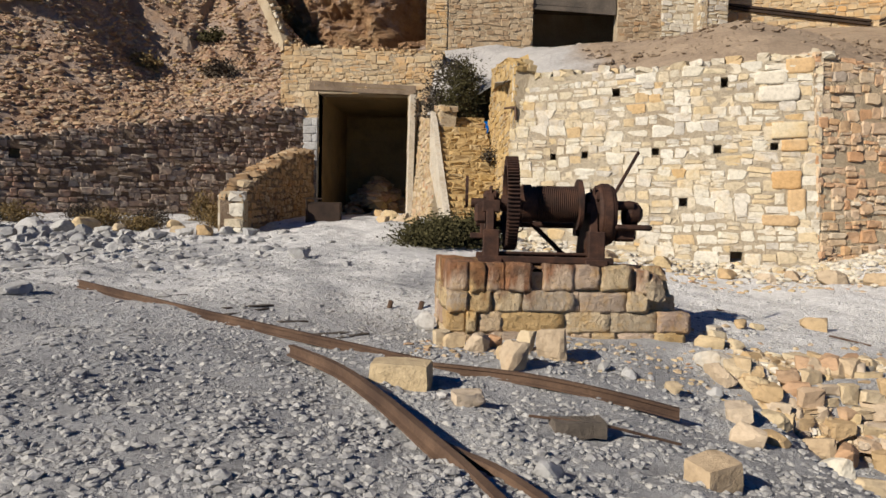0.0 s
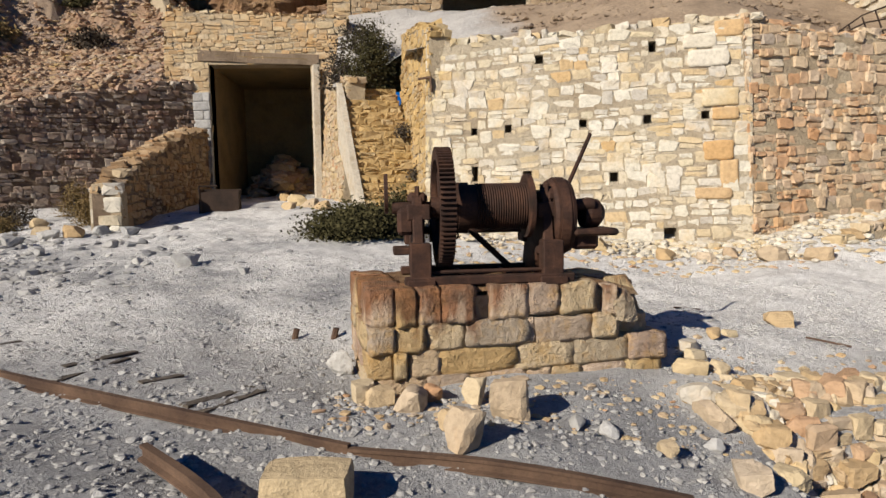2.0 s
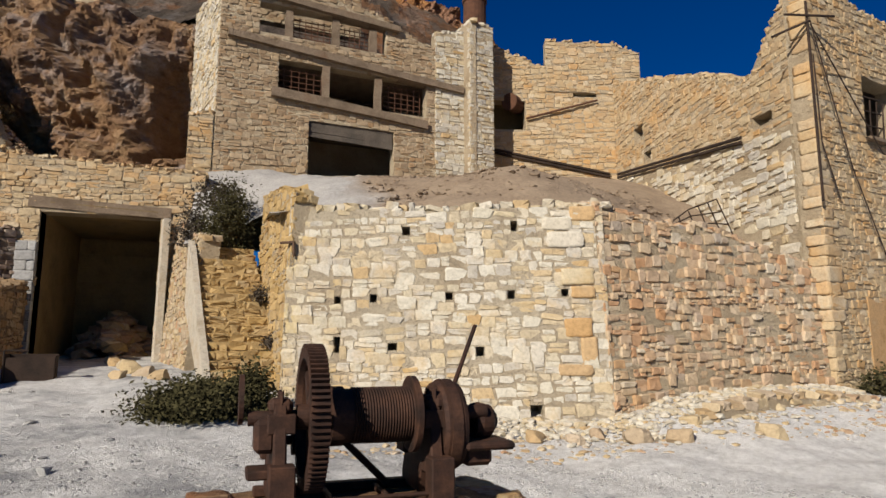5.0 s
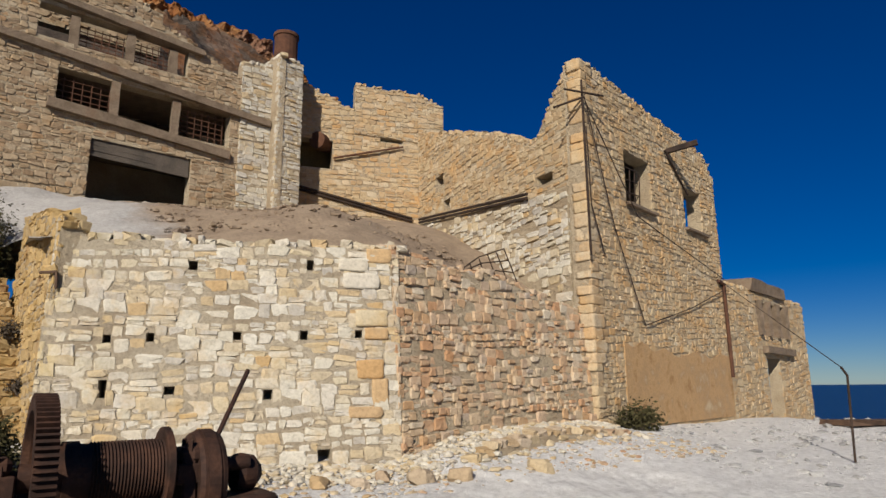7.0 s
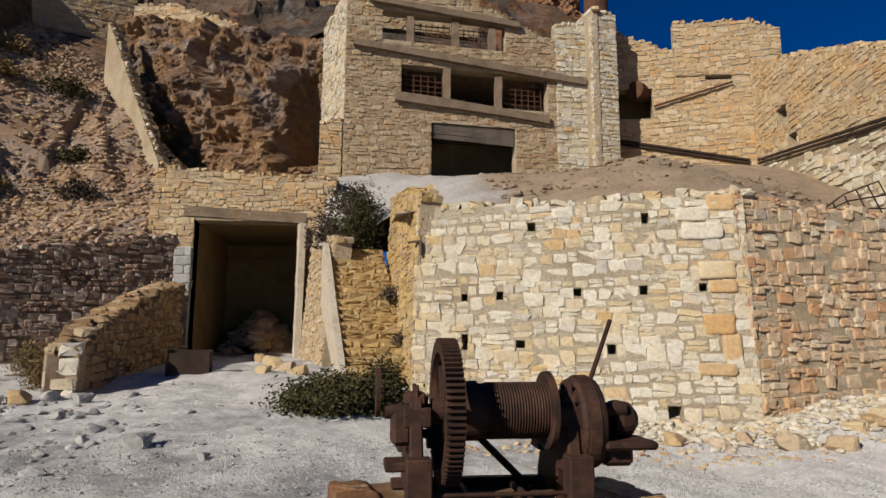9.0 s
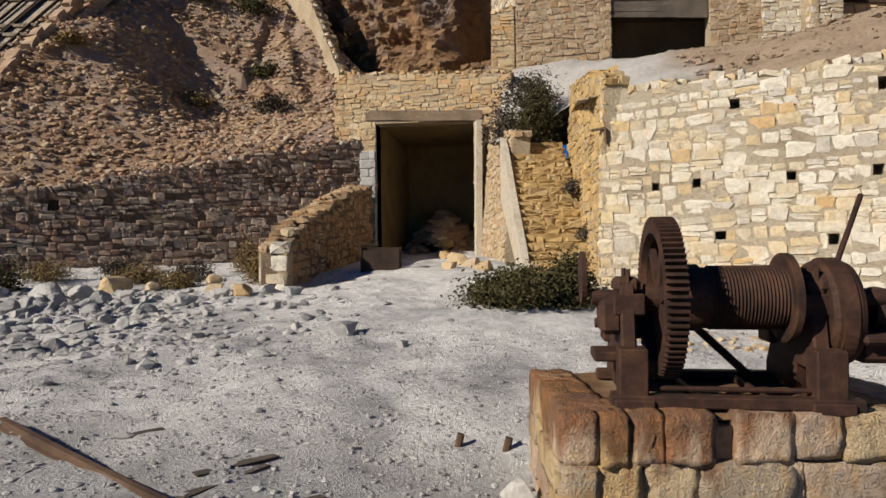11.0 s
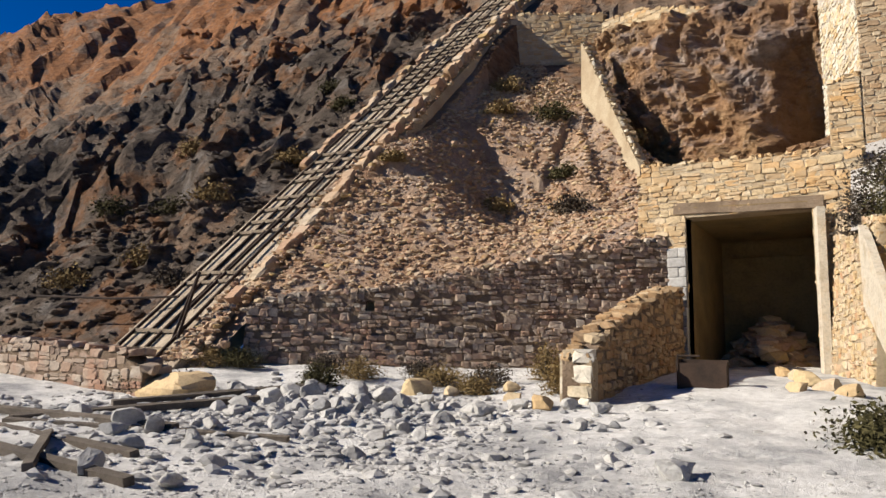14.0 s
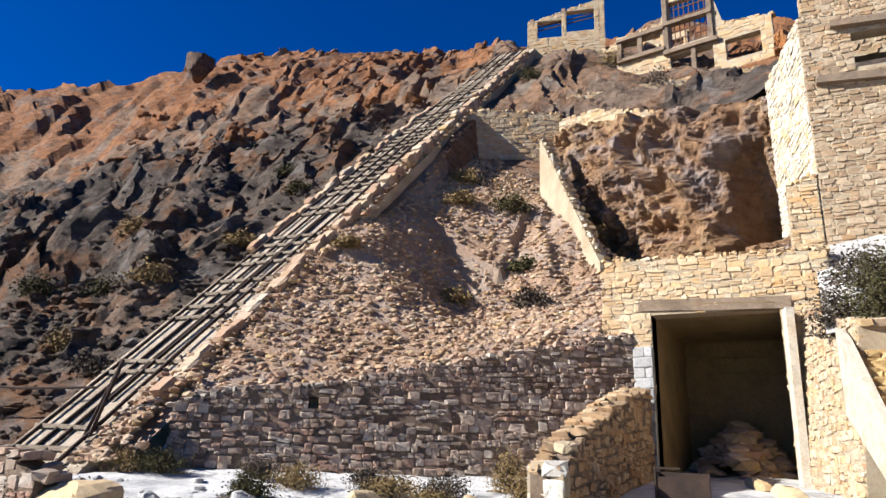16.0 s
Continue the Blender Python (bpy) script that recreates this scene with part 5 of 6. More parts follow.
def rail_shape(points, lift=0.0, size=0.95):
    """A rail: foot, web and head swept along plan points (x, y, z over ground)."""
    sec = [(-0.04, 0), (0.04, 0), (0.04, 0.012), (0.009, 0.02), (0.009, 0.065), (0.024, 0.07), (0.024, 0.092), (-0.024, 0.092), (-0.024, 0.07), (-0.009, 0.065), (-0.009, 0.02), (-0.04, 0.012)]
    bm = bmesh.new()
    run = np.cumsum([0.0] + [math.dist(a[:2], b[:2]) for a, b in zip(points, points[1:])])
    level = np.polyval(np.polyfit(run, [ground_z(x, y) + z for x, y, z in points], 2), run)
    pts = [Vector((x, y, z + lift + 0.015)) for (x, y, _), z in zip(points, level)]
    smooth = []
    for k in range(len(pts) - 1):
        p0, p1, p2, p3 = pts[max(k - 1, 0)], pts[k], pts[k + 1], pts[min(k + 2, len(pts) - 1)]
        for s in np.linspace(0, 1, 5)[:-1]:
            smooth.append(0.5 * ((2 * p1) + (p2 - p0) * s + (2 * p0 - 5 * p1 + 4 * p2 - p3) * s * s + (3 * p1 - p0 - 3 * p2 + p3) * s ** 3))
    smooth.append(pts[-1])
    rings = []
    for k, p in enumerate(smooth):
        d = (smooth[min(k + 1, len(smooth) - 1)] - smooth[max(k - 1, 0)]).normalized()
        side = d.cross(Vector((0, 0, 1))).normalized()
        rings.append([bm.verts.new(p + side * a * size + Vector((0, 0, b * size))) for a, b in sec])
    for a, b in zip(rings, rings[1:]):
        for k in range(12):
            bm.faces.new((a[k], a[(k + 1) % 12], b[(k + 1) % 12], b[k]))
    bm.faces.new(rings[0][::-1]), bm.faces.new(rings[-1])
    return bm


def rail(points, label, lift=0.0):
    return tagged(part("rail", rail_shape(points, lift), M_RAIL), label, "rail", "narrow-gauge rails in the yard")


rail([(-1.2, 5.18, 0.05), (-0.66, 4.55, 0.03), (-0.22, 3.81, 0.0), (0.1, 3.19, -0.02), (0.3, 2.8, -0.03), (0.55, 2.2, -0.03), (0.75, 1.4, -0.05)], "loose rusted rail curving over the grey dust")
rail([(0.0, 3.5, -0.06), (0.24, 3.12, -0.05), (0.45, 2.86, -0.05), (0.7, 2.4, -0.05), (0.9, 1.9, -0.06)], "half-buried rusted rail beside the curved one")
rail([(-4.3, 7.22, -0.02), (-3.4, 6.8, -0.03), (-2.6, 6.44, -0.03), (-1.7, 6.05, -0.03), (-1.1, 5.79, -0.03), (-0.62, 5.58, -0.03), (-0.06, 5.33, -0.04)], "long rusted rail half sunk in the dust")
rail([(-0.06, 5.32, -0.06), (0.59, 5.11, -0.03), (1.02, 4.99, -0.02), (1.43, 4.88, 0.0), (1.84, 4.8, 0.02)], "rusted rail ending above the broken edge")
for a, b in (((-1.75, 6.57), (-1.52, 6.84)), ((-2.36, 6.48), (-2.06, 7.15)), ((-1.26, 6.06), (-0.9, 6.6)), ((-1.14, 6.02), (-0.8, 6.5)), ((-3.47, 7.44), (-3.25, 7.75)), ((-2.42, 6.8), (-2.05, 7.3))):
    za, zb = ground_z(*a), ground_z(*b)
    tagged(part("sleeper", beam((*a, za - 0.015), (*b, zb - 0.015), 0.09, 0.05), M_DARKWOOD), "weathered remains of a wooden sleeper", "sleeper", "old sleepers")
zz = ground_z(0.95, 4.2)
tagged(part("timber_block", beam((0.80, 3.95, ground_z(0.95, 4.0) + 0.04), (1.12, 4.0, ground_z(0.95, 4.0) + 0.04), 0.16, 0.10), M_DARKWOOD), "grey weathered timber block", "timber")
tagged(part("iron_rod", bars([(0.66, 4.0, ground_z(0.66, 4.0) + 0.06), (1.1, 3.94, ground_z(1.1, 3.94) + 0.11), (1.62, 4.05, ground_z(1.62, 4.05) + 0.03)], r=0.01), M_RAIL), "thin rusted rod across the timber", "rod")
tagged(part("iron_rod", bars([(3.7, 9.2, ground_z(3.7, 9.2) + 0.04), (4.3, 9.75, ground_z(4.3, 9.75) + 0.02)], r=0.012), M_RAIL), "thin rusted rod lying on the road", "rod")
tagged(part("iron_rod", bars([(4.55, 7.9, ground_z(4.55, 7.9) + 0.02), (4.95, 7.75, ground_z(4.95, 7.75) + 0.02)], r=0.012), M_RAIL), "thin rusted rod lying on the road", "rod")
for x, y in ((-0.38, 7.9), (-0.78, 8.0)):
    tagged(part("iron_stub", bars([(x, y, ground_z(x, y) - 0.02), (x + 0.03, y, ground_z(x, y) + 0.1)], r=0.032, seg=7), M_RAIL), "short rusted stub standing in the dust", "stub")

# ---- rocks ----


def ico(sub):
    bm = bmesh.new()
    bmesh.ops.create_icosphere(bm, subdivisions=sub, radius=1.0)
    v = np.array([p.co[:] for p in bm.verts])
    f = [tuple(p.index for p in q.verts) for q in bm.faces]
    bm.free()
    return v, f


ICO1, ICO2, ICO_MID = ico(1), ico(3), ico(2)


def rock_shape(rnd, sub=2, angular=0.6):
    """A broken stone one unit in radius, cut by flat breaks."""
    v, f = {1: ICO1, 2: ICO2, 3: ICO_MID}[sub]
    v = v.copy()
    for _ in range({1: 5, 2: 16, 3: 12}[sub]):
        d = np.array([rnd.gauss(0, 1) for _ in range(3)])
        d /= np.linalg.norm(d)
        cut = rnd.uniform(0.38, 0.8)
        over = v @ d - cut
        v = v - np.outer(np.where(over > 0, over, 0) * 0.96, d)
    jit = np.array([[rnd.uniform(-0.018, 0.018) for _ in range(3)] for _ in v])
    v = v + jit
    return v / np.abs(v).max(0), f


def slab_shape(seed):
    """A broken squarish stone."""
    rnd = random.Random(seed)
    bm = bmesh.new()
    box_into(bm, (-1, -1, -1), (1, 1, 1))
    bmesh.ops.subdivide_edges(bm, edges=bm.edges[:], cuts=4, use_grid_fill=True)
    v = np.array([p.co[:] for p in bm.verts])
    bm.normal_update()
    bmesh.ops.triangulate(bm, faces=bm.faces[:])
    f = [tuple(p.index for p in q.verts) for q in bm.faces]
    bm.free()
    for _ in range(9):
        d = np.array([rnd.gauss(0, 1) for _ in range(3)])
        d /= np.linalg.norm(d)
        over = v @ d - rnd.uniform(0.75, 1.15)
        v = v - np.outer(np.where(over > 0, over, 0) * 0.97, d)
    v = v + np.array([[0.05 * noise.noise((p[0] * 2 + seed, p[1] * 2, p[2] * 2 + k)) + rnd.uniform(-0.012, 0.012) for k in (0, 9, 18)] for p in v])
    return v / np.abs(v).max(0), f


ROCKS = [rock_shape(random.Random(100 + k)) for k in range(5)] + [slab_shape(150 + k) for k in range(7)]
PEBBLES = [rock_shape(random.Random(200 + k), 1) for k in range(10)]


def rock(x, y, sx, sy, sz, material, label, turn=0.0, tip=0.0, sink=0.25, group="", lift=None):
    rnd_k = int(abs(x * 37 + y * 91) * 10) % (5) + (0 if material is M_GREYROCK else 5)
    v, f = ROCKS[rnd_k]
    m = np.array(Euler((tip, tip * 0.6, turn)).to_matrix())
    pts = (v * np.array([sx, sy, sz]) / 2) @ m.T
    z0 = ground_z(x, y) if lift is None else lift
    pts = pts + np.array([x, y, z0 - pts[:, 2].min() - sink * sz])
    return tagged(part("rock", (pts, f), material), label, "rock", group)


def cut_block(x, y, sx, sy, sz, material, label, turn=0.0, tip=(0, 0), lift=0.0):
    """A squared stone with worn corners."""
    bm = bmesh.new()
    rnd = random.Random(int(x * 100 + y * 7))
    box_into(bm, (-sx / 2, -sy / 2, 0), (sx / 2, sy / 2, sz))
    bmesh.ops.subdivide_edges(bm, edges=bm.edges[:], cuts=3, use_grid_fill=True)
    for p in bm.verts:
        q = p.co - Vector((0, 0, sz / 2))
        e = Vector((abs(q.x) / sx, abs(q.y) / sy, abs(q.z) / sz)) * 2
        worn = 1 - 0.022 * sum(1 for c in e if c > 0.95) ** 1.3 + rnd.uniform(-0.015, 0.015) + 0.05 * noise.noise((q.x * 6 + x, q.y * 6, q.z * 6))
        p.co = q * worn + Vector((0, 0, sz / 2))
    m = pose(x, y, ground_z(x, y) - 0.03 + lift, tip[0], tip[1], turn)
    bmesh.ops.transform(bm, matrix=m, verts=bm.verts[:])
    return tagged(part("stone_block", bm, material), label, "stone block")


cut_block(-0.23, 4.78, 0.46, 0.28, 0.22, M_OCHRE, "pale yellow squared stone beside the rail", -6)
cut_block(1.62, 3.5, 0.24, 0.2, 0.18, M_OCHRE, "rough yellow squared stone in the gravel", 25, (4, -6))
rock(-0.42, 4.8, 0.16, 0.2, 0.2, M_GREYROCK, "white broken end of the squared stone", 0.2, 0.1, 0.1)
for x, y, sx, sy, sz, m, what in ((0.64, 5.35, 0.24, 0.2, 0.26, 0, "yellow wedge of broken stone"), (1.0, 5.8, 0.28, 0.22, 0.32, 0, "brown wedge of broken stone standing on edge"), (0.8, 6.12, 0.16, 0.14, 0.22, 0, "small upright chip of stone"),
                                  (0.35, 6.05, 0.26, 0.2, 0.18, 0, "ochre broken stone under the plinth"), (0.1, 6.2, 0.2, 0.2, 0.16, 0, "ochre broken stone under the plinth"), (1.48, 5.78, 0.24, 0.12, 0.1, 1, "white splinter of stone"), (1.68, 5.74, 0.22, 0.15, 0.1, 1, "white splinter of stone"), (0.5, 6.22, 0.2, 0.15, 0.12, 0, "ochre broken stone under the plinth"), (0.58, 5.6, 0.18, 0.15, 0.12, 0, "yellow broken stone under the plinth"), (2.0, 5.5, 0.14, 0.12, 0.1, 0, "small yellow stone in the gravel")):
    rock(x, y, sx, sy, sz, M_GREYROCK if m else M_OCHRE, what, x * 3, 0.12, 0.18, "stones below the plinth")
rock(0.29, 4.15, 0.24, 0.18, 0.11, M_OCHRE, "yellowish flat stone in the gravel", 0.3)
rock(0.68, 3.1, 0.17, 0.13, 0.12, M_GREYROCK, "grey angular stone beside the rail", 0.3)
rock(-0.19, 3.6, 0.09, 0.08, 0.07, M_GREYROCK, "small white stone beside the rail", 0.3)
rock(0.22, 2.72, 0.07, 0.07, 0.06, M_GREYROCK, "small white stone beside the rail", 0.8)
rock(-0.24, 7.0, 0.24, 0.22, 0.36, M_GREYROCK, "white stone leaning on the plinth", 0.3, 0.15)
rock(0.0, 6.3, 0.2, 0.2, 0.2, M_OCHRE, "yellow stone at the foot of the plinth", 0.3)
for u, d, sz in ((2.1, -0.1, 0.3), (2.25, -0.35, 0.34), (2.12, -0.6, 0.3), (2.3, -0.85, 0.28)):
    p = PW.at(u, 0, d)
    rock(p.x, p.y, 0.34, 0.3, sz, M_PLINTH, "loose stone on the broken end of the plinth", u * 7, 0.15, 0.1, "loose plinth stones", lift=0.42)
rnd = random.Random(300)
heap = [(2.63, 6.28, 0.34), (2.42, 5.7, 0.2), (2.77, 6.36, 0.2), (3.02, 6.4, 0.26), (2.92, 6.03, 0.3), (2.33, 4.79, 0.3), (2.58, 4.91, 0.24), (3.13, 5.87, 0.3), (3.62, 6.52, 0.3), (3.81, 6.46, 0.34), (3.67, 5.95, 0.36), (4.1, 6.31, 0.4), (3.26, 5.59, 0.3), (3.11, 5.05, 0.3), (3.3, 4.9, 0.3),
        (3.68, 7.83, 0.2), (2.91, 7.0, 0.26), (3.38, 7.59, 0.2), (3.0, 7.3, 0.22), (2.72, 6.72, 0.3), (2.98, 6.72, 0.22), (3.3, 6.62, 0.26), (2.6, 6.05, 0.3), (2.5, 5.35, 0.3), (4.5, 6.5, 0.4), (4.9, 6.7, 0.4), (3.4, 6.2, 0.34), (3.9, 6.1, 0.36), (4.4, 6.1, 0.4), (3.5, 5.6, 0.36), (3.95, 5.7, 0.4), (2.85, 5.5, 0.3)]
for k in range(60):
    heap.append((rnd.uniform(2.6, 5.2), rnd.gauss(6.25, 0.3), rnd.uniform(0.06, 0.18)))
for x, y, s in heap:
    kind = M_GREYROCK if rnd.random() < 0.1 else (M_WALL if rnd.random() < 0.35 else M_OCHRE)
    s *= 0.75
    rock(x, y, s * rnd.uniform(0.9, 1.6), s * rnd.uniform(0.7, 1.0), s * rnd.uniform(0.6, 1.0), kind, "tumbled ochre stone in the rubble heap" if kind is M_OCHRE else "pale stone in the rubble heap", rnd.uniform(0, 3), rnd.uniform(-0.4, 0.4), 0.33, "rubble heap by the plinth")
for x, y, s in ((4.87, 8.9, 0.26), (5.4, 13.4, 0.35), (6.1, 13.2, 0.3), (4.3, 14.1, 0.4), (7.2, 12.8, 0.45), (7.9, 12.6, 0.4), (9.6, 12.2, 0.4), (6.8, 13.6, 0.3), (3.2, 14.6, 0.35)):
    rock(x, y, s * 1.3, s, s * 0.75, M_OCHRE, "yellowish fallen stone by the wall foot", rnd.uniform(0, 3), 0.1, 0.25, "fallen stones by the wall")
for x, y, s in ((-10.4, 9.7, 0.85), (-9.6, 9.6, 0.5), (-9.9, 9.2, 0.45), (-8.9, 8.9, 0.4), (-8.5, 9.5, 0.38), (-11.3, 13.8, 0.8), (-11.9, 15.0, 0.7), (-10.6, 13.6, 0.9), (-9.7, 14.0, 0.85), (-9.05, 14.1, 0.8), (-10.0, 13.3, 0.6), (-9.4, 13.4, 0.55), (-11.0, 12.9, 0.7), (-13.4, 14.0, 0.6), (-12.6, 13.7, 0.6), (-8.4, 13.8, 0.5), (-8.9, 11.3, 0.5), (-8.1, 11.2, 0.45), (-7.9, 12.9, 0.5), (-8.4, 14.6, 0.5), (-3.0, 11.8, 0.6), (-5.9, 15.6, 0.55), (-5.2, 15.3, 0.5), (-7.0, 14.3, 0.5), (-6.8, 15.4, 0.55), (-5.0, 13.9, 0.35), (-4.6, 14.4, 0.3), (-11.8, 11.6, 0.5), (-12.4, 11.2, 0.45), (-3.9, 12.3, 0.25), (-2.0, 11.3, 0.25), (-7.3, 12.4, 0.4), (-5.9, 13.2, 0.35), (-6.4, 12.6, 0.3), (-9.1, 12.4, 0.5), (-9.9, 12.5, 0.55), (-10.7, 12.0, 0.6), (-7.4, 9.0, 0.35), (-7.0, 8.2, 0.35), (-8.0, 7.9, 0.5), (-6.0, 6.9, 0.5), (-4.6, 6.6, 0.35)):
    s *= 0.78
    rock(x, y, s * rnd.uniform(1.0, 1.4), s * rnd.uniform(0.8, 1.0), s * rnd.uniform(0.65, 0.95), M_GREYROCK, "pale grey boulder in the yard", rnd.uniform(0, 3), rnd.uniform(-0.2, 0.2), 0.2, "pale boulders")
for x, y, s in ((-9.9, 16.3, 0.55), (-9.2, 16.6, 0.3), (-7.4, 16.2, 0.3), (-8.2, 17.6, 0.35), (-3.1, 22.4, 0.35), (-2.7, 21.3, 0.4), (-2.4, 20.5, 0.5), (-2.0, 19.6, 0.4), (-1.6, 18.8, 0.35), (-2.5, 19.0, 0.3), (-3.4, 24.0, 0.4), (-6.4, 15.5, 0.4)):
    rock(x, y, s * 1.2, s, s * 0.8, M_OCHRE, "yellow broken stone near the portal", rnd.uniform(0, 3), 0.1, 0.25, "stones near the portal")


bk, bank = stone_wall("low_wall", (2.95, 6.02), (6.2, 6.55), flat(-1.1), line((0, -0.36), (0.5, -0.24), (1.2, -0.18), (2.2, -0.2), (3.3, -0.3)), 0.25, M_OCHRE, "collapsed dry-stone bank along the edge of the road", batter=0.4, seed=61, course=(0.09, 0.2), stretch=(0.8, 1.7), uneven=0.06, mortar=M_GROUND, proud=0.03, coping=False)


def scatter(name, count, place, size, material, label, seed, height, shapes=PEBBLES, flatness=0.6):
    """Many small stones in one mesh."""
    rnd = random.Random(seed)
    allv, allf, base = [], [], 0
    for _ in range(count):
        x, y = place(rnd)
        s = size(rnd)
        v, f = shapes[rnd.randrange(len(shapes))]
        a = rnd.uniform(0, 6.3)
        c, d = math.cos(a), math.sin(a)
        k = np.array([s * rnd.uniform(0.8, 1.4), s, s * flatness * rnd.uniform(0.7, 1.3)])
        p = v * k
        p = np.stack([p[:, 0] * c - p[:, 1] * d + x, p[:, 0] * d + p[:, 1] * c + y, p[:, 2] + height(x, y) + 0.05 * k[2]], 1)
        allv.append(p)
        allf += [(q[0] + base, q[1] + base, q[2] + base) for q in f]
        base += len(v)
    return tagged(part(name, (np.concatenate(allv), allf), material), label, "stones", kind="stuff")


def near_yard(rnd):
    while True:
        r = 1.2 + 11 * rnd.random() ** 1.4
        a = rnd.uniform(-1.0, 1.25)
        x, y = 0.2 - r * math.sin(a), 0.6 + r * math.cos(a)
        if not (0 < x < 2.5 and 6.3 < y < 8.1):
            return x, y


scatter("gravel", 34000, near_yard, lambda r: 0.006 + 0.028 * r.random() ** 3, M_GREYROCK, "fine pale grit over the yard", 1, ground_z)
scatter("gravel", 2600, lambda r: (r.gauss(r.choice((-0.8, -2.6, 0.2, -1.4, -4.2)), 0.75), r.gauss(r.choice((3.2, 6.4, 2.4, 4.6, 8.6)), 0.6)), lambda r: 0.007 + 0.022 * r.random() ** 2.5, M_GREYROCK, "patches of coarse grit in the yard", 12, ground_z)
scatter("gravel", 520, near_yard, lambda r: 0.016 + 0.034 * r.random() ** 2.5, M_GREYROCK, "loose pale stones over the yard", 2, ground_z)
scatter("gravel", 240, lambda r: (r.gauss(-9.6, 1.7), r.gauss(13.0, 1.0)), lambda r: 0.06 + 0.17 * r.random() ** 2, M_GREYROCK, "dumped grey rubble before the left wall", 13, ground_z, ROCKS[:5], 0.8)
scatter("gravel", 4200, lambda r: (r.gauss(-9.3, 2.8), r.gauss(12.0, 2.3)), lambda r: 0.02 + 0.11 * r.random() ** 4, M_GREYROCK, "loose grey rubble before the left wall", 3, ground_z)
def heap_z(x, y):
    return float(terrace_at(np.array(x), np.array(y)))


scatter("clods", 1500, lambda r: (r.uniform(3.5, 13.5), r.uniform(17.0, 24.0)), lambda r: 0.02 + 0.11 * r.random() ** 4, M_HEAP, "clods and stones on the spoil heap", 17, heap_z)


def wall_foot(rnd):
    x = rnd.uniform(0.8, 15.2)
    face = 16.5 - 0.29 * (x - 0.6) if x < 7.8 else 14.45 + 0.155 * (x - 7.8)
    return x, face - abs(rnd.gauss(0, 0.75))


scatter("gravel", 3400, wall_foot, lambda r: 0.025 + 0.10 * r.random() ** 3, M_WALL, "pale fallen stone along the foot of the wall", 14, lambda x, y: ground_z(x, y) + 0.03)
scatter("gravel", 1000, lambda r: (r.uniform(1, 16), r.uniform(12.0, 15.0)), lambda r: 0.02 + 0.07 * r.random() ** 2.5, M_OCHRE, "yellow chips along the foot of the wall", 4, ground_z)
def bank_z(x, y):
    return min(ground_z(x, y) + 0.3, -0.16 - 0.55 * min(max((6.15 + 0.163 * (x - 3) - y) / 0.45, 0), 1))


scatter("gravel", 420, lambda r: (r.uniform(2.8, 6.2), r.uniform(5.75, 6.6)), lambda r: 0.03 + 0.10 * r.random() ** 1.6, M_OCHRE, "tumbled ochre stones of the collapsed bank", 15, bank_z, ROCKS, 0.8)
scatter("gravel", 260, lambda r: (r.uniform(2.8, 6.2), r.uniform(5.75, 6.6)), lambda r: 0.02 + 0.07 * r.random() ** 2, M_WALL, "pale stones of the collapsed bank", 16, bank_z, ROCKS, 0.8)
scatter("gravel", 400, lambda r: (r.uniform(2.7, 6.0), r.gauss(6.65, 0.35)), lambda r: 0.012 + 0.035 * r.random() ** 2, M_OCHRE, "ochre chips in the rubble heap", 5, ground_z)
scatter("gravel", 380, lambda r: (r.uniform(-0.3, 2.7), r.uniform(5.6, 6.5)), lambda r: 0.008 + 0.03 * r.random() ** 2.5, M_OCHRE, "ochre chips below the plinth", 6, ground_z)
scatter("gravel", 500, lambda r: (r.uniform(14, 34), r.uniform(9, 17)), lambda r: 0.04 + 0.12 * r.random() ** 2, M_GREYROCK, "stones along the road to the sea", 7, ground_z)


def hill_z(x, y):
    return float(hill_height(np.array([x]), np.array([y]))[0])


def slope_place(rnd):
    while True:
        x, y = rnd.uniform(-19, -7), rnd.uniform(18, 39)
        side = (x + 17.3) * -WALL_LINE.n.x + (y - 17.2) * -WALL_LINE.n.y
        if side > 0.3 and from_ramp(x, y) > 2.3 and y < 33 - 0.6 * (x + 9):
            return x, y


scatter("rubble", 11500, slope_place, lambda r: 0.04 + 0.13 * r.random() ** 2.5, M_RUBBLE, "orange and tan rubble covering the slope", 8, hill_z)
scatter("rubble", 1500, lambda r: (r.uniform(-52, -23), r.uniform(17, 46)), lambda r: 0.06 + 0.26 * r.random() ** 3, M_CRAG, "broken rocks on the hillside", 9, hill_z)


scatter("rubble", 1100, lambda r: (r.uniform(-36, -22.4), r.uniform(14.6, 23)), lambda r: 0.05 + 0.28 * r.random() ** 2.5, M_CRAG, "dark stones strewn over the foot of the hillside", 18, hill_z)
CRAGS = [rock_shape(random.Random(400 + k), 3) for k in range(9)]


def crag_place(low, high):
    def place(rnd):
        while True:
            y = 17 + 68 * rnd.random() ** 1.4
            x = -22.5 - rnd.random() * (18 + 1.1 * (y - 17))
            if from_ramp(x, y) < -2.4 and low < float(hill_at(x, y)) + 6 * noise.noise((x / 8, y / 8, 0.0)) < high and noise.noise((x / 5, y / 5, 4.0)) > -0.25:
                return x, y
    return place


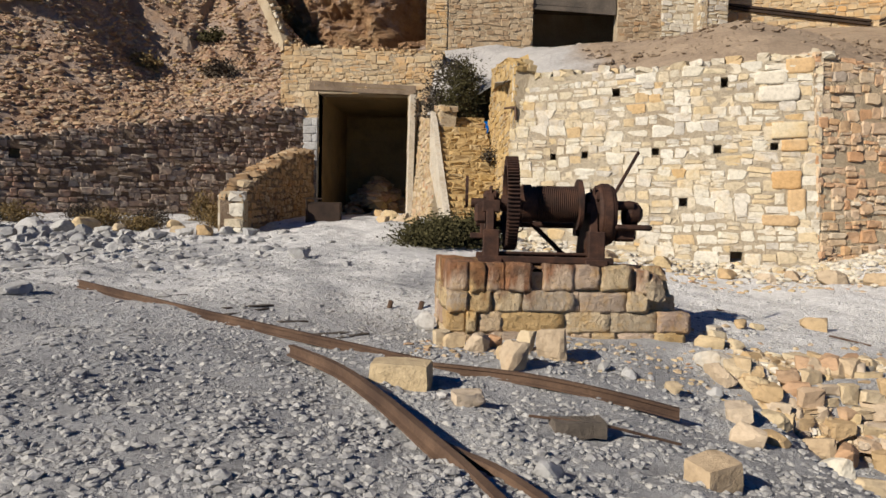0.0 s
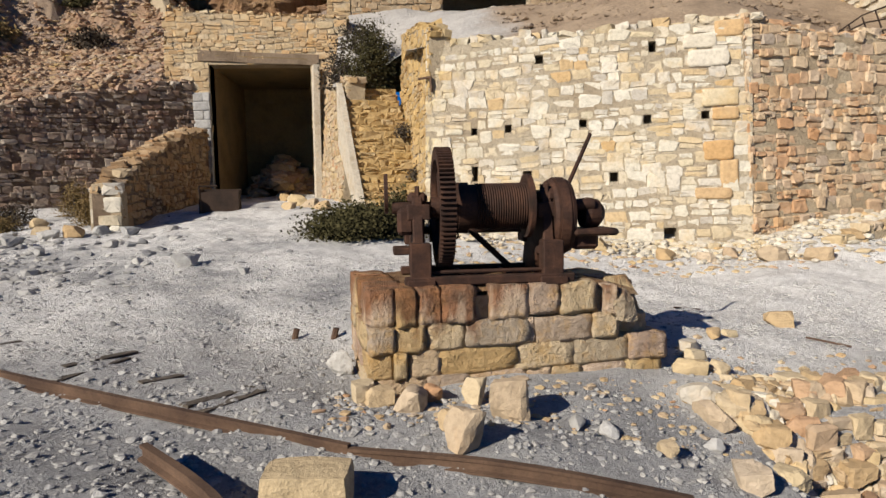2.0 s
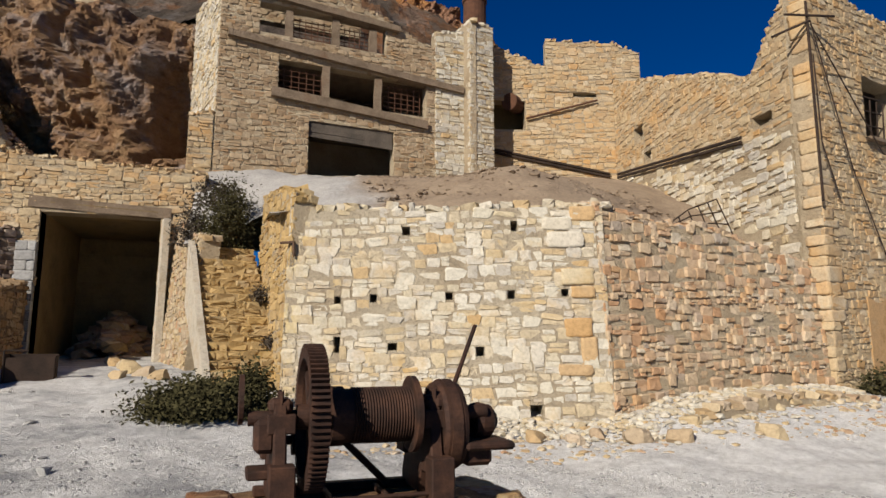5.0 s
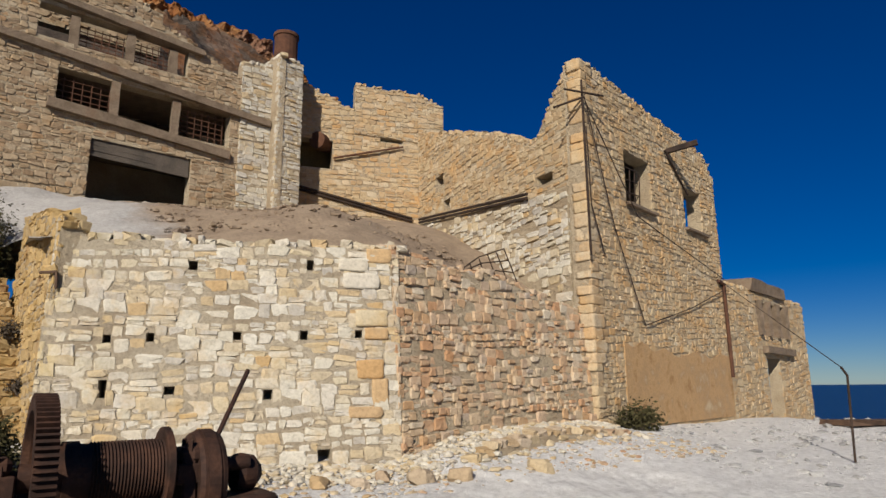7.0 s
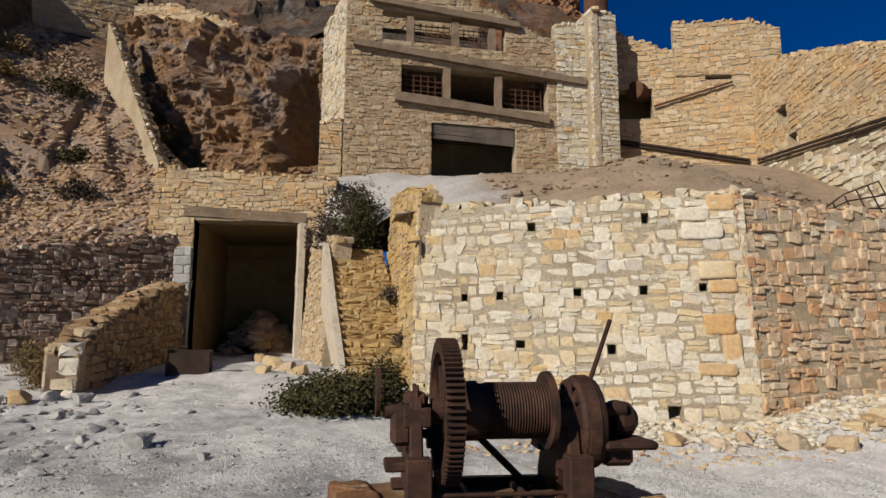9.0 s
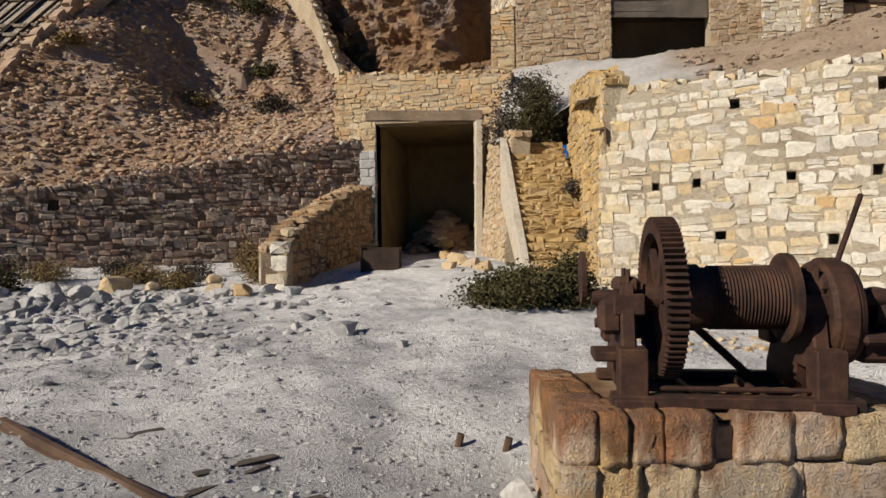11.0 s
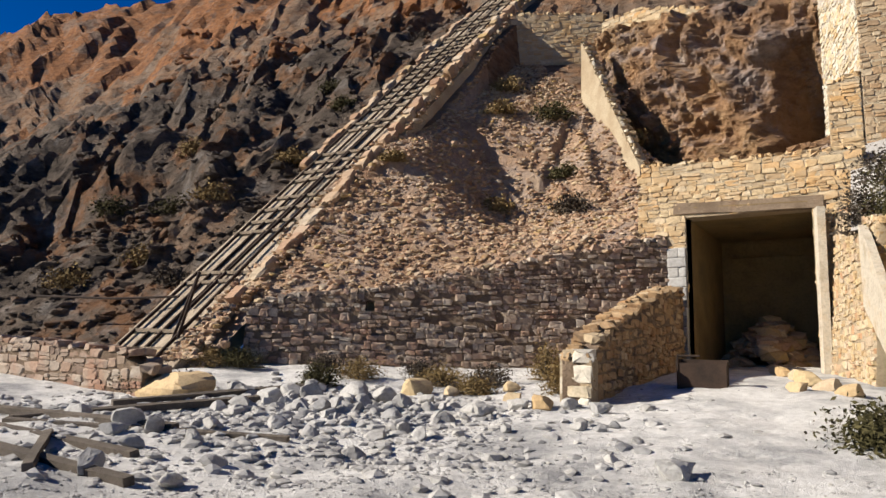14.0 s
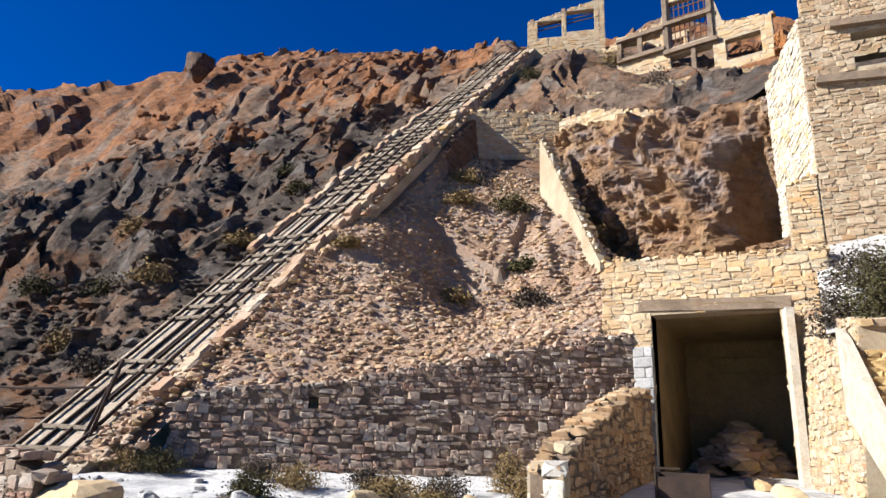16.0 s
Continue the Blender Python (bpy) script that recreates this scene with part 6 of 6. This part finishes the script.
scatter("outcrop", 450, crag_place(3, 32), lambda r: 0.10 + 0.42 * r.random() ** 3, M_CRAG, "dark broken crags on the hillside", 31, hill_z, CRAGS, 0.8)
scatter("outcrop", 350, crag_place(26, 70), lambda r: 0.2 + 0.8 * r.random() ** 3, M_REDROCK, "rust-red broken crags below the skyline", 32, hill_z, CRAGS, 0.75)
scatter("rubble", 260, lambda r: (r.gauss(-4.2, 0.7), r.gauss(28.6, 0.8)), lambda r: 0.1 + 0.3 * r.random(), M_RUBBLE, "heap of fallen stone inside the gallery", 10, lambda x, y: 1.2 + max(0, 1.9 - 0.9 * abs(x + 4.2) - 0.55 * abs(y - 29.2)))
scatter("rubble", 500, lambda r: (r.uniform(-7, -1.5), r.uniform(26.5, 31.8)), lambda r: 0.1 + 0.3 * r.random() ** 2, M_FACE, "fallen rock above the portal", 11, hill_z)

# ---- plants ----


def leaf_material(name, dark, light):
    n = Nodes(name, 0.9)
    n.out.inputs["Specular IOR Level"].default_value = 0.08
    return n.colour(n.mix(n.noise(2.5, 3), n.ramp(n.piece(), (0.0, dark), (1.0, light)), dark))


M_LEAF = leaf_material("dark_green_leaves", (0.05, 0.046, 0.02), (0.14, 0.12, 0.055))
M_DRY = leaf_material("dry_olive_scrub", (0.18, 0.125, 0.055), (0.40, 0.29, 0.13))
M_GREY = leaf_material("grey_twiggy_scrub", (0.07, 0.055, 0.04), (0.15, 0.125, 0.095))


def shrub(x, y, z, rx, ry, rz, material, label, seed, leaves=900, leaf=0.05, category="shrub"):
    """Twigs from one root and a loose crown of small leaves."""
    rnd = random.Random(seed)
    thing = tagged(new("shrub"), label, category, "shrubs")
    thing.location = (x, y, z)
    twigs = bmesh.new()
    tips = []
    for _ in range(26):
        a, e = rnd.uniform(0, 6.3), rnd.uniform(0.15, 1.45)
        d = Vector((rx * math.cos(a) * math.cos(e), ry * math.sin(a) * math.cos(e), rz * math.sin(e))) * rnd.uniform(0.75, 1.05)
        midp = d * 0.55 + Vector((rnd.uniform(-0.1, 0.1) * rx, rnd.uniform(-0.1, 0.1) * ry, 0.1 * rz))
        tube(twigs, (0, 0, -0.1), midp, 0.014, 4, 0.009, False)
        tube(twigs, midp, d, 0.009, 4, 0.003, False)
        tips += [d, midp * 1.2, d * 0.8]
    part("branching", twigs, M_DARKWOOD, thing)
    verts, faces = [], []
    for _ in range(leaves):
        t = rnd.choice(tips)
        spread = 0.22
        c = t * rnd.uniform(0.7, 1.08) + Vector((rnd.gauss(0, spread * rx), rnd.gauss(0, spread * ry), rnd.gauss(0, spread * rz)))
        c.z = max(c.z, 0.02)
        q = Euler((rnd.uniform(0, 6.3), rnd.uniform(0, 6.3), rnd.uniform(0, 6.3))).to_matrix()
        s = leaf * rnd.uniform(0.6, 1.4)
        b = len(verts)
        verts += [c + q @ Vector(p) for p in ((0, -s, 0), (s * 0.45, 0, s * 0.1), (0, s, 0), (-s * 0.45, 0, s * 0.1))]
        faces.append((b, b + 1, b + 2, b + 3))
    part("foliage", (verts, faces), material, thing)
    return thing


shrub(-0.45, 14.6, 0.62, 1.15, 0.95, 0.58, M_LEAF, "low dark green bush at the foot of the stairs", 1, 13000, 0.042)
shrub(0.35, 15.2, 0.65, 0.6, 0.6, 0.75, M_LEAF, "low dark green bush at the foot of the stairs", 2, 5000, 0.042)
shrub(-0.35, 21.9, 4.7, 0.85, 0.7, 1.7, M_LEAF, "dark green shrub at the head of the stairs", 3, 6500, 0.04)
shrub(-1.3, 22.2, 4.8, 0.6, 0.5, 1.1, M_GREY, "grey twiggy shrub at the head of the stairs", 4, 1600, 0.05)
shrub(-0.7, 22.8, 6.1, 0.9, 0.5, 0.8, M_GREY, "grey twiggy shrub under the building", 5, 1400, 0.05)
shrub(0.62, 19.3, 3.0, 0.3, 0.3, 0.35, M_GREY, "small twiggy weed growing on the steps", 6, 500, 0.04)
shrub(0.85, 18.1, 1.9, 0.22, 0.22, 0.25, M_GREY, "small twiggy weed growing on the steps", 7, 300, 0.04)
for k, (x, y, r, h, m) in enumerate(((-8.2, 19.6, 0.55, 0.8, 0), (-7.0, 17.6, 0.5, 0.6, 0), (-10.3, 17.9, 0.8, 0.5, 0), (-11.2, 18.2, 0.7, 0.45, 1), (-12.6, 17.3, 0.75, 0.5, 0), (-9.3, 18.6, 0.7, 0.5, 1), (-12.2, 15.4, 0.6, 0.45, 2), (-16.6, 16.6, 0.8, 0.5, 2), (-18.7, 16.6, 0.6, 0.8, 2), (-17.4, 16.2, 0.7, 0.5, 0), (-13.9, 17.4, 0.6, 0.4, 1), (-15.2, 12.9, 0.9, 0.6, 1), (-8.8, 17.0, 0.5, 0.35, 0))):
    shrub(x, y, ground_z(x, y), r, r * 0.8, h, (M_DRY, M_GREY, M_LEAF)[m], ("dry olive scrub below the wall", "grey twiggy scrub below the wall", "green scrub below the wall")[m], 20 + k, 2600, 0.03)
rnd = random.Random(9)
for k, (x, y, r, m) in enumerate(((-14.5, 27.7, 0.9, 0), (-11.2, 28.2, 1.0, 1), (-16.5, 31.5, 0.9, 0), (-12.5, 30.5, 0.8, 2), (-27, 19.5, 1.2, 0), (-30, 22.5, 1.5, 2), (-25.5, 21.5, 1.0, 0), (-33, 21, 1.3, 2), (-24.5, 25, 0.9, 0), (-14, 32.5, 1.2, 2), (-17.5, 34, 1.0, 0), (-23.6, 18.6, 1.0, 1), (-29, 17.5, 1.2, 0), (-17.6, 24.4, 0.6, 0), (-10, 32.5, 0.8, 0), (-26, 30, 1.1, 2), (-31, 34, 1.2, 2), (-37, 30, 1.3, 1), (-28, 40, 1.3, 1), (-18, 45, 1.6, 2), (-9, 44, 1.8, 1), (-13, 48, 1.6, 0), (-34, 26, 1.2, 0), (-42, 33, 1.4, 2))):
    shrub(x, y, hill_z(x, y) - 0.1, r, r * 0.8, r * 0.7, (M_DRY, M_GREY, M_LEAF)[m], ("dry olive scrub on the slope", "grey twiggy scrub on the slope", "dark green scrub on the slope")[m], 60 + k, 900, 0.09)
shrub(16.6, 15.3, ground_z(16.6, 15.3), 0.9, 0.6, 0.7, M_LEAF, "green bush at the foot of the tall building", 90, 1500, 0.06)

# ---- the incline ----
axis_up = (RAMP_TOP - RAMP_FOOT)
ramp_len = axis_up.length
R_U = axis_up.normalized()
R_S = R_U.cross(Vector((0, 0, 1))).normalized()
R_N = R_S.cross(R_U)


def on_ramp(s, side, up=0.0):
    return RAMP_FOOT + R_U * s + R_S * side + R_N * up


M_SLEEPER = dirt_material("bleached_sleeper_wood", ((0.3, (0.22, 0.17, 0.12)), (0.55, (0.36, 0.29, 0.21)), (0.75, (0.46, 0.39, 0.30))), 1.4, 18, 0.6)
incline = tagged(new("incline_track"), "steep abandoned rail incline with rotten sleepers", "rail track")
bm = bmesh.new()
for a, b in ((-2.0, ramp_len),):
    p = [on_ramp(a, -1.9, -1.2), on_ramp(a, 1.9, -1.2), on_ramp(a, 1.9, 0.1), on_ramp(a, -1.9, 0.1)]
    q = [on_ramp(b, -1.9, -1.2), on_ramp(b, 1.9, -1.2), on_ramp(b, 1.9, 0.1), on_ramp(b, -1.9, 0.1)]
    v = [bm.verts.new(x) for x in p + q]
    for f in ((0, 1, 2, 3), (7, 6, 5, 4), (0, 4, 5, 1), (1, 5, 6, 2), (2, 6, 7, 3), (3, 7, 4, 0)):
        bm.faces.new([v[i] for i in f])
M_BED = dirt_material("stony_track_bed", ((0.3, (0.36, 0.28, 0.20)), (0.6, (0.58, 0.48, 0.36))), 1.2, 6, 0.9)
part("track_bed", bm, M_BED, incline)
M_TRACK = dirt_material("blackened_track_iron", ((0.3, (0.03, 0.022, 0.018)), (0.6, (0.07, 0.045, 0.032))), 2.0, 30, 0.3)
rnd = random.Random(11)
for side, start in ((-1.45, -2.6), (-0.62, -1.0), (0.0, -2.8), (0.22, 1.0), (0.95, -1.6)):
    stations = [start + (ramp_len - start) * k / 9 for k in range(10)]
    runs = [on_ramp(q, side + rnd.uniform(-0.09, 0.09), 0.2 + rnd.uniform(-0.04, 0.08)) for q in stations]
    for a, b in zip(runs, runs[1:]):
        part("track_rail", beam(a, b, 0.07, 0.1), M_TRACK, incline)
rnd = random.Random(12)
for k in range(62):
    s = -1.8 + k * 0.82 + rnd.uniform(-0.15, 0.15)
    if rnd.random() < 0.25:
        continue
    part("sleeper", beam(on_ramp(s, -1.65 + rnd.uniform(-0.1, 0.1), 0.18), on_ramp(s + rnd.uniform(-0.15, 0.15), 1.25 + rnd.uniform(-0.2, 0.2), 0.16), 0.15, 0.12), M_SLEEPER, incline)
kerb = tagged(new("ramp_kerb"), "stepped pale stone kerb walls along the incline", "kerb", kind="structure")
meshes = [mesh_of("kerb_stone", *s, M_RUBBLE) for s in STONES[:8]]
rot = Matrix((R_S, R_U, R_N)).transposed().to_quaternion()
for k in range(84):
    s = 1.5 + k * 0.54
    for side, wide, up, first in ((2.0, 0.42, 0.02 + 0.3 * min(1, k / 30), 0), (-1.95, 0.34, 0.1, 18)):
        if k < first or rnd.random() < 0.1 or (side < 0 and k > 58):
            continue
        ob = new("kerb_stone", meshes[rnd.randrange(8)])
        ob.parent = kerb
        ob.matrix_basis = Matrix.LocRotScale(on_ramp(s, side + rnd.uniform(-0.08, 0.08), up + rnd.uniform(-0.08, 0.08)), rot, (wide * rnd.uniform(0.8, 1.3), 0.56, 0.5 + rnd.uniform(-0.2, 0.2)))
part("kerb_base", beam(on_ramp(4, 2.05, -0.3), on_ramp(ramp_len * 0.92, 2.05, -0.3), 0.45, 0.5), M_MORTAR, kerb)
def ramp_edge(rnd):
    p = on_ramp(44 * rnd.random() ** 1.4 - 1.5, rnd.gauss(1.9, 0.45))
    return p.x, p.y


scatter("rubble", 1500, ramp_edge, lambda r: 0.05 + 0.14 * r.random() ** 2, M_RUBBLE, "fallen stones along the edge of the incline", 33, lambda x, y: RAMP_FOOT.z + 0.1 + (y - RAMP_FOOT.y) * axis_up.z / axis_up.y)
tagged(part("leaning_post", bars([(-19.4, 16.2, 1.9), (-18.9, 16.6, 4.0)], [(-19.0, 16.1, 1.9), (-18.9, 16.6, 4.0)], r=0.05), M_TRACK), "leaning iron posts at the foot of the incline", "post")

# ---- the old wall, beams and pipes by the incline ----
# dark stone chosen here puts the wall's shade into its colour
ow, old_wall = stone_wall("low_wall", (-24.5, 11.2), (-14.6, 12.4), flat(0.2), line((0, 1.75), (6, 1.6), (9.5, 1.5), (9.9, 1.1)), 0.6, M_DARKWALL, "low brown stone wall beside the yard", seed=70, course=(0.16, 0.3), mortar=M_DARKMORTAR)
rock(-14.1, 12.9, 1.5, 1.0, 0.75, M_WALL, "large pale broken masonry block by the wall end", 0.2, 0.05, 0.3)
for a, b, r in (((-12.6, 9.0), (-11.0, 13.2), 0.10), ((-15.5, 9.0), (-9.5, 9.9), 0.09), ((-13.2, 11.0), (-12.2, 15.0), 0.09), ((-14, 8.2), (-8.3, 8.6), 0.08), ((-12, 8.7), (-7.9, 10.6), 0.07), ((-11, 7.6), (-7.2, 7.9), 0.08), ((-10.2, 8.5), (-8.2, 7.4), 0.07)):
    za, zb = ground_z(*a), ground_z(*b)
    tagged(part("timber_beam", beam((*a, za + 0.6 * r), (*b, zb + 0.6 * r), 1.5 * r, 1.2 * r, 10), M_DARKWOOD), "dark weathered timber lying in the yard", "timber", "fallen timbers")
tagged(part("iron_pipe", bars([(-27, 15.2, 3.3), (-23, 16.3, 3.2), (-20.8, 17.2, 3.3)], r=0.04), M_TRACK), "thin iron pipe sagging over the slope", "pipe")

# ---- the steel box in the portal ----
crate = tagged(new("steel_box"), "rusty open steel box at the portal", "box")
crate.matrix_basis = pose(-4.7, 18.6, ground_z(-4.7, 18.6), 0, 0, 8) @ Matrix.Scale(0.75, 4)
for name, a, b in (("box_bottom", (0, 0, 0), (1.3, 0.9, 0.03)), ("box_side", (0, 0, 0), (0.03, 0.9, 0.85)), ("box_side", (1.27, 0, 0), (1.3, 0.9, 0.8)), ("box_back", (0, 0.87, 0), (1.3, 0.9, 0.85)), ("box_front", (0.05, 0, 0), (1.3, 0.03, 0.75))):
    part(name, boxed(a, b, 0.004), M_TRACK, crate)
part("corner_bar", bars([(0.0, 0.0, 0), (0.0, 0.0, 0.95), (0.6, 0.0, 0.95)], r=0.03), M_TRACK, crate)

# ---- ironwork on the buildings ----
mesh_frame = tagged(new("iron_mesh_panel"), "bent rusted mesh frame leaning on the wall", "mesh panel")
P = [Vector(p) for p in ((10.6, 16.6, 4.9), (13.6, 17.0, 4.6), (13.4, 17.6, 6.2), (12.6, 17.6, 6.3))]
runs = []
for k in range(7):
    f = k / 6
    a, b = P[0].lerp(P[1], f), P[0].lerp(P[2], f)
    runs.append([P[0].lerp(P[2], f) + Vector((0, 0, 0.1 * math.sin(f * 3))), P[0].lerp(P[1], f)])
for k in range(5):
    f = k / 4
    runs.append([P[0], (P[1].lerp(P[2], f) + P[0]) / 2 + Vector((0, 0, 0.15)), P[1].lerp(P[2], f)])
part("mesh_bars", bars(*runs, r=0.02, seg=5), M_TRACK, mesh_frame)
for (u0, u1, v0, v1) in ((2.8, 4.4, 8.2, 9.6), (8.1, 8.6, 8.3, 9.2)):
    grille = tagged(new("window_grille"), "broken rusted window grille", "grille", "window grilles")
    for u in np.linspace(u0, u1, 5):
        part("grille_bar", bars([tf.at(u, v0, -0.25), tf.at(u + 0.15, v1, -0.25)], r=0.025, seg=5), M_TRACK, grille)
    for v in np.linspace(v0, v1, 4):
        part("grille_bar", bars([tf.at(u0, v, -0.25), tf.at(u1, v + 0.1, -0.25)], r=0.025, seg=5), M_TRACK, grille)
for u, v in ((2.7, 8.08), (7.9, 8.12)):
    tagged(part("window_sill", beam(tf.at(u, v, 0.05), tf.at(u + 2.3, v, 0.05), 0.3, 0.1), M_CONCRETE), "thin concrete window sill", "sill")
bracket = tagged(new("iron_bracket"), "rusted channel iron jutting from the wall", "bracket")
part("bracket_arm", beam(tf.at(6.5, 11.0, -0.3), tf.at(7.0, 11.25, 1.15), 0.16, 0.2), M_TRACK, bracket)
part("bracket_stay", bars([tf.at(6.3, 11.0, 0.1), tf.at(8.3, 9.6, 0.1)], r=0.05), M_TRACK, bracket)
mast = tagged(new("cable_mast"), "rusted iron cable mast on the building corner", "mast")
part("mast_post", bars([(15.05, 15.45, 5.8), (15.05, 15.45, 11.6)], r=0.035, seg=8), M_TRACK, mast)
part("cross_arm", bars([(14.3, 15.5, 11.1), (15.9, 15.3, 11.2)], [(14.2, 15.9, 10.6), (15.1, 15.4, 11.0)], r=0.035), M_TRACK, mast)
for a, b, c in (((15.1, 15.4, 11.0), tf.at(1.5, 7.0, 0.15), tf.at(3.4, 3.9, 0.1)), ((15.1, 15.4, 10.0), (15.25, 15.5, 7.5), tf.at(0.8, 6.0, 0.1)), (tf.at(3.4, 3.9, 0.1), tf.at(7.5, 4.8, 0.1), tf.at(11.3, 5.9, 0.15)), ((15.1, 15.4, 10.9), tf.at(3.0, 7.6, 0.3), tf.at(11.4, 6.4, 0.2))):
    tagged(part("cable", bars([a, b, c], r=0.02, seg=5), M_TRACK), "slack black cable along the wall", "cable", "cables on the building")
tagged(part("drain_pipe", bars([tf.at(11.55, 2.2, 0.12), tf.at(11.5, 6.2, 0.12), tf.at(10.9, 6.3, 0.12)], r=0.08, seg=8), M_RUST), "rusted drain pipe on the building end", "pipe")
tagged(part("pipe_run", bars([inner.at(0.9, 10.9, 0.1), inner.at(6.4, 9.85, 0.1)], [inner.at(0.9, 10.75, 0.1), inner.at(6.4, 9.7, 0.1)], [FW.at(0, 9.65, 0.1), FW.at(8.6, 8.55, 0.1)], [FW.at(0, 9.5, 0.1), FW.at(8.6, 8.4, 0.1)], r=0.06), M_TRACK), "twin iron pipes along the wall foot", "pipe")
pole = tagged(new("bent_pole"), "thin bent iron pole standing by the road", "pole")
part("pole_shaft", bars([(17.6, 9.85, 0.05), (17.9, 9.9, 2.1), (17.75, 9.95, 2.3)], r=0.03, seg=8), M_TRACK, pole)
part("pole_wire", bars([(17.75, 9.95, 2.3), tf.at(11.4, 6.2, 0.2)], r=0.013, seg=6), M_TRACK, pole)
tagged(part("rusted_plate", beam((27.0, 14.6, ground_z(27, 14.6) + 0.12), (33.0, 13.6, ground_z(33, 13.6) + 0.12), 1.2, 0.2), M_RAIL), "rusted steel beam lying by the road", "beam")
tagged(part("skyline_rock", (ROCKS[8][0] * np.array([1.5, 1.5, 2.0]) + np.array([-76, 58.2, 54.0]), ROCKS[8][1]), M_RAIL), "dark red rock standing on the skyline", "rock")
tagged(part("wall_iron", bars([(0.92, 16.8, 4.15), (1.2, 16.72, 4.18), (1.22, 16.72, 3.85)], r=0.03), M_RAIL), "rusted iron bracket in the wall", "bracket")
